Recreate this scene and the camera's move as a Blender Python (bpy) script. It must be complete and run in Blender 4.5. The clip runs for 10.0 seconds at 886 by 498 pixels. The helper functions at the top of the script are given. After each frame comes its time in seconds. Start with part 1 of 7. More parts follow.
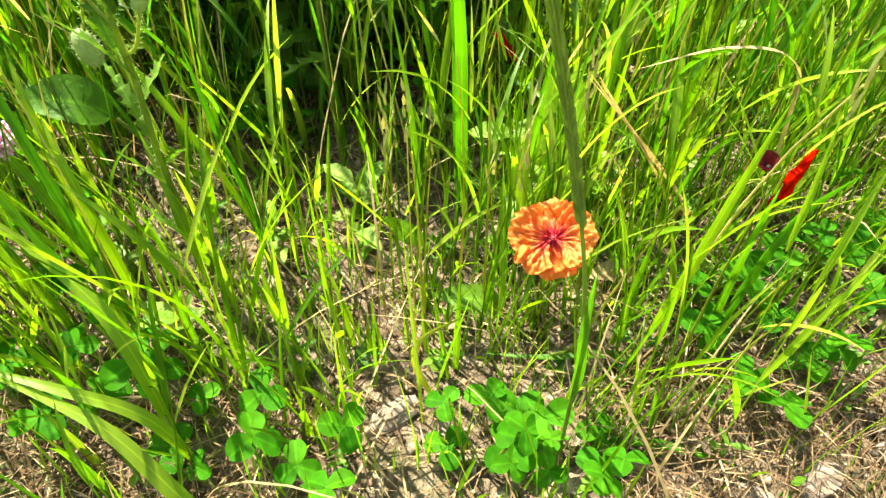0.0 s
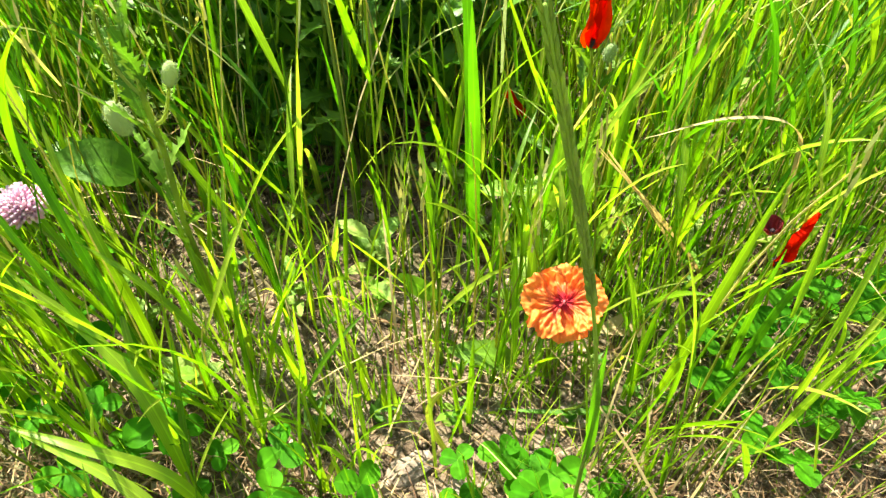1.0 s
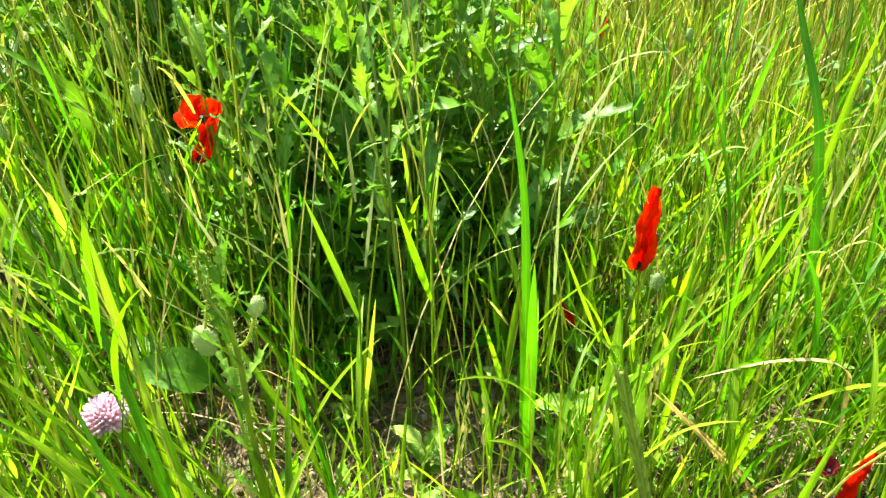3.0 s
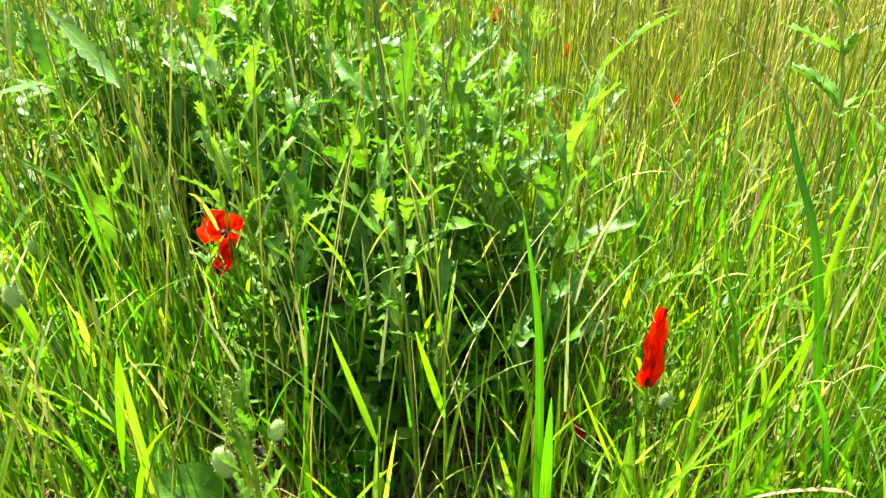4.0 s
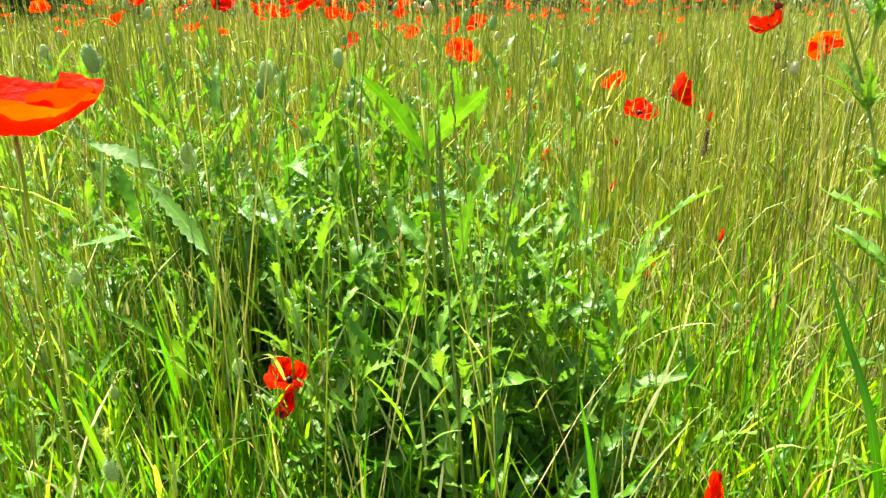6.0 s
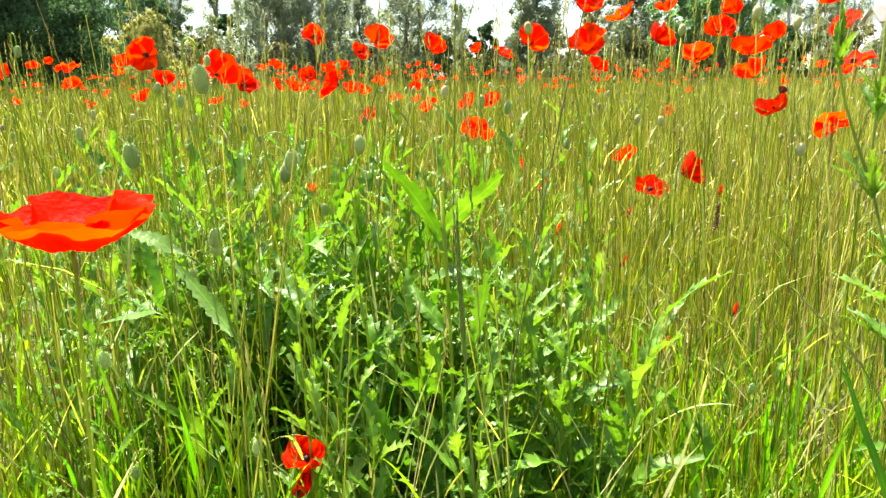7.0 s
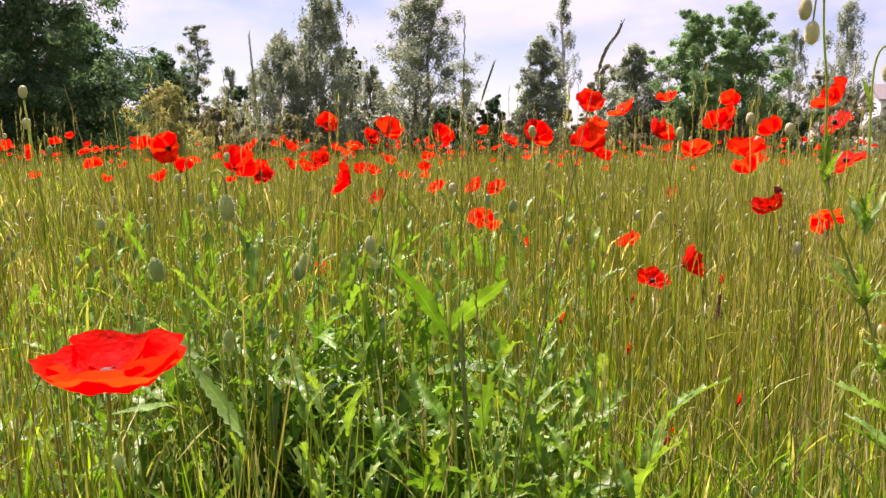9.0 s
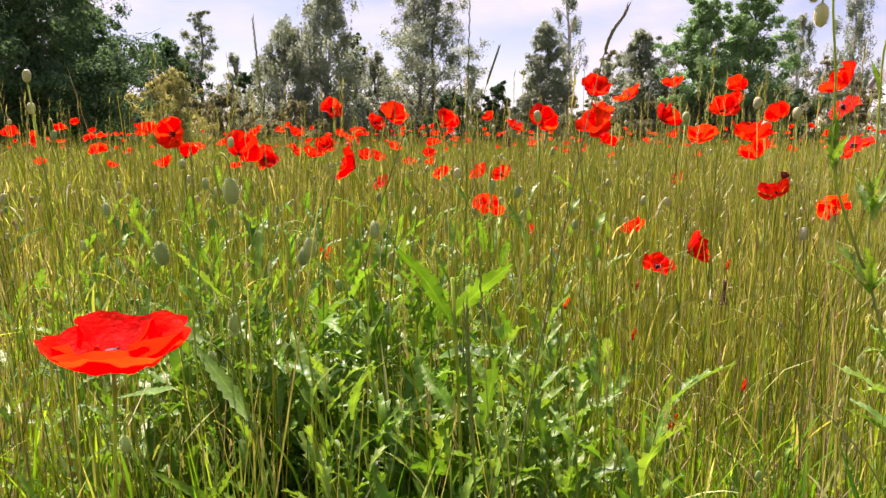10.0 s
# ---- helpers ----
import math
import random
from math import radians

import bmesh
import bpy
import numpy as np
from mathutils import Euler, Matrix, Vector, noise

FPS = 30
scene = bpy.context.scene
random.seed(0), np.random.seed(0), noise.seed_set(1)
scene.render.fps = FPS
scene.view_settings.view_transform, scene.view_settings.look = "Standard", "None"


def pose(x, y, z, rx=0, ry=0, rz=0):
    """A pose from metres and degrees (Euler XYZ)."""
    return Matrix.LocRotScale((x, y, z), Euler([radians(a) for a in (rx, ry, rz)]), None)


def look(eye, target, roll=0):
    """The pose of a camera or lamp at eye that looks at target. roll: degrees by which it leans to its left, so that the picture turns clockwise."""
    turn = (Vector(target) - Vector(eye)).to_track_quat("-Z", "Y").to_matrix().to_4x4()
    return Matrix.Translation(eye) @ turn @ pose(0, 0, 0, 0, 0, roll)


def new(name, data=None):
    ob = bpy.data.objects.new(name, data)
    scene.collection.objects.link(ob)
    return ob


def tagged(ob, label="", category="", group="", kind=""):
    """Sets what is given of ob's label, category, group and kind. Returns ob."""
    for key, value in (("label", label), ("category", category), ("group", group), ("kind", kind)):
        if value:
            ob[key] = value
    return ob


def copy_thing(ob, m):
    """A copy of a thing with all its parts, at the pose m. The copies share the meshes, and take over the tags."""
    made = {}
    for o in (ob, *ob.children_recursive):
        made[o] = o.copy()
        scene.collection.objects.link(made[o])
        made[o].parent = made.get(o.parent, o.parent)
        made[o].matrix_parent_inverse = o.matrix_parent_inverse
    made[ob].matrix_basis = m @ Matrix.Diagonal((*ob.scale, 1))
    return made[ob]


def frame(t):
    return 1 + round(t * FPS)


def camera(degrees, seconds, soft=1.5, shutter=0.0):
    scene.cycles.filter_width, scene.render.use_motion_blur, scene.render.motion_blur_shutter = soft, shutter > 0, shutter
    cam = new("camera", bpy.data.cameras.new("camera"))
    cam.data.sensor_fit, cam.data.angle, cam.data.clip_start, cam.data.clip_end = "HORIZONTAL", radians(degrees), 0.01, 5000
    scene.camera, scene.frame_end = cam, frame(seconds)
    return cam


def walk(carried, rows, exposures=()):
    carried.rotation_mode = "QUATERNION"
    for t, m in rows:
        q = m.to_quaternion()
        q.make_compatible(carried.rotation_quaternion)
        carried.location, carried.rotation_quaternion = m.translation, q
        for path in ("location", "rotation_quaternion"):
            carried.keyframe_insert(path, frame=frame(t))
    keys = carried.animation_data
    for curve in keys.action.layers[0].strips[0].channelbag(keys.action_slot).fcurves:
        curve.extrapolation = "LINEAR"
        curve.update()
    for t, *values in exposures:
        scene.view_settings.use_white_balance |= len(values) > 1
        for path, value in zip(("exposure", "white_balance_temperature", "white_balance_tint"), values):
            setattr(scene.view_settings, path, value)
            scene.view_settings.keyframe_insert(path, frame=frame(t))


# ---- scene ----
# ---- camera and walk ----
cam = camera(65.2, 10.0, soft=1.35)
PATH = [
    (0.0, (0.026, 0.042, 0.504), (-0.028, 1.349, -1.009), 1.4),
    (0.5, (0.027, 0.042, 0.508), (-0.038, 1.355, -1.0), 1.2),
    (1.0, (0.021, 0.046, 0.529), (-0.061, 1.422, -0.92), 0.6),
    (1.5, (0.019, 0.048, 0.547), (-0.1, 1.503, -0.821), 0.5),
    (2.0, (0.016, 0.051, 0.56), (-0.139, 1.572, -0.73), 0.3),
    (3.5, (-0.004, 0.055, 0.612), (-0.233, 1.765, -0.401), -0.5),
    (4.0, (-0.011, 0.052, 0.633), (-0.235, 1.817, -0.28), 0.1),
    (4.5, (-0.017, 0.05, 0.649), (-0.274, 1.851, -0.182), 0.2),
    (5.0, (-0.018, 0.046, 0.668), (-0.299, 1.869, -0.104), 0.5),
    (5.5, (-0.021, 0.044, 0.686), (-0.341, 1.882, -0.037), 0.0),
    (7.0, (-0.026, 0.024, 0.729), (-0.43, 1.924, 0.25), -0.6),
    (7.5, (-0.024, 0.022, 0.742), (-0.421, 1.938, 0.326), -0.1),
    (8.0, (-0.026, 0.015, 0.758), (-0.433, 1.941, 0.407), -0.2),
    (8.5, (-0.027, 0.007, 0.768), (-0.442, 1.939, 0.456), -0.2),
    (9.0, (-0.021, 0.002, 0.774), (-0.45, 1.934, 0.487), 0.0),
    (9.5, (-0.019, 0.006, 0.77), (-0.455, 1.932, 0.45), -0.1),
    (10.0, (-0.021, 0.003, 0.771), (-0.462, 1.926, 0.447), 0.0),
]
EXPOSE = [(0.0, 2.28, 6950, 7), (2.0, 2.36, 6850, 4), (3.5, 2.42, 6800, 1), (5.5, 2.31, 6850, 3), (7.0, 2.24, 7050, 13), (8.0, 2.10, 7150, 45), (9.0, 1.59, 6970, 48), (10.0, 1.58, 6970, 48)]
walk(cam, [(t, look(eye, target, roll)) for t, eye, target, roll in PATH], EXPOSE)

# ---- daylight: sun ahead and a little to the left, high; thin broken cloud ----
SUN_TO = Vector((-0.42, 0.42, 1.0)).normalized()
world = bpy.data.worlds.new("sky")
scene.world = world
world.use_nodes = True
wn, wl = world.node_tree.nodes, world.node_tree.links
wn.clear()
sky = wn.new("ShaderNodeTexSky")
sky.sky_type = "NISHITA"
sky.sun_disc = False
sky.sun_elevation = math.asin(SUN_TO.z)
sky.sun_rotation = math.atan2(SUN_TO.x, SUN_TO.y)
sky.air_density, sky.dust_density = 1.0, 0.1
coord = wn.new("ShaderNodeTexCoord")
squash = wn.new("ShaderNodeMapping")
squash.inputs["Scale"].default_value = (1.0, 1.0, 2.6)
squash.inputs["Location"].default_value = (4.8, 5.0, 0.2)
puff = wn.new("ShaderNodeTexNoise")
puff.inputs["Scale"].default_value = 2.1
puff.inputs["Detail"].default_value = 7.0
puff.inputs["Roughness"].default_value = 0.52
cover = wn.new("ShaderNodeValToRGB")
cover.color_ramp.elements[0].position, cover.color_ramp.elements[1].position = 0.46, 0.60
cloud = wn.new("ShaderNodeMix")
cloud.data_type = "RGBA"
back = wn.new("ShaderNodeBackground")
back.inputs["Strength"].default_value = 0.046
wout = wn.new("ShaderNodeOutputWorld")
wl.new(coord.outputs["Generated"], squash.inputs["Vector"])
wl.new(squash.outputs["Vector"], puff.inputs["Vector"])
wl.new(puff.outputs["Fac"], cover.inputs["Fac"])
wl.new(cover.outputs["Color"], cloud.inputs["Factor"])
# thin cloud brightens towards the sun, out of view; added to fill the shade
facing = wn.new("ShaderNodeVectorMath")
facing.operation = "DOT_PRODUCT"
facing.inputs[1].default_value = SUN_TO
wl.new(coord.outputs["Generated"], facing.inputs[0])
sun_fill = wn.new("ShaderNodeMapRange")
sun_fill.interpolation_type = "SMOOTHERSTEP"
sun_fill.inputs["From Min"].default_value, sun_fill.inputs["From Max"].default_value = 0.62, 1.0
sun_fill.inputs["To Min"].default_value, sun_fill.inputs["To Max"].default_value = 1.0, 8.0
wl.new(facing.outputs["Value"], sun_fill.inputs["Value"])
bright = wn.new("ShaderNodeVectorMath")
bright.operation = "SCALE"
bright.inputs[0].default_value = (6.2, 7.3, 7.8)
wl.new(sun_fill.outputs["Result"], bright.inputs["Scale"])
wl.new(bright.outputs["Vector"], cloud.inputs["B"])
wl.new(sky.outputs["Color"], cloud.inputs["A"])
wl.new(cloud.outputs["Result"], back.inputs["Color"])
wl.new(back.outputs["Background"], wout.inputs["Surface"])

sun = new("sun", bpy.data.lights.new("sun", "SUN"))
sun.data.energy, sun.data.angle, sun.data.color = 4.3, radians(0.8), (1.0, 0.95, 0.86)
sun.matrix_world = look(SUN_TO * 60, (0, 0, 0))


# ---- materials ----
def material(name):
    m = bpy.data.materials.new(name)
    m.use_nodes = True
    n, l = m.node_tree.nodes, m.node_tree.links
    n.clear()
    return m, n, l, n.new("ShaderNodeOutputMaterial")


def ramp_of(n, colours):
    r = n.new("ShaderNodeValToRGB")
    while len(r.color_ramp.elements) < len(colours):
        r.color_ramp.elements.new(0.5)
    for i, c in enumerate(colours):
        r.color_ramp.elements[i].position = i / (len(colours) - 1)
        r.color_ramp.elements[i].color = (*c, 1)
    return r


def leafy(name, colours, glow, share=0.4, rough=0.45, per="island", grain=180.0, bump=0.15, patch=14.0, spec=0.5, veins=0.012):
    """A thin green surface that lets some light through. colours: a ramp run through by chance, leaf by leaf."""
    m, n, l, out = material(name)
    pick = n.new("ShaderNodeNewGeometry") if per == "island" else n.new("ShaderNodeObjectInfo")
    ramp = ramp_of(n, colours)
    l.new(pick.outputs["Random Per Island" if per == "island" else "Random"], ramp.inputs["Fac"])
    tex = n.new("ShaderNodeTexCoord")
    fine = n.new("ShaderNodeTexNoise")
    fine.inputs["Scale"].default_value, fine.inputs["Detail"].default_value = grain, 3
    broad = n.new("ShaderNodeTexNoise")
    broad.inputs["Scale"].default_value, broad.inputs["Detail"].default_value = patch, 3
    l.new(tex.outputs["Object"], fine.inputs["Vector"])
    l.new(tex.outputs["Object"], broad.inputs["Vector"])
    hue = n.new("ShaderNodeHueSaturation")
    span = n.new("ShaderNodeMapRange")
    span.inputs["From Min"].default_value, span.inputs["From Max"].default_value = 0.3, 0.7
    span.inputs["To Min"].default_value, span.inputs["To Max"].default_value = 0.7, 1.3
    l.new(broad.outputs["Fac"], span.inputs["Value"])
    # a pale rib along the middle and fine veins beside it, where the leaf has a width to run them across
    across = n.new("ShaderNodeSeparateXYZ")
    l.new(n.new("ShaderNodeUVMap").outputs["UV"], across.inputs["Vector"])
    off = n.new("ShaderNodeMath")
    off.operation = "SUBTRACT"
    off.inputs[1].default_value = 0.5
    l.new(across.outputs["X"], off.inputs[0])
    apart = n.new("ShaderNodeMath")
    apart.operation = "ABSOLUTE"
    l.new(off.outputs["Value"], apart.inputs[0])
    rib = n.new("ShaderNodeMapRange")
    rib.inputs["From Min"].default_value, rib.inputs["From Max"].default_value = 0.02, 0.075
    rib.inputs["To Min"].default_value, rib.inputs["To Max"].default_value = 1.4, 1.0
    l.new(apart.outputs["Value"], rib.inputs["Value"])
    wave = n.new("ShaderNodeMath")
    wave.operation = "SINE"
    scaled = n.new("ShaderNodeMath")
    scaled.operation = "MULTIPLY"
    scaled.inputs[1].default_value = 2 * math.pi * 9
    l.new(across.outputs["X"], scaled.inputs[0])
    l.new(scaled.outputs["Value"], wave.inputs[0])
    vein = n.new("ShaderNodeMath")
    vein.operation = "MULTIPLY_ADD"
    vein.inputs[1].default_value = veins
    l.new(wave.outputs["Value"], vein.inputs[0])
    l.new(rib.outputs["Result"], vein.inputs[2])
    tone = n.new("ShaderNodeMath")
    tone.operation = "MULTIPLY"
    l.new(span.outputs["Result"], tone.inputs[0])
    l.new(vein.outputs["Value"], tone.inputs[1])
    l.new(tone.outputs["Value"], hue.inputs["Value"])
    l.new(ramp.outputs["Color"], hue.inputs["Color"])
    skin = n.new("ShaderNodeBsdfPrincipled")
    skin.inputs["Roughness"].default_value = rough
    skin.inputs["Specular IOR Level"].default_value = spec
    l.new(hue.outputs["Color"], skin.inputs["Base Color"])
    dent = n.new("ShaderNodeBump")
    dent.inputs["Strength"].default_value, dent.inputs["Distance"].default_value = bump, 0.002
    relief = n.new("ShaderNodeMath")
    relief.operation = "MULTIPLY_ADD"
    relief.inputs[1].default_value = veins * 2.5
    l.new(wave.outputs["Value"], relief.inputs[0])
    l.new(fine.outputs["Fac"], relief.inputs[2])
    l.new(relief.outputs["Value"], dent.inputs["Height"])
    l.new(dent.outputs["Normal"], skin.inputs["Normal"])
    thin = n.new("ShaderNodeBsdfTranslucent")
    tint = n.new("ShaderNodeMix")
    tint.data_type, tint.blend_type = "RGBA", "MULTIPLY"
    tint.inputs["Factor"].default_value = 1.0
    tint.inputs["B"].default_value = (*glow, 1)
    l.new(hue.outputs["Color"], tint.inputs["A"])
    l.new(tint.outputs["Result"], thin.inputs["Color"])
    both = n.new("ShaderNodeMixShader")
    both.inputs["Fac"].default_value = share
    l.new(skin.outputs["BSDF"], both.inputs[1])
    l.new(thin.outputs["BSDF"], both.inputs[2])
    l.new(both.outputs["Shader"], out.inputs["Surface"])
    return m


def solid(name, colours, rough=0.7, grain=60.0, bump=0.4, depth=0.004, per="noise", spec=0.4):
    m, n, l, out = material(name)
    tex = n.new("ShaderNodeTexCoord")
    fine = n.new("ShaderNodeTexNoise")
    fine.inputs["Scale"].default_value, fine.inputs["Detail"].default_value = grain, 6
    l.new(tex.outputs["Object"], fine.inputs["Vector"])
    ramp = ramp_of(n, colours)
    if per == "island":
        l.new(n.new("ShaderNodeNewGeometry").outputs["Random Per Island"], ramp.inputs["Fac"])
    else:
        span = n.new("ShaderNodeMapRange")
        span.inputs["From Min"].default_value, span.inputs["From Max"].default_value = 0.3, 0.7
        l.new(fine.outputs["Fac"], span.inputs["Value"])
        l.new(span.outputs["Result"], ramp.inputs["Fac"])
    skin = n.new("ShaderNodeBsdfPrincipled")
    skin.inputs["Roughness"].default_value = rough
    skin.inputs["Specular IOR Level"].default_value = spec
    l.new(ramp.outputs["Color"], skin.inputs["Base Color"])
    dent = n.new("ShaderNodeBump")
    dent.inputs["Strength"].default_value, dent.inputs["Distance"].default_value = bump, depth
    l.new(fine.outputs["Fac"], dent.inputs["Height"])
    l.new(dent.outputs["Normal"], skin.inputs["Normal"])
    l.new(skin.outputs["BSDF"], out.inputs["Surface"])
    return m


YELLOW_GLOW = (1.15, 1.32, 0.5)
M_GRASS = leafy("grass_leaf", [(0.08, 0.20, 0.006), (0.14, 0.28, 0.008), (0.21, 0.35, 0.012), (0.28, 0.41, 0.018), (0.36, 0.43, 0.05)], YELLOW_GLOW, 0.58, 0.38, spec=0.45, veins=0.08)
M_CULM = leafy("grass_stem", [(0.14, 0.18, 0.018), (0.265, 0.305, 0.028), (0.38, 0.385, 0.042), (0.50, 0.455, 0.10), (0.63, 0.54, 0.28)], YELLOW_GLOW, 0.5, 0.5, spec=0.25)
M_BLADE = leafy("broad_grass_leaf", [(0.05, 0.17, 0.006), (0.075, 0.22, 0.007), (0.12, 0.28, 0.010)], YELLOW_GLOW, 0.55, 0.42, per="object", spec=0.35, veins=0.08)
M_STRAW = leafy("dry_straw", [(0.30, 0.21, 0.09), (0.41, 0.31, 0.14), (0.52, 0.42, 0.21)], (1.3, 1.15, 0.7), 0.35, 0.6, spec=0.25)
M_POPPY_LEAF = leafy("poppy_leaf", [(0.075, 0.185, 0.016), (0.11, 0.235, 0.021), (0.155, 0.28, 0.030)], (1.2, 1.2, 0.45), 0.38, 0.45, per="object", spec=0.35, grain=260, bump=0.35, patch=30)
M_POPPY_STEM = leafy("poppy_stem", [(0.21, 0.30, 0.035), (0.29, 0.37, 0.055)], (1.35, 1.25, 0.55), 0.48, 0.5, per="object")
M_BUD = leafy("bud_skin", [(0.22, 0.31, 0.12), (0.29, 0.38, 0.16), (0.37, 0.45, 0.22)], (1.2, 1.2, 0.7), 0.42, 0.6, per="object", grain=600, bump=0.7)
M_PALE_BUD = leafy("pale_bud_skin", [(0.40, 0.41, 0.18), (0.48, 0.47, 0.24), (0.36, 0.42, 0.16)], (1.2, 1.1, 0.7), 0.25, 0.6, per="object", grain=600, bump=0.7)
M_CLOVER = leafy("clover_leaf", [(0.03, 0.15, 0.005), (0.045, 0.19, 0.006), (0.07, 0.24, 0.008)], (1.3, 1.4, 0.35), 0.45, 0.6, per="object", grain=200, patch=60, spec=0.06)
M_PETAL = leafy("poppy_petal", [(0.66, 0.012, 0.001), (0.74, 0.018, 0.002), (0.82, 0.034, 0.002)], (1.25, 1.6, 1.0), 0.6, 0.6, per="object", grain=420, bump=0.5, patch=45, spec=0.05)
M_WILT = leafy("wilted_petal", [(0.16, 0.01, 0.012), (0.25, 0.012, 0.012)], (1.2, 1.0, 1.0), 0.25, 0.6, per="object", grain=420, bump=0.8)
M_CORE = solid("poppy_heart", [(0.012, 0.008, 0.012), (0.05, 0.03, 0.035)], 0.6, 500, 0.8)
M_PINK = leafy("clover_floret", [(0.70, 0.42, 0.58), (0.80, 0.56, 0.68), (0.86, 0.72, 0.79)], (1.2, 1.0, 1.1), 0.4, 0.6)
M_PURPLE = leafy("purple_floret", [(0.10, 0.02, 0.06), (0.17, 0.03, 0.08), (0.25, 0.06, 0.10)], (1.2, 1.0, 1.0), 0.2, 0.7)
M_BARK = solid("bark", [(0.05, 0.04, 0.03), (0.14, 0.12, 0.09), (0.22, 0.20, 0.17)], 0.9, 9, 0.8, 0.05)
M_BIRCH = solid("birch_bark", [(0.10, 0.09, 0.08), (0.45, 0.43, 0.40), (0.62, 0.60, 0.56)], 0.8, 5, 0.5, 0.02)
M_STONE = solid("stone", [(0.12, 0.09, 0.06), (0.20, 0.155, 0.115), (0.31, 0.255, 0.20)], 0.85, 90, 0.6, 0.004)
M_CRUMB = solid("soil_crumb", [(0.06, 0.040, 0.024), (0.15, 0.105, 0.064), (0.23, 0.17, 0.11), (0.34, 0.27, 0.19)], 0.95, 260, 0.5, 0.002, "island", 0.2)
M_PLASTER = solid("white_plaster", [(0.70, 0.70, 0.68), (0.80, 0.80, 0.78)], 0.8, 6, 0.2, 0.01)
M_ROOF = solid("roof_tile", [(0.20, 0.18, 0.17), (0.30, 0.28, 0.26)], 0.8, 12, 0.5, 0.02)


def soil_material():
    m, n, l, out = material("soil")
    tex = n.new("ShaderNodeTexCoord")
    layers = []
    for scale, detail in ((7.0, 4), (55.0, 6), (320.0, 4)):
        t = n.new("ShaderNodeTexNoise")
        t.inputs["Scale"].default_value, t.inputs["Detail"].default_value = scale, detail
        l.new(tex.outputs["Object"], t.inputs["Vector"])
        layers.append(t)
    crumbs = n.new("ShaderNodeTexVoronoi")
    crumbs.inputs["Scale"].default_value = 120.0
    l.new(tex.outputs["Object"], crumbs.inputs["Vector"])
    ramp = ramp_of(n, [(0.05, 0.034, 0.021), (0.11, 0.078, 0.048), (0.20, 0.148, 0.096), (0.36, 0.285, 0.195)])
    span = n.new("ShaderNodeMapRange")
    span.inputs["From Min"].default_value, span.inputs["From Max"].default_value = 0.3, 0.72
    l.new(layers[1].outputs["Fac"], span.inputs["Value"])
    l.new(span.outputs["Result"], ramp.inputs["Fac"])
    moss = n.new("ShaderNodeMix")
    moss.data_type = "RGBA"
    moss.inputs["B"].default_value = (0.10, 0.12, 0.04, 1)
    cut = n.new("ShaderNodeMapRange")
    cut.inputs["From Min"].default_value, cut.inputs["From Max"].default_value = 0.5, 0.65
    cut.inputs["To Max"].default_value = 0.6
    l.new(layers[0].outputs["Fac"], cut.inputs["Value"])
    l.new(cut.outputs["Result"], moss.inputs["Factor"])
    l.new(ramp.outputs["Color"], moss.inputs["A"])
    # bare soil beside the path, low green growth over the rest of the field
    length = n.new("ShaderNodeVectorMath")
    length.operation = "LENGTH"
    l.new(tex.outputs["Object"], length.inputs[0])
    wander = n.new("ShaderNodeMath")
    wander.operation = "MULTIPLY_ADD"
    wander.inputs[1].default_value = 1.6
    l.new(layers[0].outputs["Fac"], wander.inputs[0])
    l.new(length.outputs["Value"], wander.inputs[2])
    turf = n.new("ShaderNodeMapRange")
    turf.inputs["From Min"].default_value, turf.inputs["From Max"].default_value = 1.5, 2.4
    turf.inputs["To Max"].default_value = 0.85
    l.new(wander.outputs["Value"], turf.inputs["Value"])
    green = ramp_of(n, [(0.038, 0.040, 0.013), (0.072, 0.074, 0.022), (0.125, 0.115, 0.045)])
    l.new(span.outputs["Result"], green.inputs["Fac"])
    grown = n.new("ShaderNodeMix")
    grown.data_type = "RGBA"
    l.new(turf.outputs["Result"], grown.inputs["Factor"])
    l.new(moss.outputs["Result"], grown.inputs["A"])
    l.new(green.outputs["Color"], grown.inputs["B"])
    skin = n.new("ShaderNodeBsdfPrincipled")
    skin.inputs["Roughness"].default_value = 0.95
    skin.inputs["Specular IOR Level"].default_value = 0.2
    l.new(grown.outputs["Result"], skin.inputs["Base Color"])
    add = n.new("ShaderNodeMath")
    add.operation = "MULTIPLY_ADD"
    add.inputs[1].default_value = 0.6
    l.new(crumbs.outputs["Distance"], add.inputs[0])
    l.new(layers[2].outputs["Fac"], add.inputs[2])
    dent = n.new("ShaderNodeBump")
    dent.inputs["Strength"].default_value, dent.inputs["Distance"].default_value = 0.9, 0.006
    l.new(add.outputs["Value"], dent.inputs["Height"])
    l.new(dent.outputs["Normal"], skin.inputs["Normal"])
    l.new(skin.outputs["BSDF"], out.inputs["Surface"])
    return m


M_SOIL = soil_material()


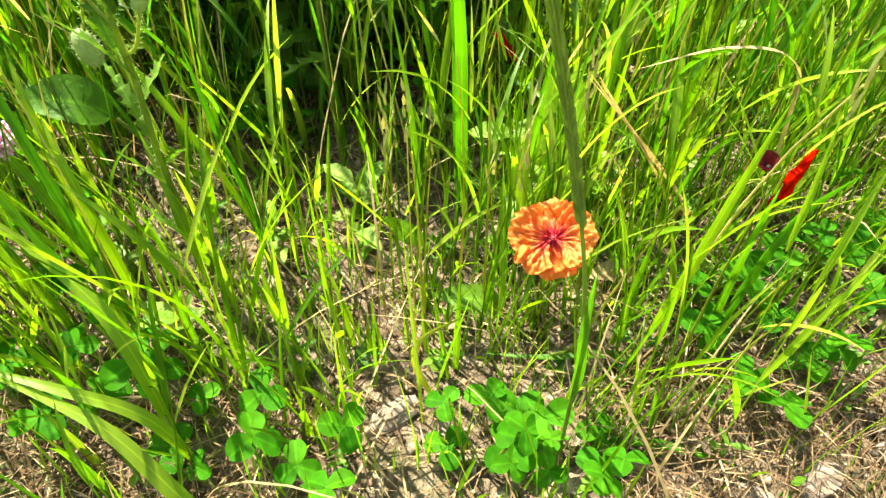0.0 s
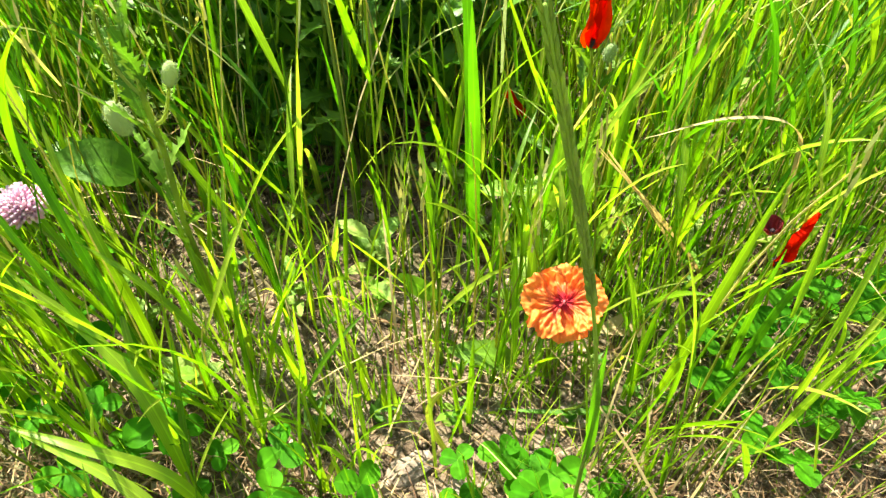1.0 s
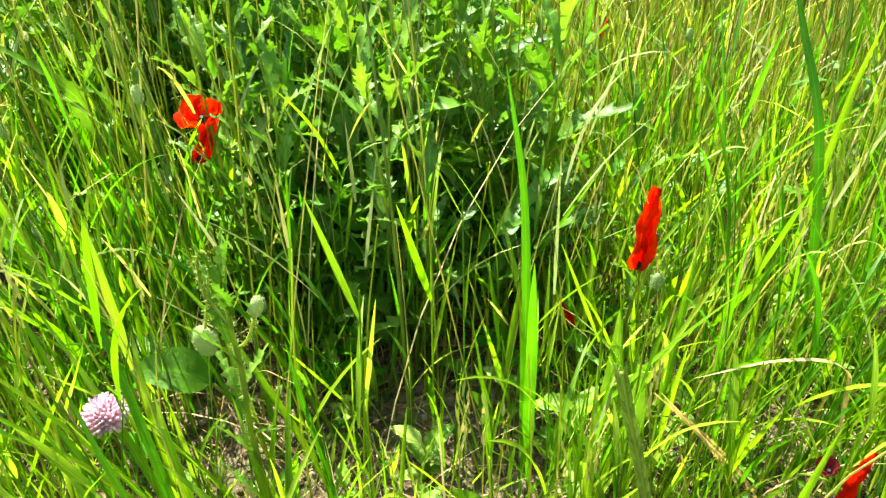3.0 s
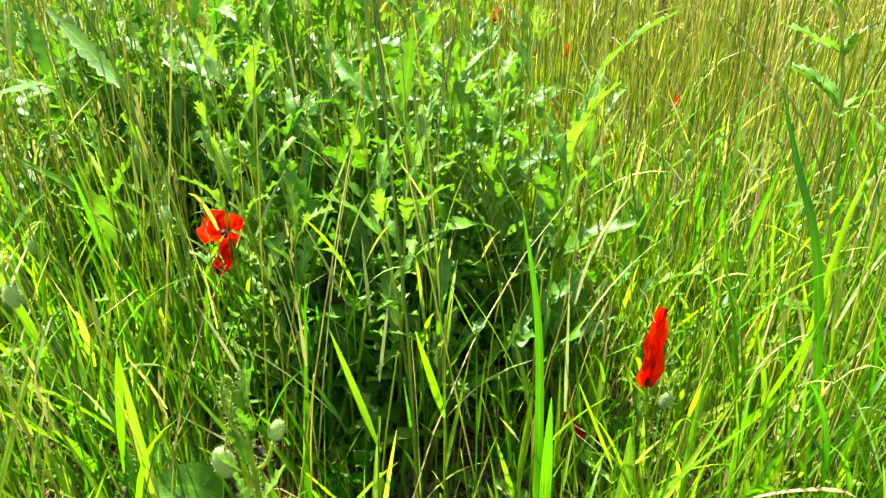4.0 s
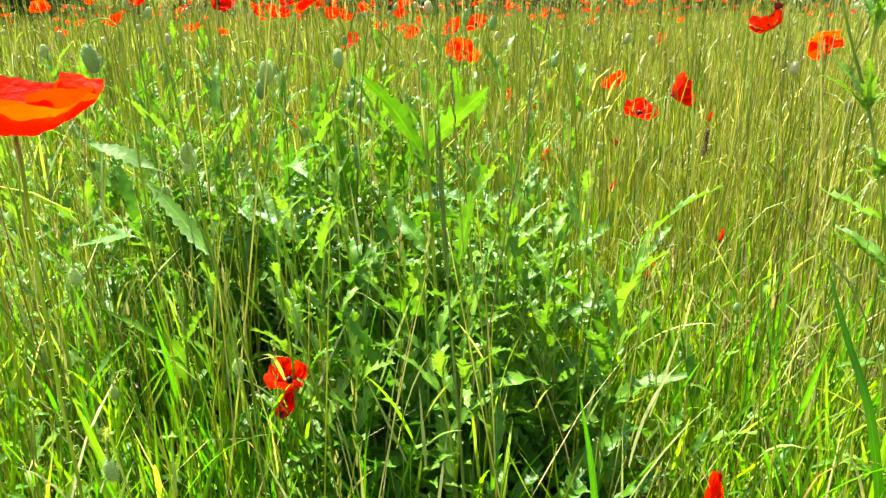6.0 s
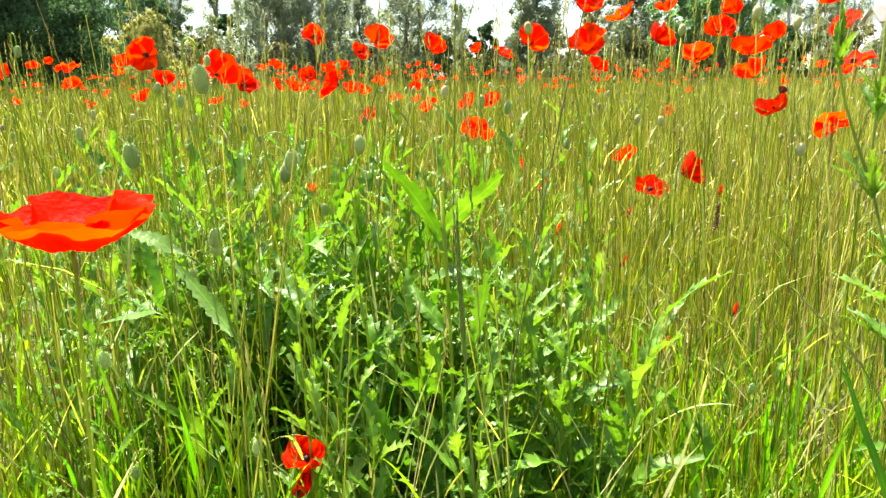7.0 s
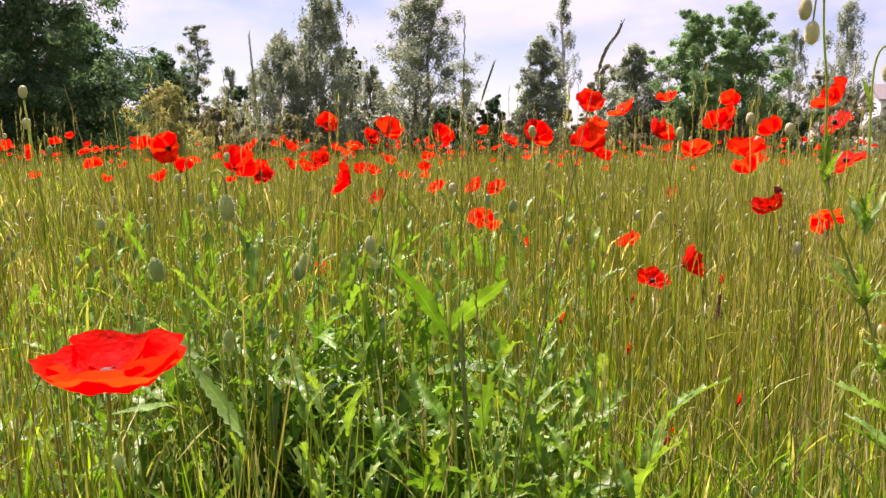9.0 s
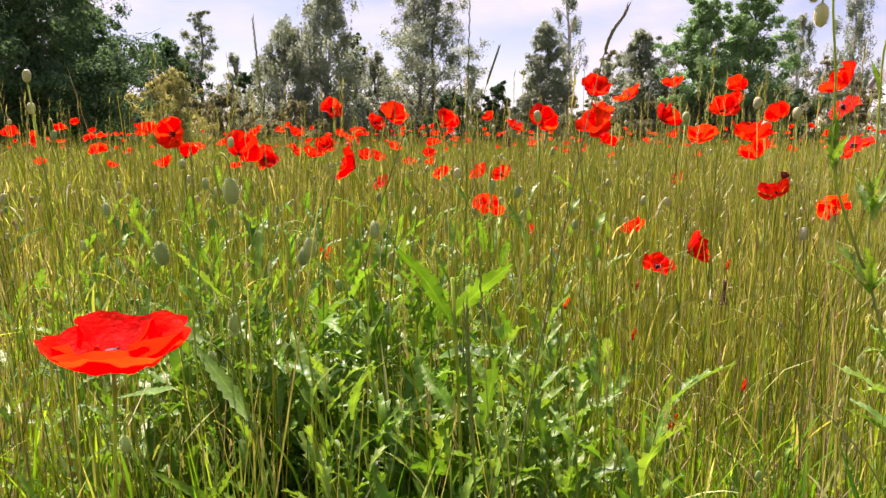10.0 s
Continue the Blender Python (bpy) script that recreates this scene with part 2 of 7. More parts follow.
def faded_petal():
    """An old petal bleached to orange, with a crimson foot and deep pleats running outward."""
    m, n, l, out = material("faded_petal")
    uv = n.new("ShaderNodeUVMap")
    split = n.new("ShaderNodeSeparateXYZ")
    l.new(uv.outputs["UV"], split.inputs["Vector"])
    tex = n.new("ShaderNodeTexCoord")
    fleck = n.new("ShaderNodeTexNoise")
    fleck.inputs["Scale"].default_value, fleck.inputs["Detail"].default_value = 160, 4
    l.new(tex.outputs["Object"], fleck.inputs["Vector"])
    add = n.new("ShaderNodeMath")
    add.operation = "MULTIPLY_ADD"
    add.inputs[1].default_value = 0.5
    l.new(fleck.outputs["Fac"], add.inputs[0])
    l.new(split.outputs["Y"], add.inputs[2])
    ramp = ramp_of(n, [(0.50, 0.008, 0.03), (0.70, 0.04, 0.03), (0.83, 0.20, 0.04), (0.84, 0.17, 0.012), (0.86, 0.23, 0.03)])
    for e, p in zip(ramp.color_ramp.elements, (0.42, 0.55, 0.72, 1.0, 1.3)):
        e.position = min(p, 1.0)
    l.new(add.outputs["Value"], ramp.inputs["Fac"])
    skin = n.new("ShaderNodeBsdfPrincipled")
    skin.inputs["Roughness"].default_value = 0.6
    l.new(ramp.outputs["Color"], skin.inputs["Base Color"])
    thin = n.new("ShaderNodeBsdfTranslucent")
    l.new(ramp.outputs["Color"], thin.inputs["Color"])
    both = n.new("ShaderNodeMixShader")
    both.inputs["Fac"].default_value = 0.4
    l.new(skin.outputs["BSDF"], both.inputs[1])
    l.new(thin.outputs["BSDF"], both.inputs[2])
    l.new(both.outputs["Shader"], out.inputs["Surface"])
    return m


M_FADED = faded_petal()


# ---- shapes ----
rng = np.random.default_rng(7)


def ground_z(x, y):
    """The soil's height: soft swells and small clods, dying out with distance."""
    r2 = x * x + y * y
    swell = 0.012 * np.sin(3.1 * x + 1.0) * np.cos(2.7 * y) + 0.006 * np.sin(11.0 * x - 4.0 * y)
    clod = 0.004 * np.sin(41.0 * x + 3.0 * np.sin(23.0 * y)) * np.sin(37.0 * y + 1.0)
    return swell * np.exp(-r2 / 60.0) + clod * np.exp(-r2 / 6.0)


def grid_mesh(name, v, f, mat, smooth=True):
    """A mesh from a vertex array and one array of faces that all have the same number of corners."""
    v, f = np.asarray(v, dtype=np.float32), np.asarray(f, dtype=np.int32)
    m = bpy.data.meshes.new(name)
    k = f.shape[1]
    m.vertices.add(len(v))
    m.vertices.foreach_set("co", v.ravel())
    m.loops.add(f.size)
    m.loops.foreach_set("vertex_index", f.ravel())
    m.polygons.add(len(f))
    m.polygons.foreach_set("loop_start", np.arange(0, f.size, k, dtype=np.int32))
    m.polygons.foreach_set("use_smooth", np.full(len(f), smooth))
    m.update(calc_edges=True)
    m.validate()
    m.materials.append(mat)
    return m


def row_uv(m, cols):
    """Lays a map over a mesh made of rows of that many vertices: from 0 to 1 across each row."""
    layer = m.uv_layers.new(name="UVMap")
    for l in m.loops:
        layer.data[l.index].uv = (l.vertex_index % cols / (cols - 1), l.vertex_index // cols * 0.05)


class Geo:
    """Gathers tubes, ribbons and ovals into one mesh."""

    def __init__(self):
        self.v, self.f, self.uv = [], [], {}

    def tube(self, pts, radii, sides=5):
        pts = [Vector(p) for p in pts]
        base, n = len(self.v), len(pts)
        side = None
        for i, p in enumerate(pts):
            d = (pts[min(i + 1, n - 1)] - pts[max(i - 1, 0)]).normalized()
            if side is None:
                side = d.orthogonal().normalized()
            side = (side - d * side.dot(d)).normalized()
            other = d.cross(side)
            r = radii[i] if hasattr(radii, "__len__") else radii
            for k in range(sides):
                a = 2 * math.pi * k / sides
                self.v.append(p + (side * math.cos(a) + other * math.sin(a)) * r)
        for i in range(n - 1):
            for k in range(sides):
                a, b = base + i * sides + k, base + i * sides + (k + 1) % sides
                self.f.append((a, b, b + sides, a + sides))
        self.f.append(tuple(base + k for k in reversed(range(sides))))
        self.f.append(tuple(base + (n - 1) * sides + k for k in range(sides)))
        return self

    def oval(self, centre, axis, length, radius, rings=7, sides=9, ribs=0.0, blunt=1.0):
        axis = Vector(axis).normalized()
        s = axis.orthogonal().normalized()
        o = axis.cross(s)
        base = len(self.v)
        for i in range(rings + 1):
            a = math.pi * i / rings
            r = radius * max(math.sin(a), 0.02) ** blunt
            for k in range(sides):
                b = 2 * math.pi * k / sides
                rr = r * (1 + ribs * math.sin(b * 4 + i))
                self.v.append(Vector(centre) - axis * (math.cos(a) * length / 2) + (s * math.cos(b) + o * math.sin(b)) * rr)
        for i in range(rings):
            for k in range(sides):
                a, b = base + i * sides + k, base + i * sides + (k + 1) % sides
                self.f.append((a, b, b + sides, a + sides))
        return self

    def bristles(self, pts, radius, count, length, seed=0):
        """Fine stiff hairs standing off a stem or a bud."""
        r = random.Random(seed)
        pts = [Vector(p) for p in pts]
        for _ in range(count):
            i = r.randrange(len(pts) - 1)
            p = pts[i].lerp(pts[i + 1], r.random())
            d = (pts[i + 1] - pts[i]).normalized()
            out = Vector((r.gauss(0, 1), r.gauss(0, 1), r.gauss(0, 1)))
            out = (out - d * out.dot(d)).normalized()
            w = d.cross(out).normalized() * 0.00022
            a = p + out * radius * 0.9
            b = p + out * (radius + length * r.uniform(0.6, 1.2)) + d * length * r.uniform(-0.2, 0.4)
            k = len(self.v)
            self.v += [a - w, a + w, b]
            self.f.append((k, k + 1, k + 2))
        return self

    def fur(self, centre, axis, length, radius, count, hair, seed=0):
        r = random.Random(seed)
        axis = Vector(axis).normalized()
        for _ in range(count):
            out = Vector((r.gauss(0, 1), r.gauss(0, 1), r.gauss(0, 1))).normalized()
            along = out.dot(axis)
            a = Vector(centre) + axis * along * length / 2 + (out - axis * along) * radius
            b = a + out * hair * r.uniform(0.6, 1.2)
            w = out.orthogonal().normalized() * 0.0002
            k = len(self.v)
            self.v += [a - w, a + w, b]
            self.f.append((k, k + 1, k + 2))
        return self

    def mesh(self, name, mat, smooth=True):
        m = bpy.data.meshes.new(name)
        m.from_pydata([tuple(p) for p in self.v], [], self.f)
        for p in m.polygons:
            p.use_smooth = smooth
        m.materials.append(mat)
        m.update()
        return m


def part(name, mesh, parent, m=None, label=""):
    ob = new(name, mesh)
    ob.parent = parent
    if m is not None:
        ob.matrix_local = m
    if label:
        tagged(ob, label)
    return ob


def thing(name, at, label, category, group="", kind=""):
    ob = new(name)
    ob.empty_display_size = 0.02
    ob.location = at
    return tagged(ob, label, category, group, kind)


def curve_points(a, b, bow=(0, 0, 0), n=8):
    """Points from a to b on an arc that bows out by the vector given."""
    a, b, bow = Vector(a), Vector(b), Vector(bow)
    return [a.lerp(b, i / n) + bow * (4 * (i / n) * (1 - i / n)) for i in range(n + 1)]


def ribbons(root, az, length, width, lean, bend, segs, fold=0.0, twist=None, power=1.6, base_w=0.55):
    """Grass leaves, all at once: tapering ribbons that rise from their roots, lean and bend over. Returns vertices and quads."""
    n = len(root)
    t = np.linspace(0, 1, segs + 1)
    ang = lean[:, None] + bend[:, None] * t[None, :] ** power
    step = (length / segs)[:, None]
    mid = (ang[:, 1:] + ang[:, :-1]) / 2
    hor = np.concatenate([np.zeros((n, 1)), np.cumsum(np.sin(mid) * step, 1)], 1)
    ver = np.concatenate([np.zeros((n, 1)), np.cumsum(np.cos(mid) * step, 1)], 1)
    dx, dy = np.cos(az)[:, None], np.sin(az)[:, None]
    cx, cy, cz = root[:, :1] + hor * dx, root[:, 1:2] + hor * dy, root[:, 2:3] + ver
    if twist is None:
        twist = np.zeros(n)
    tw = twist[:, None] * t[None, :]
    nx, ny, nz = -np.cos(ang) * dx, -np.cos(ang) * dy, np.sin(ang)
    px, py, pz = -dy * np.cos(tw) + nx * np.sin(tw), dx * np.cos(tw) + ny * np.sin(tw), nz * np.sin(tw)
    prof = np.minimum(1.0, base_w + t * 2.2) * (1 - t ** 2.6) ** 0.9 + 0.02
    w = width[:, None] * prof[None, :] / 2
    left = np.stack([cx - px * w, cy - py * w, cz - pz * w], -1)
    right = np.stack([cx + px * w, cy + py * w, cz + pz * w], -1)
    if fold:
        drop = w * fold
        keel = np.stack([cx - nx * drop, cy - ny * drop, cz - nz * drop], -1)
        rows = np.stack([left, keel, right], 2)
        k = 3
    else:
        rows = np.stack([left, right], 2)
        k = 2
    v = rows.reshape(-1, 3)
    base = (np.arange(n) * (segs + 1) * k)[:, None, None]
    i = (np.arange(segs) * k)[None, :, None]
    j = np.arange(k - 1)[None, None, :]
    a = base + i + j
    q = np.stack([a, a + 1, a + 1 + k, a + k], -1).reshape(-1, 4)
    return v, q, (k * (segs + 1))


def culms(root, az, length, radius, lean, bend, segs, sides=3):
    """Thin round stems, all at once. Returns vertices, quads and the tips with their directions."""
    n = len(root)
    t = np.linspace(0, 1, segs + 1)
    ang = lean[:, None] + bend[:, None] * t[None, :] ** 2
    step = (length / segs)[:, None]
    mid = (ang[:, 1:] + ang[:, :-1]) / 2
    hor = np.concatenate([np.zeros((n, 1)), np.cumsum(np.sin(mid) * step, 1)], 1)
    ver = np.concatenate([np.zeros((n, 1)), np.cumsum(np.cos(mid) * step, 1)], 1)
    dx, dy = np.cos(az)[:, None], np.sin(az)[:, None]
    c = np.stack([root[:, :1] + hor * dx, root[:, 1:2] + hor * dy, root[:, 2:3] + ver], -1)
    r = radius[:, None] * (1.0 - 0.55 * t[None, :])
    rows = []
    for s in range(sides):
        a = 2 * math.pi * s / sides
        rows.append(c + np.stack([r * math.cos(a), r * math.sin(a), np.zeros_like(r)], -1))
    v = np.stack(rows, 2).reshape(-1, 3)
    base = (np.arange(n) * (segs + 1) * sides)[:, None, None]
    i = (np.arange(segs) * sides)[None, :, None]
    j = np.arange(sides)[None, None, :]
    a, b = base + i + j, base + i + (j + 1) % sides
    q = np.stack([a, b, b + sides, a + sides], -1).reshape(-1, 4)
    return v, q, c[:, -1, :], ang[:, -1]


def scatter(n, r0, r1, half=None, centre=-0.22, power=1.0):
    """Chance places between two distances from the start, in a fan of that half angle about the way ahead (None: all round)."""
    r = np.sqrt(rng.uniform(r0 ** 2, r1 ** 2, n)) if power == 1.0 else r0 + (r1 - r0) * rng.random(n) ** power
    a = rng.uniform(-math.pi, math.pi, n) if half is None else rng.uniform(-half, half, n) + rng.normal(0, 0.16, n)
    a = a + math.pi / 2 - centre
    x, y = r * np.cos(a), r * np.sin(a)
    return x, y


def clear_of_eye(v, per, reach=0.13):
    """Which of the blades keep clear of the camera's way."""
    d = (v[:, 0] ** 2 + (v[:, 1] - 0.03) ** 2 < reach ** 2) & (v[:, 2] > 0.32)
    # and leave the faded flower, the clover head, the folded poppy and the bristly buds free
    foot, ray = np.array([0.082, 0.330, 0.187]), np.array([-0.06, -0.27, 0.32])
    s = ((v - foot) @ ray / (ray @ ray)).clip(0.02, 1.0)
    d |= np.linalg.norm(v - foot - s[:, None] * ray, axis=1) < 0.031 * (1 - 0.8 * s)
    foot, ray = np.array([-0.322, 0.409, 0.166]), np.array([0.32, -0.36, 0.34])
    s = ((v - foot) @ ray / (ray @ ray)).clip(0.02, 1.0)
    d |= np.linalg.norm(v - foot - s[:, None] * ray, axis=1) < 0.018 * (1 - 0.8 * s)
    for foot, ray, wide in ((np.array([-0.222, 0.430, 0.262]), np.array([0.23, -0.38, 0.27]), 0.036), (np.array([0.120, 0.618, 0.245]), np.array([-0.12, -0.57, 0.36]), 0.042), (np.array([-0.209, 0.430, 0.17]), np.array([0.22, -0.38, 0.36]), 0.026)):
        s = ((v - foot) @ ray / (ray @ ray)).clip(0.02, 1.0)
        d |= np.linalg.norm(v - foot - s[:, None] * ray, axis=1) < wide * (1 - 0.8 * s)
    return ~d.reshape(-1, per).any(1)


def stuff(name, v, q, mat, label, category, smooth=True, across=None):
    m = grid_mesh(name, v, q, mat, smooth)
    if across is not None:
        uv = np.zeros((len(m.loops), 2), dtype=np.float32)
        at = np.empty(len(m.loops), dtype=np.int32)
        m.loops.foreach_get("vertex_index", at)
        uv[:, 0] = across[at]
        m.uv_layers.new(name="UVMap").data.foreach_set("uv", uv.ravel())
    ob = new(name, m)
    return tagged(ob, label, category, kind="stuff")


# ---- ground ----
def build_ground():
    radii = np.concatenate([np.linspace(0.0, 2.4, 96), np.geomspace(2.5, 4000.0, 60)])
    turns = 240
    a = np.arange(turns) * 2 * math.pi / turns
    x, y = radii[1:, None] * np.cos(a)[None, :], radii[1:, None] * np.sin(a)[None, :]
    z = ground_z(x, y)
    v = np.concatenate([[[0, 0, float(ground_z(np.float64(0), np.float64(0)))]], np.stack([x, y, z], -1).reshape(-1, 3)])
    n = len(radii) - 1
    i, j = np.arange(n - 1)[:, None], np.arange(turns)[None, :]
    p, p2 = 1 + i * turns + j, 1 + i * turns + (j + 1) % turns
    q = np.stack([p, p + turns, p2 + turns, p2], -1).reshape(-1, 4)
    faces = [tuple(f) for f in q] + [(0, 1 + k, 1 + (k + 1) % turns) for k in range(turns)]
    m = bpy.data.meshes.new("ground")
    m.from_pydata(v.tolist(), [], faces)
    for f in m.polygons:
        f.use_smooth = True
    m.materials.append(M_SOIL)
    tagged(new("ground", m), "dry crumbly brown soil under the meadow", "ground", kind="structure")


build_ground()


M_THATCH = leafy("dead_grass", [(0.08, 0.045, 0.025), (0.17, 0.10, 0.05), (0.29, 0.19, 0.10), (0.44, 0.33, 0.20)], (1.1, 1.0, 0.8), 0.25, 0.7, spec=0.15)


def pebbles():
    """Clods, pebbles and broken straw strewn over the bare soil."""
    ball = [Vector(p) for p in ((1, 0, 0), (-1, 0, 0), (0, 1, 0), (0, -1, 0), (0, 0, 1), (0, 0, -1))]
    faces = np.array([(0, 2, 4), (2, 1, 4), (1, 3, 4), (3, 0, 4), (2, 0, 5), (1, 2, 5), (3, 1, 5), (0, 3, 5)])
    n = 15000
    x, y = scatter(n, 0.02, 0.95, 1.3)
    size = 0.0009 + 0.0060 * rng.random(n) ** 3.0
    v = np.array([tuple(p) for p in ball])[None] * size[:, None, None]
    v = v * rng.uniform(0.6, 1.35, (n, 6, 1)) * np.stack([np.ones(n), rng.uniform(0.7, 1.2, n), rng.uniform(0.5, 0.9, n)], -1)[:, None]
    turn = rng.uniform(0, 6.28, n)
    c, s = np.cos(turn)[:, None], np.sin(turn)[:, None]
    vx, vy = v[..., 0] * c - v[..., 1] * s, v[..., 0] * s + v[..., 1] * c
    v = np.stack([vx + x[:, None], vy + y[:, None], v[..., 2] + (ground_z(x, y) + size * 0.25)[:, None]], -1).reshape(-1, 3)
    f = (faces[None] + (np.arange(n) * 6)[:, None, None]).reshape(-1, 3)
    stuff("soil_crumbs", v, f, M_CRUMB, "pale clods and small pebbles strewn over dry soil", "pebbles")
    n = 3800
    x, y = scatter(n, 0.05, 1.9, 1.2)
    root = np.stack([x, y, ground_z(x, y) + rng.uniform(0.001, 0.012, n)], -1)
    v, q, _ = ribbons(root, rng.uniform(0, 6.28, n), rng.uniform(0.02, 0.11, n), rng.uniform(0.0008, 0.0022, n), rng.uniform(1.35, 1.6, n), rng.uniform(-0.2, 0.25, n), 3)
    stuff("straw_litter", v, q, M_STRAW, "broken dry straw lying on the soil", "straw")
    n = 6500
    x, y = scatter(n, 0.08, 1.0, 1.1)
    # a mat of dead stuff on the bare strip
    x[:1500], y[:1500] = rng.uniform(0.14, 0.46, 1500), rng.uniform(0.18, 0.36, 1500)
    x[1500:2200], y[1500:2200] = rng.uniform(-0.34, -0.08, 700), rng.uniform(0.18, 0.30, 700)
    root = np.stack([x, y, ground_z(x, y) + rng.uniform(0.0, 0.02, n)], -1)
    v, q, _ = ribbons(root, rng.uniform(0, 6.28, n), rng.uniform(0.015, 0.06, n), rng.uniform(0.0006, 0.0018, n), rng.uniform(0.5, 1.6, n), rng.uniform(-0.6, 1.6, n), 4, 0.0, rng.uniform(-2, 2, n))
    stuff("dead_roots", v, q, M_THATCH, "tangled brown dead grass and rootlets over the soil", "dry grass")


pebbles()


def seedlings():
    """Small weeds and seedlings with rounded leaves, low over the soil."""
    n = 420
    x, y = scatter(n, 0.12, 1.1, 1.1)
    k = rng.integers(3, 8, n)
    x, y = np.repeat(x, k), np.repeat(y, k)
    m = len(x)
    root = np.stack([x, y, ground_z(x, y) + rng.uniform(0.002, 0.03, m)], -1)
    v, q, _ = ribbons(root, rng.uniform(0, 6.28, m), rng.uniform(0.008, 0.022, m), rng.uniform(0.004, 0.009, m), rng.uniform(0.5, 1.3, m), rng.uniform(0.0, 0.6, m), 4, 0.3, base_w=0.2)
    stuff("seedlings", v, q, M_WEED, "small round-leaved seedlings low over the soil", "weeds")


M_WEED = leafy("weed_leaf", [(0.04, 0.14, 0.008), (0.08, 0.20, 0.012), (0.15, 0.26, 0.03)], YELLOW_GLOW, 0.4, 0.5, spec=0.3)
seedlings()


def stone(x, y, size, seed):
    r = random.Random(seed)
    g = Geo().oval((0, 0, size * 0.10), (1, r.uniform(-0.3, 0.3), 0.1), size, size * 0.30, 6, 9, 0.12)
    for p in g.v:
        k = 1 + 0.5 * noise.noise(p * (2.2 / size) + Vector((seed, 0, 0)))
        p.x, p.y, p.z = p.x * k, p.y * k, max(p.z * k * 0.7, -size * 0.12)
    ob = new("stone", g.mesh("stone", M_STONE, False))
    ob.location = (x, y, float(ground_z(np.float64(x), np.float64(y))))
    ob.rotation_euler = (0, 0, r.uniform(0, 6))
    tagged(ob, "pale grey-brown stone half sunk in dry soil", "stone", "stones in the soil")


for i, (x, y, s) in enumerate([(0.204, 0.327, 0.030), (-0.02, 0.30, 0.042), (0.02, 0.285, 0.032), (0.11, 0.35, 0.028), (0.30, 0.26, 0.045), (0.25, 0.245, 0.03), (-0.17, 0.42, 0.028), (0.16, 0.29, 0.024), (0.36, 0.29, 0.034), (-0.05, 0.46, 0.03)]):
    stone(x, y, s, i + 3)


# ---- meadow grass ----
def tufts(n_tufts, r0, r1, half, per, height, width, segs, fold, spread=0.012, patch=None, towards=None, centre=-0.22):
    """Tufts of blades in a fan between two distances, or in a patch (x0, x1, y0, y1); towards: the compass way to which they lean."""
    x, y = scatter(n_tufts, r0, r1, half, centre)
    if patch:
        x, y = rng.uniform(patch[0], patch[1], n_tufts), rng.uniform(patch[2], patch[3], n_tufts)
    k = rng.integers(per[0], per[1], n_tufts)
    x, y = np.repeat(x, k), np.repeat(y, k)
    tall = np.repeat(rng.uniform(0.7, 1.25, n_tufts), k)
    # thinner growth in the shade of the leafy clump
    thin = (x > -0.34) & (x < 0.05) & (y > 0.46) & (y < 0.82) & (rng.random(len(x)) < 0.7)
    x, y, tall = x[~thin], y[~thin], tall[~thin]
    n = len(x)
    x, y = x + rng.normal(0, spread, n), y + rng.normal(0, spread, n)
    root = np.stack([x, y, ground_z(x, y) - 0.004], -1)
    length = height[0] + (height[1] - height[0]) * rng.random(n) ** 1.3
    length = length * tall
    # shorter, thinner growth just below the camera's way
    near = np.clip(np.hypot(x, y - 0.03) / 0.34, 0.3, 1.0)
    az = rng.uniform(0, 6.28, n) if towards is None else rng.normal(towards, 0.6, n)
    lean = rng.uniform(0.0, 1.0, n) ** 1.5 * 0.30 + (0.0 if towards is None else 0.25)
    v, q, stride = ribbons(root, az, length * near, rng.uniform(*width, n), lean, rng.uniform(0.0, 1.0, n) ** 2.4 * 0.9,
                           segs, fold, rng.uniform(-1.6, 1.6, n))
    ok = clear_of_eye(v, stride)
    vv = v.reshape(n, stride, 3)[ok].reshape(-1, 3)
    m = int(ok.sum())
    qq = q.reshape(n, -1, 4)[:m].reshape(-1, 4)
    return vv, qq, across_of(m, stride, segs)


def across_of(n, stride, segs):
    """How far each vertex of n ribbons lies across its ribbon, from 0 to 1."""
    cols = stride // (segs + 1)
    return np.tile(np.arange(stride) % cols / (cols - 1), n)


def meadow(name, sets, mat, label):
    vs, qs, us, at = [], [], [], 0
    for v, q, *u in sets:
        vs.append(v)
        qs.append(q + at)
        us.append(u[0] if u else np.zeros(len(v)))
        at += len(v)
    stuff(name, np.concatenate(vs), np.concatenate(qs), mat, label, "grass", across=np.concatenate(us))


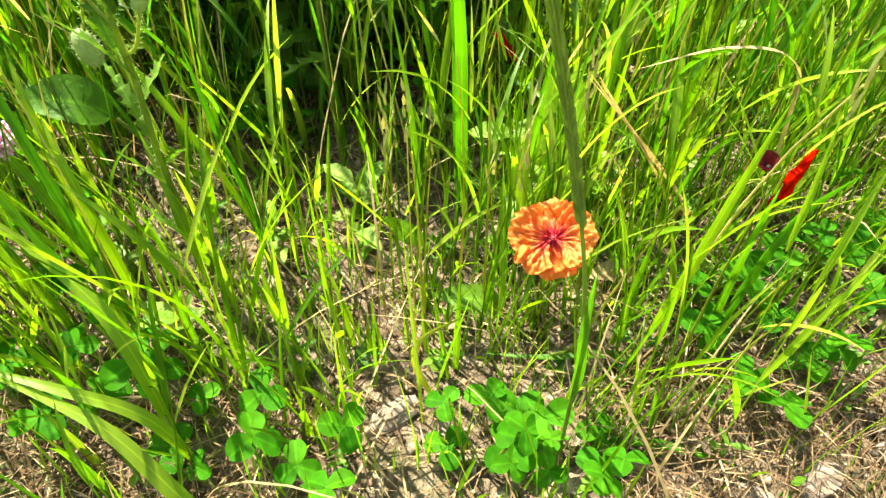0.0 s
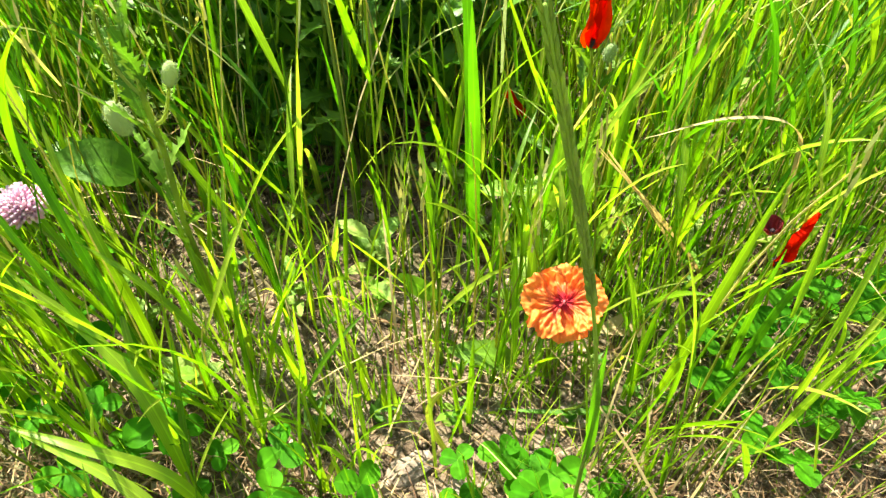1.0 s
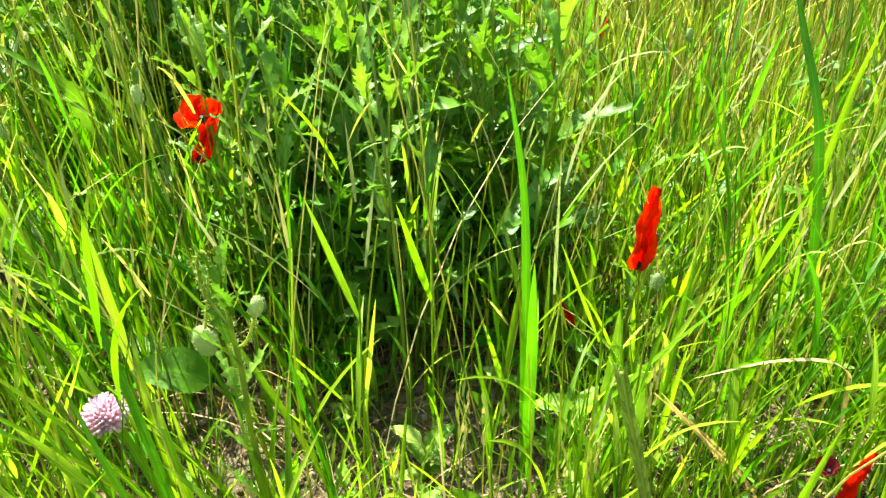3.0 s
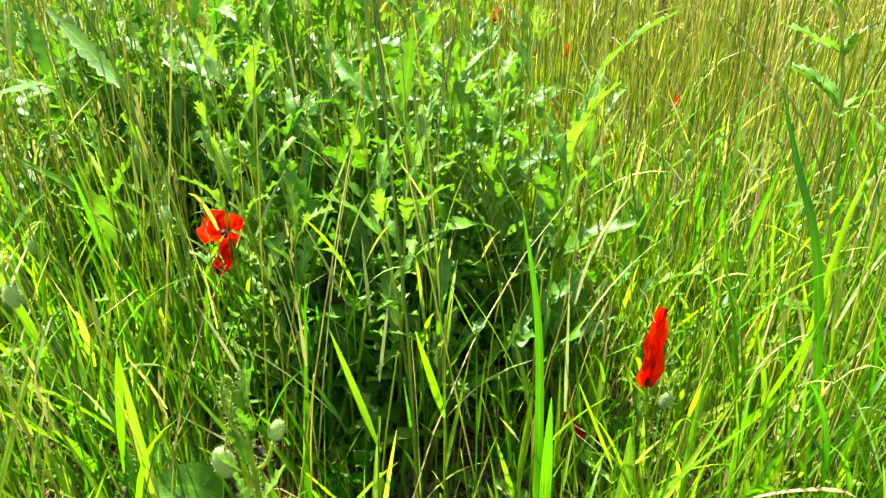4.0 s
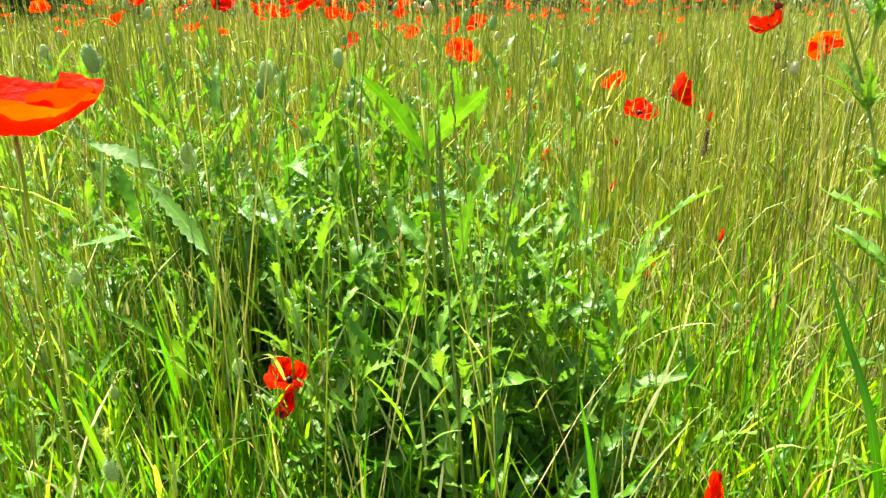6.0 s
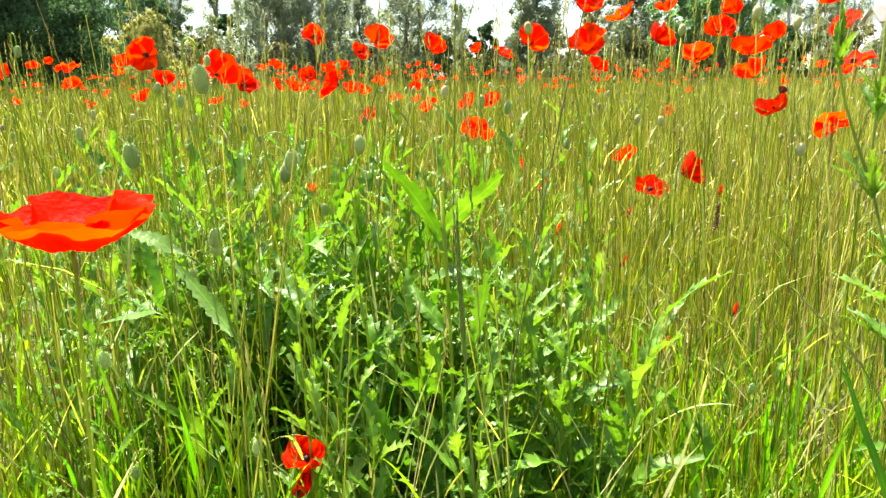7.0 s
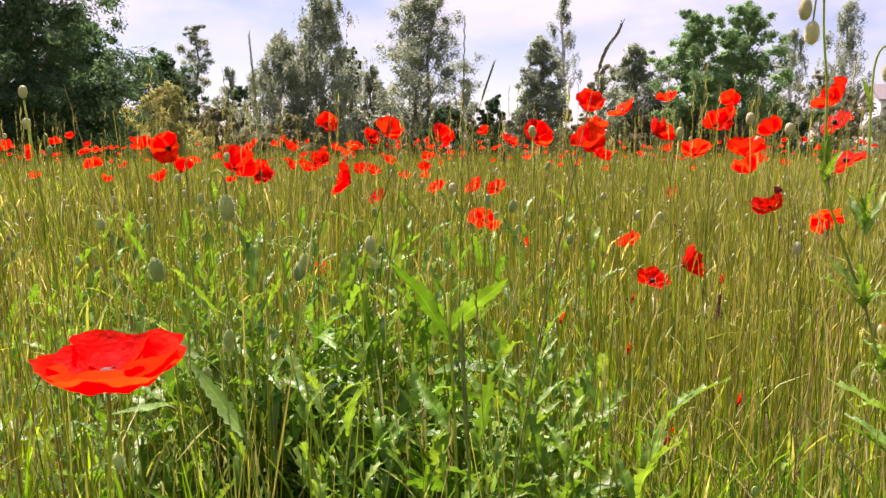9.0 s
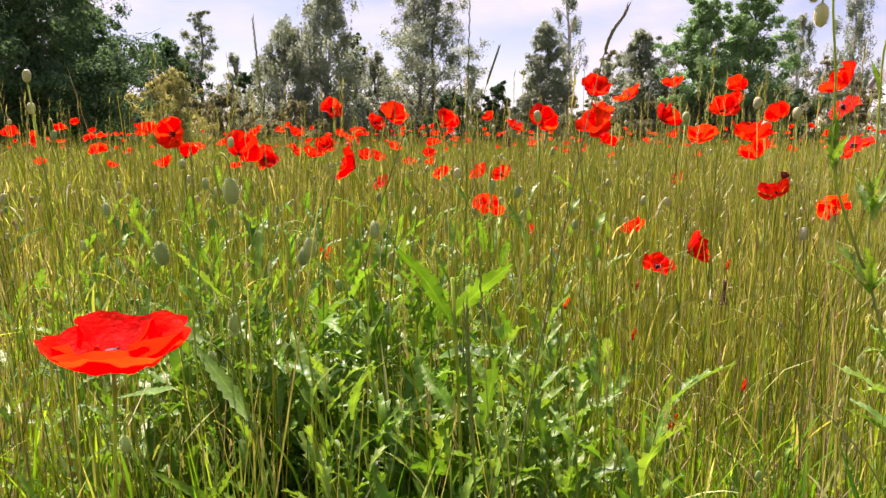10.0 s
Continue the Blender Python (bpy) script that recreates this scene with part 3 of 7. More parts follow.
def grass_plants(n, r0, r1, half, tall, leaf, width, leaves, seed_centre=-0.22, patch=None):
    """Young grass plants: each a slender stem that leans and curves, with leaves that part from it at its nodes, first to one side, then to the other."""
    x, y = scatter(n, r0, r1, half, seed_centre)
    if patch:
        x, y = rng.uniform(patch[0], patch[1], n), rng.uniform(patch[2], patch[3], n)
    # hardly any on the bare strip beside the path, fewer under the leafy clump
    keep = rng.random(n) < np.where((y < 0.34) & (np.abs(x - 0.05) < 0.5), 0.35, np.where((x > -0.34) & (x < 0.05) & (y > 0.46) & (y < 0.82), 0.22, np.where((x > -0.8) & (x < -0.10) & (y > 0.40) & (y < 0.95), 0.45, 1.0)))
    x, y = x[keep], y[keep]
    n = len(x)
    root = np.stack([x, y, ground_z(x, y) - 0.004], -1)
    near = np.clip(np.hypot(x, y - 0.03) / 0.42, 0.35, 1.0)
    h = rng.uniform(*tall, n) * near
    az, lean, bend = rng.uniform(0, 6.28, n), rng.random(n) ** 2.0 * 0.28, rng.uniform(-0.15, 0.35, n)
    thick = rng.uniform(0.0008, 0.0015, n)
    cv, cq, _, _ = culms(root, az, h, thick, lean, bend, 5, 4)
    ok = clear_of_eye(cv, 24)
    base_turn = rng.uniform(0, 6.28, n)
    us = [np.zeros(int(ok.sum()) * 24)]
    vs, qs, at = [cv.reshape(n, 24, 3)[ok].reshape(-1, 3)], [cq.reshape(n, -1, 4)[:int(ok.sum())].reshape(-1, 4)], int(ok.sum()) * 24
    for k in range(leaves):
        f = np.clip((k + 0.6 + rng.uniform(-0.3, 0.3, n)) / leaves, 0.08, 0.97)
        a = lean + bend * f ** 2 * 0.5
        p = root + np.stack([np.cos(az) * np.sin(a), np.sin(az) * np.sin(a), np.cos(a)], -1) * (h * f)[:, None]
        size = rng.uniform(*leaf, n) * near * (0.75 + 0.5 * np.sin(3.0 * f))
        v, q, stride = ribbons(p, base_turn + k * 3.14 + rng.normal(0, 0.5, n), size, rng.uniform(*width, n) * (0.6 + 0.4 * near), rng.uniform(0.08, 0.55, n), rng.random(n) ** 2.2 * 1.1, 7, 0.45, rng.uniform(-1.2, 1.2, n), base_w=0.35)
        good = clear_of_eye(v, stride) & (rng.random(n) < 0.9)
        m = int(good.sum())
        vs.append(v.reshape(n, stride, 3)[good].reshape(-1, 3))
        qs.append(q.reshape(n, -1, 4)[:m].reshape(-1, 4) + at)
        us.append(across_of(m, stride, 7))
        at += m * stride
    return np.concatenate(vs), np.concatenate(qs), np.concatenate(us)


meadow("meadow_grass", [
    grass_plants(760, 0.20, 1.35, 0.95, (0.10, 0.32), (0.06, 0.15), (0.0034, 0.0082), 4),
    grass_plants(520, 0.20, 1.10, 0.95, (0.04, 0.16), (0.04, 0.10), (0.0020, 0.0048), 4),
    grass_plants(36, 0, 1, 1, (0.16, 0.30), (0.09, 0.18), (0.004, 0.0090), 4, -0.22, (-0.45, -0.16, 0.26, 0.60)),
    tufts(90, 0.30, 1.35, 0.95, (2, 6), (0.12, 0.30), (0.0030, 0.0075), 8, 0.4),
    tufts(40, 0.22, 0.80, 0.95, (3, 7), (0.05, 0.15), (0.0030, 0.0070), 8, 0.4),
    tufts(9, 0, 1, 1, (3, 6), (0.22, 0.34), (0.0042, 0.0085), 9, 0.4, 0.012, (-0.30, -0.08, 0.30, 0.62), 3.0),
    tufts(12, 0, 1, 1, (3, 6), (0.20, 0.36), (0.0035, 0.0075), 8, 0.35, 0.012, (-0.62, -0.26, 0.58, 0.86)),
    tufts(500, 0.16, 1.4, 0.95, (5, 13), (0.05, 0.22), (0.0012, 0.0034), 6, 0.3),
    tufts(700, 0.10, 1.2, 1.1, (5, 12), (0.02, 0.09), (0.0010, 0.0026), 4, 0.0, 0.02),
    tufts(380, 1.1, 3.2, 0.85, (3, 8), (0.15, 0.42), (0.0028, 0.0065), 6, 0.0),
    tufts(1500, 1.0, 3.6, 0.85, (3, 8), (0.10, 0.36), (0.0014, 0.0034), 5, 0.0),
    tufts(1200, 3.0, 8.0, 0.80, (3, 7), (0.2, 0.55), (0.003, 0.006), 4, 0.0, 0.03),
    tufts(2600, 7.0, 24.0, 0.72, (3, 7), (0.25, 0.6), (0.004, 0.008), 3, 0.0, 0.06),
    tufts(7400, 0.6, 8.0, 2.4, (6, 11), (0.2, 0.50), (0.003, 0.007), 2, 0.0, 0.06, centre=2.92),
    tufts(1500, 4.0, 20.0, None, (4, 8), (0.25, 0.6), (0.006, 0.014), 2, 0.0, 0.10),
    tufts(1800, 20.0, 60.0, None, (4, 8), (0.3, 0.6), (0.02, 0.05), 2, 0.0, 0.35),
], M_GRASS, "fresh green meadow grass with folded blades")


# darker copy of the meadow grass: the clump's shade is put into its greens
M_SHADED_GRASS = leafy("lush_grass_leaf", [(0.05, 0.17, 0.006), (0.08, 0.22, 0.008), (0.13, 0.29, 0.012)], YELLOW_GLOW, 0.56, 0.4, spec=0.4, veins=0.08)
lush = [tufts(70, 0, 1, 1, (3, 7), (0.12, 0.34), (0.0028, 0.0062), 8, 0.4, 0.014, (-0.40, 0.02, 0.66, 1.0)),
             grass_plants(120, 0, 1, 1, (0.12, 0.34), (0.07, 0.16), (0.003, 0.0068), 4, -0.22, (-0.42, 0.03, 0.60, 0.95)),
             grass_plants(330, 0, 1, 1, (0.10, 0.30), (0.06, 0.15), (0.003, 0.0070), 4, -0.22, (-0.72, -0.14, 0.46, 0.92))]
# the same shade-dark green, used again for the grass at the right
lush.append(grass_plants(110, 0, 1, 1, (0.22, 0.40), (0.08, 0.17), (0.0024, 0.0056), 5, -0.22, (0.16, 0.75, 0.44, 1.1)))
meadow("lush_grass", lush, M_SHADED_GRASS, "grass by the leafy clump, shade put into its darker green")


def stems(n, r0, r1, half, height, radius, segs, sides, power=1.0, centre=-0.22):
    x, y = scatter(n, r0, r1, half, centre, power)
    root = np.stack([x, y, ground_z(x, y) - 0.004], -1)
    length = rng.normal(height[0], height[1], n).clip(0.2, 0.95)
    near = np.clip((np.hypot(x, y - 0.03) - 0.1) / 0.5, 0.35, 1.0)
    v, q, tip, ang = culms(root, rng.uniform(0, 6.28, n), length * near, rng.uniform(*radius, n), rng.random(n) ** 1.4 * 0.20, rng.uniform(-0.25, 0.4, n), segs, sides)
    ok = clear_of_eye(v, (segs + 1) * sides)
    m = int(ok.sum())
    return v.reshape(n, -1, 3)[ok].reshape(-1, 3), q.reshape(n, -1, 4)[:m].reshape(-1, 4), tip[ok]


sets = [
    stems(400, 0.35, 1.2, 0.95, (0.40, 0.12), (0.0008, 0.0014), 5, 5),
    stems(1700, 1.0, 2.6, 0.80, (0.51, 0.13), (0.0012, 0.0022), 5, 4),
    stems(3900, 2.4, 6.0, 0.74, (0.54, 0.13), (0.0017, 0.0031), 4, 3),
    stems(7600, 5.5, 15.0, 0.70, (0.57, 0.12), (0.0024, 0.0042), 3, 3),
    stems(6800, 14.0, 34.0, 0.66, (0.60, 0.10), (0.004, 0.006), 2, 3),
    stems(6500, 0.7, 7.5, 2.34, (0.52, 0.11), (0.0014, 0.0026), 3, 3, 1.0, 2.92),
    stems(760, 1.3, 5.5, 0.72, (0.76, 0.09), (0.0010, 0.0018), 5, 3),
    stems(300, 1.25, 3.4, 0.30, (0.76, 0.09), (0.0010, 0.0018), 5, 3, 1.0, 0.30),
]
meadow("grass_stems", [(v, q) for v, q, _ in sets], M_CULM, "thin yellow-green flowering stems of tall meadow grass")


M_HUSK = leafy("grass_husk", [(0.17, 0.22, 0.05), (0.26, 0.29, 0.08), (0.36, 0.34, 0.14)], (1.3, 1.15, 0.6), 0.3, 0.6, spec=0.25)


M_FLAG = leafy("flag_leaf", [(0.12, 0.20, 0.03), (0.20, 0.28, 0.05), (0.31, 0.36, 0.10), (0.46, 0.44, 0.22)], (1.4, 1.25, 0.5), 0.42, 0.45, spec=0.35)
M_SEED = leafy("seed_head_skin", [(0.20, 0.26, 0.08), (0.34, 0.38, 0.15), (0.50, 0.48, 0.26), (0.26, 0.17, 0.08)], (1.2, 1.1, 0.7), 0.3, 0.6, grain=500, bump=0.6)
M_RUST = leafy("withered_stem", [(0.24, 0.13, 0.05), (0.36, 0.23, 0.10), (0.48, 0.35, 0.17)], (1.1, 0.95, 0.6), 0.25, 0.6, spec=0.2)


def ears(tips, chance, length):
    """Slender ears of small husks set to both sides of the tops of the stems."""
    tips = tips[rng.random(len(tips)) < chance]
    n, k = len(tips), 9
    t = np.tile(np.arange(k) / k, n)
    c = np.repeat(tips, k, 0)
    size = np.repeat(rng.uniform(*length, n), k)
    c[:, 2] += t * size - size * 0.25
    c[:, 0] += np.where(np.arange(n * k) % 2 == 0, 1, -1) * 0.0012
    v, q, _ = ribbons(c, rng.uniform(0, 6.28, n * k), size * 0.22, np.full(n * k, 0.0028), np.full(n * k, 0.25), np.full(n * k, -0.1), 2, 0.0)
    return v, q


meadow("grass_ears", [ears(sets[0][2], 0.3, (0.04, 0.09)), ears(sets[1][2], 0.6, (0.04, 0.10)), ears(sets[2][2], 0.5, (0.05, 0.11)), ears(sets[6][2], 0.8, (0.06, 0.12)), ears(sets[7][2], 0.8, (0.06, 0.14))], M_HUSK,
       "slender straw-coloured ears of meadow grass")

v, q, _ = ribbons(*(lambda x, y, n: (np.stack([x, y, ground_z(x, y)], -1), rng.uniform(0, 6.28, n), rng.uniform(0.12, 0.5, n), rng.uniform(0.0012, 0.003, n), rng.uniform(0, 0.35, n), rng.uniform(0, 1.6, n), 5))(*scatter(2200, 0.5, 5.0, 0.85), 2200))
n = 480
x, y = scatter(n, 0.24, 1.3, 0.95)
v2, q2, stride = ribbons(np.stack([x, y, ground_z(x, y)], -1), rng.uniform(0, 6.28, n), rng.uniform(0.04, 0.22, n), rng.uniform(0.0008, 0.0026, n), rng.uniform(0.05, 0.9, n), rng.uniform(0, 1.4, n), 5, 0.0, rng.uniform(-1.5, 1.5, n))
ok = clear_of_eye(v2, stride)
v2, q2 = v2.reshape(n, stride, 3)[ok].reshape(-1, 3), q2.reshape(n, -1, 4)[:int(ok.sum())].reshape(-1, 4)
v, q = np.concatenate([v, v2]), np.concatenate([q, q2 + len(v)])
stuff("dry_grass", v, q, M_STRAW, "withered straw-coloured grass among the green", "dry grass")


def stem_leaves(n, r0, r1, half, tall, length, width, segs):
    """Flag leaves that stand off the stems high above the ground."""
    x, y = scatter(n, r0, r1, half)
    root = np.stack([x, y, rng.uniform(*tall, n)], -1)
    v, q, stride = ribbons(root, rng.uniform(0, 6.28, n), rng.uniform(*length, n), rng.uniform(*width, n), rng.uniform(0.1, 0.8, n), rng.uniform(0.0, 1.0, n) ** 1.5 * 1.2, segs, 0.0, rng.uniform(-1.5, 1.5, n))
    ok = clear_of_eye(v, stride)
    m = int(ok.sum())
    return v.reshape(n, stride, 3)[ok].reshape(-1, 3), q.reshape(n, -1, 4)[:m].reshape(-1, 4)


meadow("stem_leaves", [
    stem_leaves(500, 0.55, 1.2, 0.9, (0.10, 0.34), (0.05, 0.15), (0.002, 0.0042), 5),
    stem_leaves(2300, 1.1, 2.6, 0.80, (0.14, 0.46), (0.05, 0.16), (0.002, 0.0046), 5),
    stem_leaves(900, 1.6, 4.5, 0.74, (0.30, 0.62), (0.03, 0.08), (0.004, 0.008), 4),
    stem_leaves(3600, 2.4, 6.0, 0.74, (0.22, 0.54), (0.05, 0.15), (0.0026, 0.0050), 4),
    stem_leaves(9000, 0.8, 7.5, None, (0.15, 0.50), (0.06, 0.16), (0.003, 0.006), 2),
    stem_leaves(4200, 5.5, 15.0, 0.70, (0.36, 0.58), (0.06, 0.14), (0.004, 0.0075), 3),
], M_FLAG, "narrow grey-green leaves standing off the grass stems")


def seed_heads(n, r0, r1, half, tall, size):
    """Small pale seed heads and closed buds among the stems, each on its thread of a stalk."""
    x, y = scatter(n, r0, r1, half)
    z = rng.uniform(*tall, n) + 0.04 * rng.normal(0, 1, n)
    s = rng.uniform(*size, n)
    a = np.arange(5) * 2 * math.pi / 5
    rings = []
    lx, ly = rng.normal(0, 0.22, n), rng.normal(0, 0.22, n)
    for h, w in ((-0.5, 0.06), (-0.28, 0.27), (0.08, 0.31), (0.36, 0.20), (0.5, 0.05)):
        rings.append(np.stack([x[:, None] + (lx * h * s)[:, None] + np.cos(a) * (w * s)[:, None], y[:, None] + (ly * h * s)[:, None] + np.sin(a) * (w * s)[:, None], np.repeat((z + h * s)[:, None], 5, 1)], -1))
    v = np.stack(rings, 1).reshape(-1, 3)
    base = (np.arange(n) * 25)[:, None, None]
    i, j = (np.arange(4) * 5)[None, :, None], np.arange(5)[None, None, :]
    q = np.stack([base + i + j, base + i + (j + 1) % 5, base + i + 5 + (j + 1) % 5, base + i + 5 + j], -1).reshape(-1, 4)
    foot = np.stack([x + rng.normal(0, 0.03, n), y + rng.normal(0, 0.03, n), np.zeros(n)], -1)
    top = np.stack([x, y, z - 0.45 * s], -1)
    w = np.stack([np.full(n, 0.0008), np.zeros(n), np.zeros(n)], -1)
    w2 = w[:, [1, 0, 2]]
    sv = np.stack([foot - w, foot + w, foot + w2, top - w, top + w, top + w2], 1).reshape(-1, 3)
    b = (np.arange(n) * 6)[:, None]
    sq = np.concatenate([b + np.array([[0, 1, 4, 3]]), b + np.array([[1, 2, 5, 4]]), b + np.array([[2, 0, 3, 5]])])
    return (v, q), (sv, sq)


pairs = [seed_heads(300, 1.15, 2.8, 0.72, (0.30, 0.70), (0.008, 0.014)), seed_heads(700, 1.6, 5.0, 0.70, (0.36, 0.70), (0.007, 0.012)), seed_heads(420, 2.6, 6.0, 0.70, (0.46, 0.72), (0.011, 0.018)), seed_heads(350, 5.5, 12.0, 0.66, (0.56, 0.74), (0.018, 0.026))]
meadow("seed_heads", [p[0] for p in pairs], M_SEED, "small pale green seed heads and buds among the stems")
meadow("seed_stalks", [p[1] for p in pairs], M_CULM, "thin stalks of seed heads among the grass")


dry = stems(2600, 1.0, 6.0, 0.75, (0.46, 0.15), (0.0009, 0.0018), 4, 3)
meadow("withered_stems", [dry[:2]], M_RUST, "withered reddish-brown stems among the green")


# ---- poppies ----
def petal_mesh(name, mat, radius, cup, ruffle, seed, nu=10, nv=7, spread=1.45, lobes=0.0, pleat=0.0, curve=1.6, crumple=0.0):
    """One broad crumpled petal that starts at the origin and opens along +x, cupped towards +z."""
    r = random.Random(seed)
    ph = [r.uniform(0, 6.28) for _ in range(5)]
    v, uv, f = [], [], []
    for j in range(nv + 1):
        b = j / nv
        for i in range(nu + 1):
            a = (i / nu * 2 - 1)
            ang = a * spread * (0.45 + 0.55 * b ** 0.6)
            edge = 1 - 0.34 * a ** 4 + 0.03 * math.sin(7 * a + ph[0]) + 0.02 * math.sin(15 * a + ph[1]) + pleat * (0.35 * math.sin(19 * a + ph[3]) + 0.35 * math.sin(46 * a + ph[2]))
            rr = radius * b * edge * (1 - lobes * (1 - abs(a)) * b)
            z = radius * (cup * b ** curve + 0.10 * b * a * a)
            z += radius * ruffle * b ** 1.5 * (math.sin(9 * a + ph[2]) * 0.5 + math.sin(19 * a + ph[3]) * 0.25 + math.sin(5 * b * 3 + ph[4] + 3 * a) * 0.25)
            z += radius * pleat * b * (math.sin(24 * a + 5 * b + ph[1]) + 0.5 * math.sin(41 * a + ph[0] + 4 * b))
            if crumple:
                fold = noise.noise(Vector((a * 7 + 1.2 * math.sin(6 * b + ph[0]), b * 3.2, seed))) + 0.55 * noise.noise(Vector((a * 17, b * 7 + 2 * a, seed + 9)))
                z += radius * crumple * b ** 0.7 * fold
                rr *= 1 + 0.10 * noise.noise(Vector((a * 4, seed, 0))) + crumple * 0.5 * b * noise.noise(Vector((a * 13, b * 5, seed + 4)))
            v.append((rr * math.cos(ang), rr * math.sin(ang), z))
            uv.append((i / nu, b))
    for j in range(nv):
        for i in range(nu):
            p = j * (nu + 1) + i
            f.append((p, p + 1, p + nu + 2, p + nu + 1))
    m = bpy.data.meshes.new(name)
    m.from_pydata(v, [], f)
    layer = m.uv_layers.new(name="UVMap")
    for l in m.loops:
        layer.data[l.index].uv = uv[l.vertex_index]
    for p in m.polygons:
        p.use_smooth = True
    m.materials.append(mat)
    return m


def box_mesh(radius, mat):
    """The seed box in a poppy's middle, with its flat ribbed lid."""
    g = Geo().oval((0, 0, radius * 0.55), (0, 0, 1), radius * 1.5, radius * 0.5, 5, 8, 0.05)
    g.tube([(0, 0, radius * 1.16), (0, 0, radius * 1.30)], [radius * 0.44, radius * 0.40], 8)
    return g.mesh("seed_box", mat)


def stamen_mesh(radius, seed, mat, count=46):
    """The ring of dark stamens round a seed box."""
    g = Geo()
    r = random.Random(seed)
    for _ in range(count):
        a, tilt = r.uniform(0, 6.28), r.uniform(0.4, 1.2)
        d = Vector((math.cos(a) * math.sin(tilt), math.sin(a) * math.sin(tilt), math.cos(tilt)))
        tip = d * radius * r.uniform(0.9, 1.5)
        g.tube([(0, 0, radius * 0.1), tip], [radius * 0.03, radius * 0.03], 3)
        g.oval(tip, d, radius * 0.3, radius * 0.09, 2, 4)
    return g.mesh("stamens", mat)


R = 0.0325
PETALS = {
    "cup": [petal_mesh("petal", M_PETAL, R * 1.02, 0.80, 0.22, s, 12, 8) for s in range(5)],
    "open": [petal_mesh("petal", M_PETAL, R * 1.0, 0.50, 0.24, s + 20, 12, 8) for s in range(5)],
    "far_cup": [petal_mesh("petal", M_PETAL, R * 1.02, 0.82, 0.26, s + 200, 7, 4) for s in range(5)],
    "far_open": [petal_mesh("petal", M_PETAL, R * 1.04, 0.52, 0.28, s + 220, 7, 4) for s in range(5)],
    "flat": [petal_mesh("petal", M_PETAL, R, 0.06, 0.26, s + 40) for s in range(5)],
    "faded": [petal_mesh("petal", M_FADED, R, 0.14, 0.10, s + 60, 60, 22, 1.30, 0.0, 0.010, 1.6, 0.19) for s in range(4)],
    "bowl": [petal_mesh("petal", M_PETAL, R, 0.45, 0.07, s + 100, 36, 16, 1.75, 0.0, 0.0, 2.2, 0.06) for s in range(4)],
    "wilt": [petal_mesh("petal", M_WILT, R * 0.6, 1.3, 0.3, s + 80, 6, 5) for s in range(3)],
}
M_CRIMSON = solid("crimson_heart", [(0.62, 0.03, 0.06), (0.80, 0.20, 0.20)], 0.6, 500, 0.5)
SEED_BOX, STAMENS = box_mesh(0.0075, M_CORE), stamen_mesh(0.0075, 4, M_CORE)
FADED_BOX, FADED_STAMENS = box_mesh(0.0075, M_CRIMSON), stamen_mesh(0.0075, 6, M_CRIMSON)


def heart(ob, m, near=True, faded=False):
    """The middle of a flower, where it is near enough to be seen."""
    if near:
        part("seed_box", FADED_BOX if faded else SEED_BOX, ob, m, "crimson withered seed box" if faded else "dark seed box")
        tagged(part("stamens", FADED_STAMENS if faded else STAMENS, ob, m, "ring of withered crimson stamens" if faded else "ring of black stamens"), kind="stuff")


def on_axis(normal, spin=0.0):
    """A turn that takes +z to the normal given."""
    return Vector(normal).normalized().to_track_quat("Z", "Y").to_matrix().to_4x4() @ Matrix.Rotation(spin, 4, "Z")


COUNT = [0]


def bloom(x, y, z, size, shape="cup", tilt=20, way=None, root=None, label="", hairy=False, petals=4):
    """A corn poppy whose flower sits at (x, y, z). tilt: degrees by which the flower leans; way: the compass turn of that lean."""
    COUNT[0] += 1
    r = random.Random(COUNT[0] * 17 + 5)
    if way is None:
        way = r.uniform(0, 360)
    if y > 0.9 and tilt < 45:
        tilt += r.uniform(0, 36)
    way, tilt = radians(way), radians(tilt)
    n = Vector((math.sin(tilt) * math.cos(way), math.sin(tilt) * math.sin(way), math.cos(tilt)))
    if root is None:
        root = (x + r.uniform(-0.07, 0.07), y + r.uniform(-0.02, 0.09))
    base = Vector((root[0], root[1], float(ground_z(np.float64(root[0]), np.float64(root[1])))))
    head = Vector((x, y, z))
    ob = thing("poppy", base, label or r.choice(["bright red corn poppy on a thin hairy stem", "scarlet poppy flower on a bristly stalk in grass"]), "poppy", "poppies in the meadow")
    top = head - base
    bow = Vector((r.uniform(-0.03, 0.03), r.uniform(-0.03, 0.03), 0.0))
    pts = curve_points((0, 0, 0), top - n * 0.012, bow, 9) + [top - n * 0.002]
    g = Geo().tube(pts, [0.0014 - 0.0005 * i / 10 for i in range(11)], 5)
    if hairy:
        g.bristles(pts, 0.0011, 150, 0.004, COUNT[0])
    part("stem", g.mesh("stem", M_POPPY_STEM), ob)
    k = size / (2 * R)
    spin0 = r.uniform(0, 6.28)
    for i in range(petals):
        lay = Matrix.Translation(top) @ on_axis(n, spin0 + i * 2 * math.pi / petals + r.uniform(-0.15, 0.15))
        tip = Matrix.Rotation((0.25 if shape == "bowl" else 1.0) * (r.uniform(-0.32, 0.2) + (0.14 if i % 2 else -0.06)), 4, "Y")
        part("petal", r.choice(PETALS[shape]), ob, lay @ tip @ Matrix.Scale(k * r.uniform(0.84, 1.08), 4))
    heart(ob, Matrix.Translation(top) @ on_axis(n, spin0) @ Matrix.Scale(k * (0.32 if shape == "faded" else 0.8 if shape == "bowl" else 1.0), 4), 0 < y < 2.2, shape == "faded")
    return ob


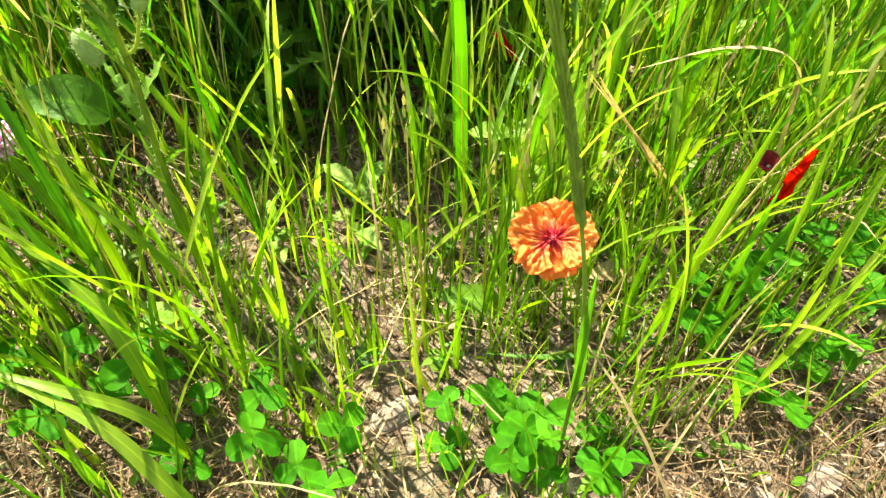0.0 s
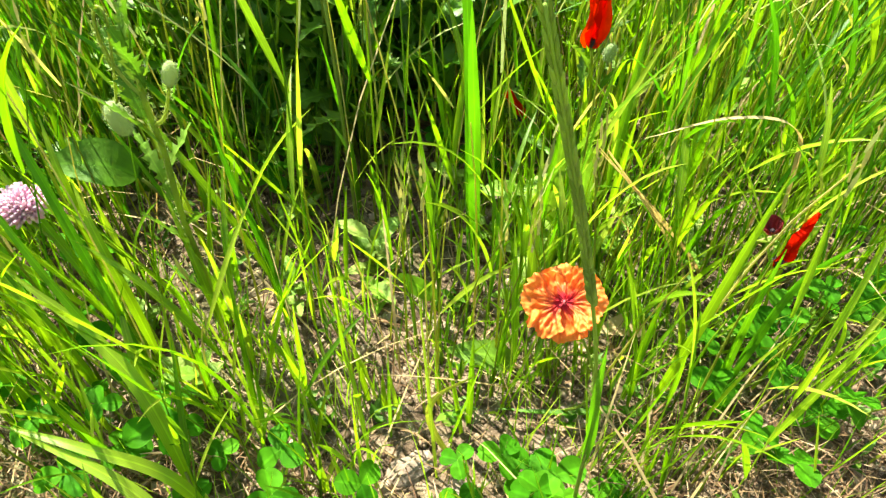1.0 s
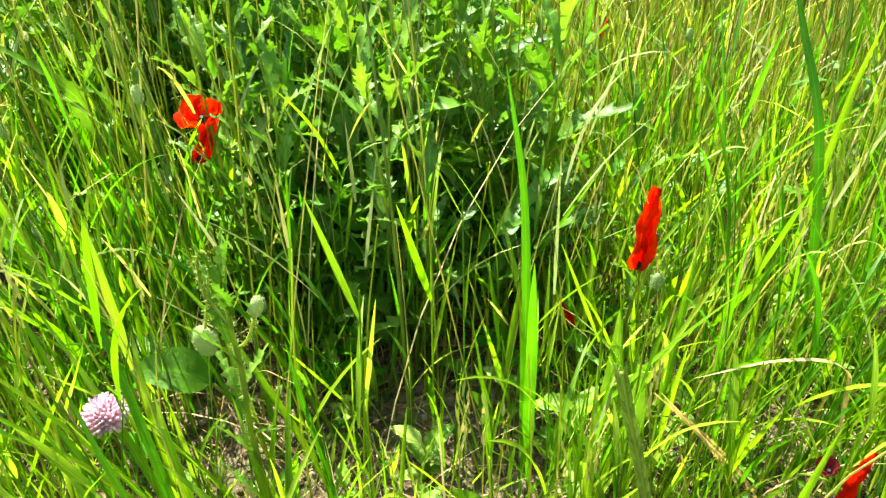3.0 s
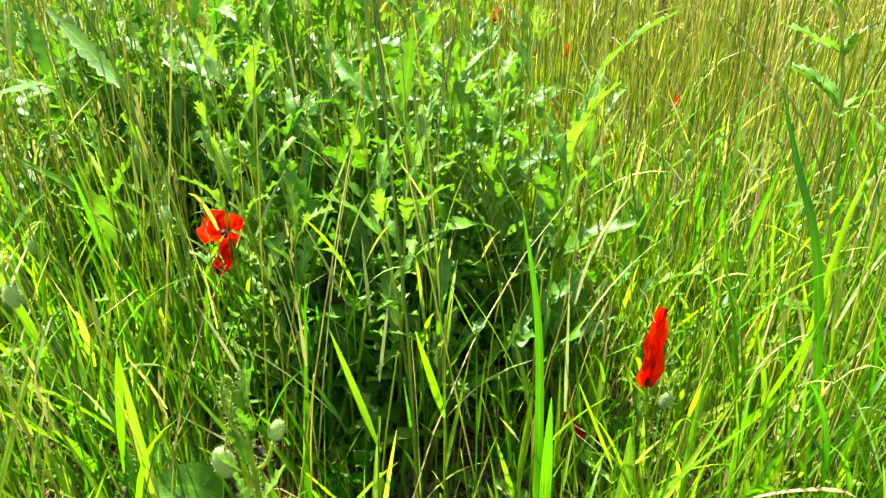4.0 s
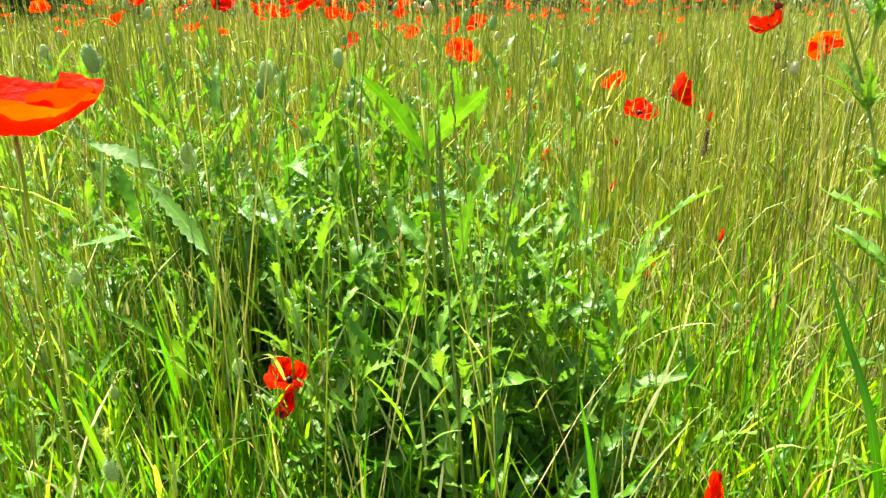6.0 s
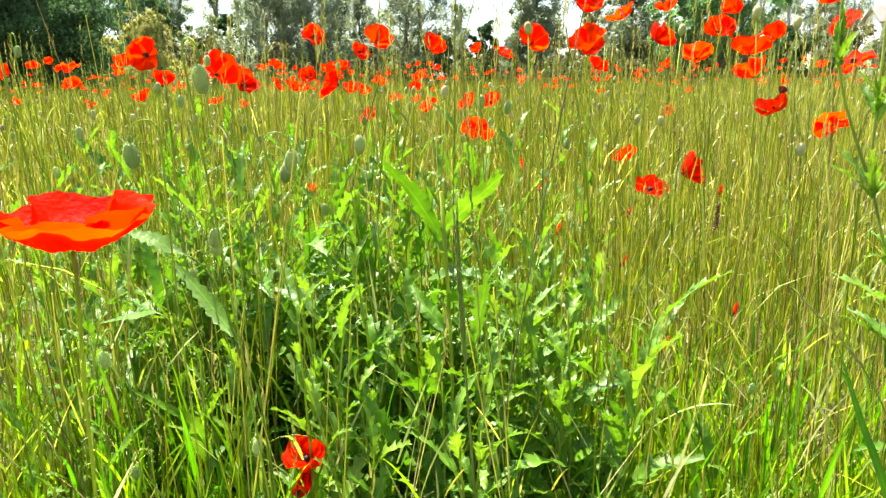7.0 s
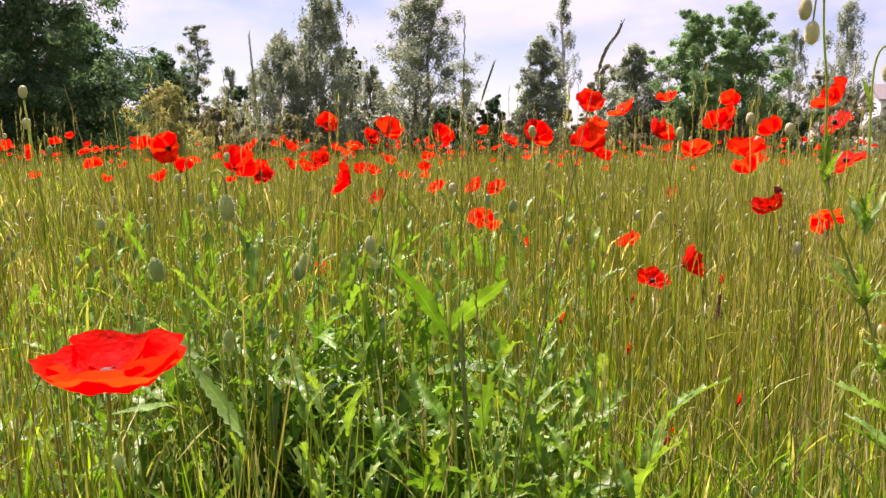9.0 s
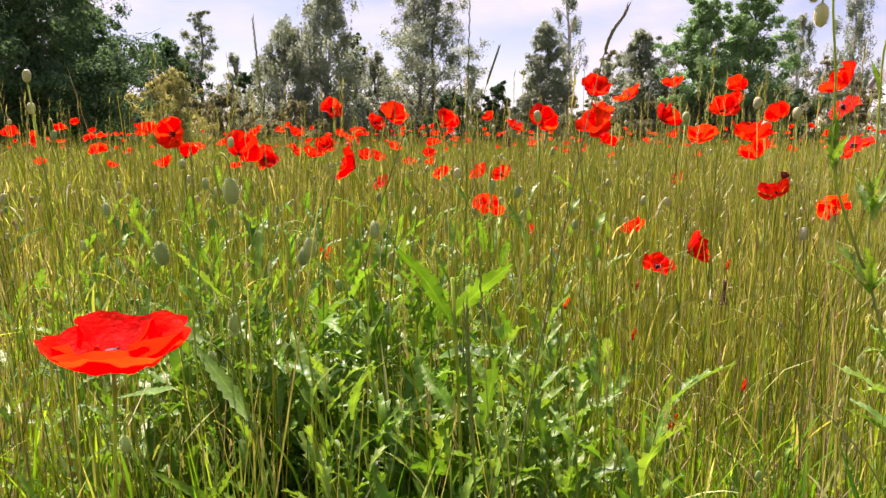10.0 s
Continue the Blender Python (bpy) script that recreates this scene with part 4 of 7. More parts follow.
# the faded orange flower low in the grass, its face turned to the sky and the path
bloom(0.082, 0.332, 0.185, 0.053, "faded", 38, 262, (0.093, 0.36), "faded orange poppy with crumpled petals, crimson at its foot", True, 4)
# the large flower beside the camera
bloom(-0.262, 0.297, 0.654, 0.076, "bowl", 2, 268, (-0.34, 0.43), "large red poppy, wide open, on a tall hairy stem", True)

# the flowers that stand near enough to be told apart
bloom(-0.798, 1.160, 0.772, 0.065, "open", 70, 280)
bloom(-1.522, 2.097, 0.778, 0.065, "cup", 12)
bloom(-0.997, 1.497, 0.717, 0.065, "cup", 16)
bloom(-0.651, 1.128, 0.738, 0.065, "cup", 23)
bloom(-0.716, 1.340, 0.720, 0.065, "open", 40)
bloom(-1.379, 1.664, 0.769, 0.065, "flat", 11)
bloom(-1.782, 1.900, 0.757, 0.065, "open", 40)
bloom(-2.399, 2.421, 0.769, 0.065, "cup", 31)
bloom(-1.688, 2.050, 0.715, 0.065, "open", 19)
bloom(-1.421, 2.033, 0.667, 0.065, "cup", 25)
bloom(-1.520, 2.842, 0.763, 0.065, "cup", 17)
bloom(-0.783, 1.906, 0.843, 0.065, "open", 60, 280)
bloom(-0.520, 1.617, 0.811, 0.065, "cup", 29)
bloom(-0.734, 2.140, 0.805, 0.065, "open", 12)
bloom(-0.429, 1.791, 0.796, 0.065, "cup", 29)
bloom(-0.406, 1.055, 0.720, 0.065, "open", 40, 200)
bloom(-0.746, 2.244, 0.614, 0.065, "flat", 27)
bloom(-0.905, 2.543, 0.683, 0.065, "cup", 30)
bloom(-0.907, 2.157, 0.731, 0.065, "cup", 28)
bloom(-1.263, 2.663, 0.707, 0.065, "open", 33)
bloom(-1.117, 2.497, 0.690, 0.065, "cup", 6)
bloom(-1.104, 2.929, 0.740, 0.065, "open", 26)
bloom(-0.995, 3.214, 0.704, 0.065, "cup", 18)
bloom(-0.580, 2.435, 0.631, 0.065, "open", 34)
bloom(-1.003, 3.511, 0.616, 0.065, "cup", 16)
bloom(-0.276, 1.805, 0.667, 0.065, "open", 24)
bloom(-0.395, 2.192, 0.643, 0.065, "cup", 26)
bloom(-0.248, 1.404, 0.629, 0.065, "flat", 27)
bloom(-0.148, 1.451, 0.792, 0.065, "cup", 32)
bloom(-0.287, 2.117, 0.791, 0.065, "open", 16)
bloom(-0.045, 1.432, 0.849, 0.065, "cup", 25)
bloom(0.035, 1.677, 0.854, 0.065, "open", 27)
bloom(-0.036, 1.840, 0.821, 0.065, "cup", 8)
bloom(-0.036, 1.376, 0.778, 0.065, "cup", 32)
bloom(-0.019, 1.964, 0.751, 0.065, "open", 14)
bloom(0.106, 1.686, 0.805, 0.065, "cup", 33)
bloom(0.192, 2.364, 0.923, 0.065, "cup", 14)
bloom(0.372, 2.282, 0.911, 0.065, "cup", 18)
bloom(0.261, 1.867, 0.825, 0.065, "cup", 24)
bloom(0.498, 3.084, 0.914, 0.065, "open", 31)
bloom(0.173, 1.517, 0.761, 0.065, "open", 27)
bloom(0.228, 1.307, 0.762, 0.065, "cup", 12)
bloom(0.287, 1.538, 0.725, 0.065, "cup", 5)
bloom(0.406, 1.897, 0.813, 0.065, "cup", 24)
bloom(0.386, 1.356, 0.856, 0.065, "cup", 35)
bloom(0.438, 1.534, 0.822, 0.065, "flat", 9)
bloom(0.268, 1.264, 0.671, 0.065, "open", 12)
bloom(0.399, 1.406, 0.640, 0.065, "flat", 9)
bloom(0.431, 1.430, 0.748, 0.065, "flat", 17)
bloom(0.312, 3.220, 0.572, 0.065, "cup", 19)
bloom(0.138, 1.337, 0.558, 0.065, "cup", 25)
bloom(0.086, 1.363, 0.518, 0.065, "open", 18)
bloom(0.074, 1.949, 0.510, 0.065, "cup", 24)
bloom(-0.311, 3.049, 0.349, 0.065, "cup", 18)
bloom(-1.045, 2.456, 0.315, 0.065, "open", 26)


def folded_bloom(x, y, z, size, lean, way, label, root, twist=0.0):
    """A poppy with its petals folded together like a closed fan."""
    COUNT[0] += 1
    base = Vector((root[0], root[1], float(ground_z(np.float64(root[0]), np.float64(root[1])))))
    ob = thing("poppy", base, label, "poppy", "poppies in the meadow")
    top = Vector((x, y, z)) - base
    g = Geo().tube(curve_points((0, 0, 0), top, (0.01, 0.015, 0), 8), 0.0012, 5)
    part("stem", g.mesh("stem", M_POPPY_STEM), ob)
    d = Vector((math.sin(radians(lean)) * math.cos(radians(way)), math.sin(radians(lean)) * math.sin(radians(way)), math.cos(radians(lean))))
    for i in range(3):
        m = d.to_track_quat("X", "Z").to_matrix().to_4x4() @ Matrix.Rotation(twist + i * 0.5, 4, "X") @ Matrix.Rotation(-0.04 + 0.04 * i, 4, "Z")
        part("petal", FOLDS[i], ob, Matrix.Translation(top + Vector((0.002 * i, 0.003 * i, 0))) @ m @ Matrix.Scale(size / R, 4))
    heart(ob, Matrix.Translation(top) @ on_axis(d) @ Matrix.Scale(0.8, 4))
    return ob


def folded_petal(seed):
    """A petal shut along its length into a narrow crumpled pleat, widest below its middle."""
    r = random.Random(seed)
    ph = [r.uniform(0, 6.28) for _ in range(4)]
    v, f = [], []
    nu, nv = 6, 14
    for j in range(nv + 1):
        t = j / nv
        w = R * 0.126 * (math.sin(math.pi * (0.05 + 0.945 * t) ** 0.62) ** 0.85) * (1 + 0.18 * math.sin(9 * t + ph[0]))
        for i in range(nu + 1):
            a = i / nu * 2 - 1
            v.append((R * t, w * a + R * 0.02 * math.sin(13 * t + ph[1]), R * 0.05 * math.sin(4 * a + 5 * t + ph[2]) + R * 0.02 * math.sin(17 * t + 7 * a + ph[3])))
    for j in range(nv):
        for i in range(nu):
            q = j * (nu + 1) + i
            f.append((q, q + 1, q + nu + 2, q + nu + 1))
    m = bpy.data.meshes.new("petal")
    m.from_pydata(v, [], f)
    for q in m.polygons:
        q.use_smooth = True
    m.materials.append(M_PETAL)
    return m


FOLDS = [folded_petal(90 + s) for s in range(3)]
folded_bloom(0.120, 0.622, 0.200, 0.088, 1, 20, "red poppy with its petals folded upright like a fan", (0.13, 0.66), 1.2)
folded_bloom(0.066, 0.650, 0.095, 0.036, 35, 160, "small red poppy half hidden low in the grass", (0.07, 0.68), 0.5)
folded_bloom(0.246, 0.405, 0.150, 0.045, 35, 40, "red poppy petals caught among grass blades", (0.25, 0.43), 0.9)
folded_bloom(-0.345, 0.690, 0.255, 0.066, 24, 60, "red poppy half hidden among lush leaves", (-0.33, 0.75), 0.4)
bloom(-0.332, 0.697, 0.300, 0.052, "open", 28, 265, (-0.33, 0.77), "crumpled red poppy half hidden among lush leaves")


# shed and withered flowers low among the stems
for x, y, z, k in ((0.068, 1.769, 0.388, 0.030), (0.048, 1.462, 0.345, 0.034), (0.268, 1.727, 0.452, 0.030), (-0.02, 1.62, 0.30, 0.032), (0.118, 1.30, 0.22, 0.034), (0.27, 1.46, 0.25, 0.030),
                   (-0.09, 1.40, 0.42, 0.028), (0.56, 1.55, 0.40, 0.030), (-0.16, 1.95, 0.42, 0.040), (0.08, 1.14, 0.30, 0.024)):
    folded_bloom(x, y, z, k, 30, 40, "small withered red poppy low among grass stems", (x + 0.02, y + 0.03), x * 9)
bloom(0.066, 1.760, 0.392, 0.030, "wilt", 10, 0, None, "dark red poppy flower shrivelled to a knot")
bloom(0.232, 0.405, 0.185, 0.030, "wilt", 25, 200, None, "dark purple poppy flower shrivelled to a knot")
bloom(0.272, 1.262, 0.700, 0.022, "wilt", 10, 0, None, "dark purple poppy flower shrivelled to a knot")


def far_poppies():
    """The rest of the flowers, out to the far edge of the field: six plants, copied."""
    kinds = []
    for i in range(7):
        kinds.append(bloom(0.65 * i - 1.8, -2.2 - 0.5 * (i * 3 % 4), 0.62 + 0.035 * i, 0.066, ("far_cup", "far_open")[i % 2], 15 + 5 * i, 40 * i, (0.65 * i - 1.8, -2.2 - 0.5 * (i * 3 % 4))))
    x, y = scatter(282, 2.6, 15.0, 0.68, power=0.8)
    x2, y2 = scatter(20, 1.2, 5.5, 2.2, centre=2.9)
    for i, (px, py) in enumerate(zip(np.concatenate([x, x2]), np.concatenate([y, y2]))):
        copy_thing(kinds[i % 7], pose(px, py, float(ground_z(px, py)), rng.normal(0, 2), rng.normal(0, 2), rng.uniform(0, 360)))


far_poppies()


# ---- buds ----
def nodding_bud(x, y, z, length, way, root, rise=0.03, pale=False, hairy=False, wide=0.55):
    """A drooping poppy bud at (x, y, z): its stalk climbs past it, turns over and hangs the bud from its end."""
    COUNT[0] += 1
    r = random.Random(COUNT[0])
    base = Vector((root[0], root[1], float(ground_z(np.float64(root[0]), np.float64(root[1])))))
    ob = thing("poppy_bud", base, "drooping hairy green poppy bud on a hooked stalk" if not pale else "pale nodding poppy bud on a thin hooked stalk", "poppy bud", "poppy buds in the meadow")
    c = Vector((x, y, z)) - base
    side = Vector((math.cos(radians(way)), math.sin(radians(way)), 0))
    neck = c + Vector((0, 0, length * 0.5))
    hook = length * wide
    crest = neck + side * hook + Vector((0, 0, rise))
    shoulder = neck + side * hook * 2 + Vector((0, 0, rise - hook * 0.4))
    pts = curve_points((0, 0, 0), shoulder, side * -0.01, 8)
    for i in range(1, 7):
        a = math.pi * i / 6
        pts.append(neck + side * hook * (1 + math.cos(a)) + Vector((0, 0, rise - hook * 0.4 + hook * math.sin(a))) + Vector((0, 0, -0.2 * hook * i / 6)))
    pts.append(neck)
    g = Geo().tube(pts, 0.00085, 5)
    if hairy:
        g.bristles(pts, 0.001, 170, 0.004, COUNT[0])
    part("stalk", g.mesh("stalk", M_POPPY_STEM), ob)
    axis = Vector((r.uniform(-0.2, 0.2), r.uniform(-0.2, 0.2), -1))
    b = Geo().oval(c, axis, length, length * 0.275, 8, 10, 0.03, 0.85)
    if hairy:
        b.fur(c, axis, length, length * 0.275, 260, 0.0022, COUNT[0])
    part("bud", b.mesh("bud", M_PALE_BUD if pale else M_BUD), ob)
    return ob


def upright_bud(x, y, z, length, root, hairy=False):
    """A pale bud or seed head that stands straight on its stalk."""
    COUNT[0] += 1
    base = Vector((root[0], root[1], float(ground_z(np.float64(root[0]), np.float64(root[1])))))
    ob = thing("poppy_bud", base, "pale green poppy seed head upright on a thin stalk", "poppy bud", "poppy buds in the meadow")
    c = Vector((x, y, z)) - base
    part("stalk", Geo().tube(curve_points((0, 0, 0), c, (0.01, 0, 0), 7), 0.0010, 4).mesh("stalk", M_POPPY_STEM), ob)
    part("bud", Geo().oval(c + Vector((0, 0, length * 0.45)), (0.08, 0.05, 1), length, length * 0.33, 7, 9, 0.03, 0.8).mesh("bud", M_PALE_BUD), ob)
    return ob


pr2 = random.Random(21)
for x, y, z, size, way in ((-0.290, 0.470, 0.730, 0.0205, 150), (-0.391, 0.525, 0.670, 0.022, 20), (-0.348, 0.738, 0.642, 0.026, 200), (-0.307, 0.853, 0.650, 0.024, 180),
                           (-0.797, 0.867, 0.770, 0.017, 150), (-0.579, 0.902, 0.702, 0.018, 90), (-0.405, 0.663, 0.570, 0.022, 170), (-0.394, 0.823, 0.617, 0.026, 160),
                           (-0.444, 0.731, 0.544, 0.024, 30), (-0.439, 0.670, 0.525, 0.018, 60), (-0.455, 0.541, 0.481, 0.017, 100), (-0.352, 0.620, 0.359, 0.018, 90),
                           (-0.315, 0.376, 0.416, 0.016, 120), (0.180, 0.867, 0.356, 0.016, 60), (0.127, 0.568, 0.226, 0.018, 60), (-0.491, 0.607, 0.321, 0.016, 40)):
    nodding_bud(x, y, z, size, way, (x + 0.03, y + 0.05), 0.012, False, y < 0.75)
for i in range(16):
    bx, by = pr2.uniform(-0.85, 0.0), pr2.uniform(0.95, 1.5)
    nodding_bud(bx, by, pr2.uniform(0.52, 0.70), pr2.uniform(0.016, 0.022), pr2.uniform(0, 360), (bx + 0.03, by + 0.03), 0.014)
for i in range(24):
    bx, by = pr2.uniform(-1.7, -0.5), pr2.uniform(1.25, 2.5)
    nodding_bud(bx, by, pr2.uniform(0.52, 0.72), pr2.uniform(0.016, 0.022), pr2.uniform(0, 360), (bx + 0.03, by + 0.03), 0.016, i % 2 == 0)
for x, y, z, size in ((0.213, 1.200, 0.812, 0.020), (0.274, 1.211, 0.796, 0.020), (-0.672, 0.695, 0.832, 0.015), (0.298, 1.208, 0.605, 0.022), (0.412, 1.158, 0.490, 0.018)):
    upright_bud(x, y, z, size, (x + 0.03, y + 0.04))


def far_buds():
    kinds = []
    for i in range(4):
        kinds.append(upright_bud(0.8 * i - 1.5, -1.7 - 0.4 * (i % 3), 0.54 + 0.085 * i, 0.019, (0.8 * i - 1.5, -1.72 - 0.4 * (i % 3))))
        kinds.append(nodding_bud(0.7 * i - 1.2, -1.5 - 0.5 * (i % 2), 0.50 + 0.08 * i, 0.019, 90 * i, (0.7 * i - 1.2, -1.52 - 0.5 * (i % 2)), 0.012, i % 2 == 0))
    x, y = scatter(255, 1.15, 4.2, 0.68)
    for i, (px, py) in enumerate(zip(x, y)):
        copy_thing(kinds[i % 8], pose(px, py, float(ground_z(px, py)), rng.normal(0, 3), rng.normal(0, 3), rng.uniform(0, 360)))


far_buds()


# ---- leafy poppy plants ----
def lobed_leaf(name, length, width, lobes, droop, seed, deep=0.7, mat=None, sides=(1, 0, -1)):
    """A toothed leaf that runs along +x: pointed lobes that sweep forward, creased along its middle, waved at the edge and curving down."""
    r = random.Random(seed)
    n = lobes * 4
    v, f = [], []
    size = [(r.uniform(0.78, 1.2), r.uniform(0.78, 1.2)) for _ in range(lobes + 1)]
    for i in range(n + 1):
        s = i / n
        x = length * (s - 0.18 * droop * s * s)
        z = length * (0.30 * droop * s - 0.55 * droop * s * s)
        bend = length * 0.05 * math.sin(2.3 * s + seed)
        full = width * (math.sin(math.pi * min(1.0, 0.10 + 0.90 * s) ** 0.9) * 0.5 + 0.045)
        step = i % 4
        tooth = (deep, 0.55 + 0.45 * deep, 1.08, 0.5 + 0.45 * deep)[step]
        push = length / n * (0.0, 0.5, 1.7, 0.4)[step]
        if i == n:
            full, tooth, push = 0.0006, 1.0, 0.0
        for side in sides:
            k = full * tooth * side * (size[i // 4][0 if side > 0 else 1] if step == 2 else 1.0)
            wave = 0.34 * abs(k) + full * 0.22 * abs(side) * math.sin(s * 13 + seed + (2 if side > 0 else 0)) + (full * 0.10 if abs(side) == 0.5 else 0.0)
            v.append((x + push * abs(side) ** 1.5, k + bend, z + wave))
    c = len(sides)
    for i in range(n):
        f += [(i * c + j, i * c + j + 1, i * c + j + c + 1, i * c + j + c) for j in range(c - 1)]
    m = bpy.data.meshes.new(name)
    m.from_pydata(v, [], f)
    for p in m.polygons:
        p.use_smooth = True
    m.materials.append(mat or M_POPPY_LEAF)
    row_uv(m, c)
    return m


LEAVES = [lobed_leaf("leaf", 0.11, 0.026, 6, 0.7, 1, 0.55), lobed_leaf("leaf", 0.13, 0.024, 7, 0.9, 2, 0.62), lobed_leaf("leaf", 0.09, 0.026, 5, 0.4, 3, 0.50),
          lobed_leaf("leaf", 0.14, 0.022, 8, 0.5, 4, 0.70), lobed_leaf("leaf", 0.075, 0.018, 5, 1.0, 5, 0.60), lobed_leaf("leaf", 0.12, 0.029, 6, 0.2, 6, 0.48),
          lobed_leaf("leaf", 0.065, 0.014, 4, 0.3, 7, 0.60), lobed_leaf("leaf", 0.10, 0.018, 6, 0.6, 8, 0.66)]


def leafy_plant(x, y, height, leaves, seed, lean=(0, 0), scale=1.0, hairy=False):
    """A poppy plant before flowering: a bristly stalk set with toothed leaves."""
    r = random.Random(seed)
    ob = thing("poppy_plant", (x, y, float(ground_z(np.float64(x), np.float64(y)))), "lush green poppy plant with toothed glossy leaves", "plant", "leafy plants in the meadow")
    top = Vector((lean[0], lean[1], height))
    pts = curve_points((0, 0, 0), top, (r.uniform(-0.02, 0.02), r.uniform(-0.02, 0.02), 0), 8)
    g = Geo().tube(pts, [0.0026 - 0.0016 * i / 8 for i in range(9)], 6)
    if hairy:
        g.bristles(pts, 0.002, 420, 0.005, seed)
    part("stalk", g.mesh("stalk", M_POPPY_STEM), ob)
    turn = r.uniform(0, 6.28)
    for i in range(leaves):
        s = (i + 0.6) / leaves
        p = pts[0].lerp(pts[-1], s)
        j = min(int(s * 8), 7)
        p = pts[j].lerp(pts[j + 1], s * 8 - j)
        turn += 2.4 + r.uniform(-0.4, 0.4)
        up = 0.35 + 0.75 * s + r.uniform(-0.25, 0.3)
        k = scale * (1.15 - 0.5 * s) * r.uniform(0.75, 1.2)
        m = Matrix.Translation(p) @ Matrix.Rotation(turn, 4, "Z") @ Matrix.Rotation(-up, 4, "Y") @ Matrix.Rotation(r.uniform(-0.4, 0.4), 4, "X") @ Matrix.Scale(k, 4)
        part("leaf", r.choice(LEAVES), ob, m)
    return ob


def undergrowth():
    """The mass of leaves between the stalks of the clump, too crowded to tell plant from plant."""
    r = random.Random(61)
    v, f = [], []
    for k in range(1780):
        x, y = (r.gauss(-0.40, 0.24), r.gauss(1.02, 0.17)) if k < 960 else (r.gauss(-0.17, 0.11), r.gauss(0.80, 0.08)) if k < 1500 else (r.uniform(-1.35, -0.25), r.uniform(1.15, 1.9))
        if y < 0.66 or (x < -0.36 and y < 0.90):
            continue
        d = math.hypot((x + 0.40) / 0.55, (y - 1.02) / 0.4)
        z = (r.uniform(0.05, 0.50) if k < 960 else r.uniform(0.02, 0.34)) * (1.05 - 0.4 * min(d, 1.4))
        if k >= 1500:
            z = r.uniform(0.28, 0.55)
        src = r.choice(LEAVES)
        m = Matrix.Translation((x, y, z)) @ Matrix.Rotation(r.uniform(0, 6.28), 4, "Z") @ Matrix.Rotation(-r.uniform(0.2 if k < 1500 else 0.7, 1.3), 4, "Y") @ Matrix.Rotation(r.uniform(-0.5, 0.5), 4, "X") @ Matrix.Scale(r.uniform(0.6, 1.0), 4)
        b = len(v)
        v += [tuple(m @ p.co) for p in src.vertices]
        f += [tuple(b + i for i in p.vertices) for p in src.polygons]
    m = bpy.data.meshes.new("undergrowth")
    m.from_pydata(v, [], f)
    for p in m.polygons:
        p.use_smooth = True
    m.materials.append(M_UNDER)
    tagged(new("undergrowth", m), "crowded toothed leaves inside a clump of poppy plants", "leaves", kind="stuff")


M_UNDER = leafy("undergrowth_leaf", [(0.065, 0.18, 0.014), (0.095, 0.24, 0.018), (0.145, 0.30, 0.026)], (1.15, 1.2, 0.45), 0.39, 0.42, spec=0.35, grain=260, bump=0.35, patch=30)
undergrowth()

pr = random.Random(11)
for i in range(40):
    a, d = pr.uniform(0, 6.28), math.sqrt(pr.random())
    px, py = -0.40 + 0.42 * d * math.cos(a), 1.04 + 0.32 * d * math.sin(a)
    if px < -0.32 and py < 0.95:
        py += 0.2
    leafy_plant(px, py, pr.uniform(0.34, 0.57), pr.randint(17, 23), 200 + i, (pr.uniform(-0.06, 0.06), pr.uniform(-0.08, 0.03)), pr.uniform(0.95, 1.25))
for i in range(15):
    px, py = pr.uniform(-0.33, 0.02), pr.uniform(0.79, 0.96)
    leafy_plant(px, py, pr.uniform(0.34, 0.50), pr.randint(12, 17), 260 + i, (pr.uniform(-0.04, 0.04), pr.uniform(-0.05, 0.02)), pr.uniform(0.8, 1.15))
for i in range(9):
    px, py = -0.31 + 0.026 * i + pr.uniform(-0.012, 0.012), pr.uniform(0.65, 0.79)
    leafy_plant(px, py, pr.uniform(0.36, 0.48) - 0.012 * i, pr.randint(11, 14), 280 + i, (pr.uniform(-0.04, 0.03), pr.uniform(-0.05, 0.02)), pr.uniform(0.75, 1.0))
for i in range(22):
    px, py = pr.uniform(-1.15, -0.52), pr.uniform(0.90, 1.45)
    leafy_plant(px, py, pr.uniform(0.34, 0.52), pr.randint(12, 17), 400 + i, (pr.uniform(-0.06, 0.06), pr.uniform(-0.06, 0.03)), pr.uniform(0.9, 1.25))
for i in range(9):
    px, py = pr.uniform(-0.78, -0.42), pr.uniform(0.62, 0.88)
    leafy_plant(px, py, pr.uniform(0.26, 0.42), pr.randint(9, 13), 440 + i, (pr.uniform(-0.05, 0.05), pr.uniform(-0.05, 0.03)), pr.uniform(0.7, 1.0), i % 3 == 0)
for px, py, h, n, lx, ly in ((-0.17, 0.93, 0.56, 13, 0.0, -0.03), (-0.30, 0.92, 0.57, 12, -0.01, 0.0), (-0.10, 1.00, 0.46, 11, 0.01, 0.0),                              (0.50, 1.12, 0.72, 20, 0.02, 0.0), (0.16, 0.88, 0.34, 8, 0.0, 0.0), (0.24, 1.0, 0.34, 8, 0.0, 0.0), (0.14, 0.66, 0.20, 7, 0.0, 0.0),
                             (-0.62, 0.72, 0.42, 10, 0.0, 0.0), (-0.52, 0.55, 0.34, 9, -0.02, 0.0), (0.52, 0.75, 0.46, 9, 0.02, 0.0), (0.62, 0.62, 0.40, 9, 0.0, 0.0)):
    leafy_plant(px, py, h, n, int(1000 + px * 100 + py * 10), (lx, ly), 0.6, py < 0.8)


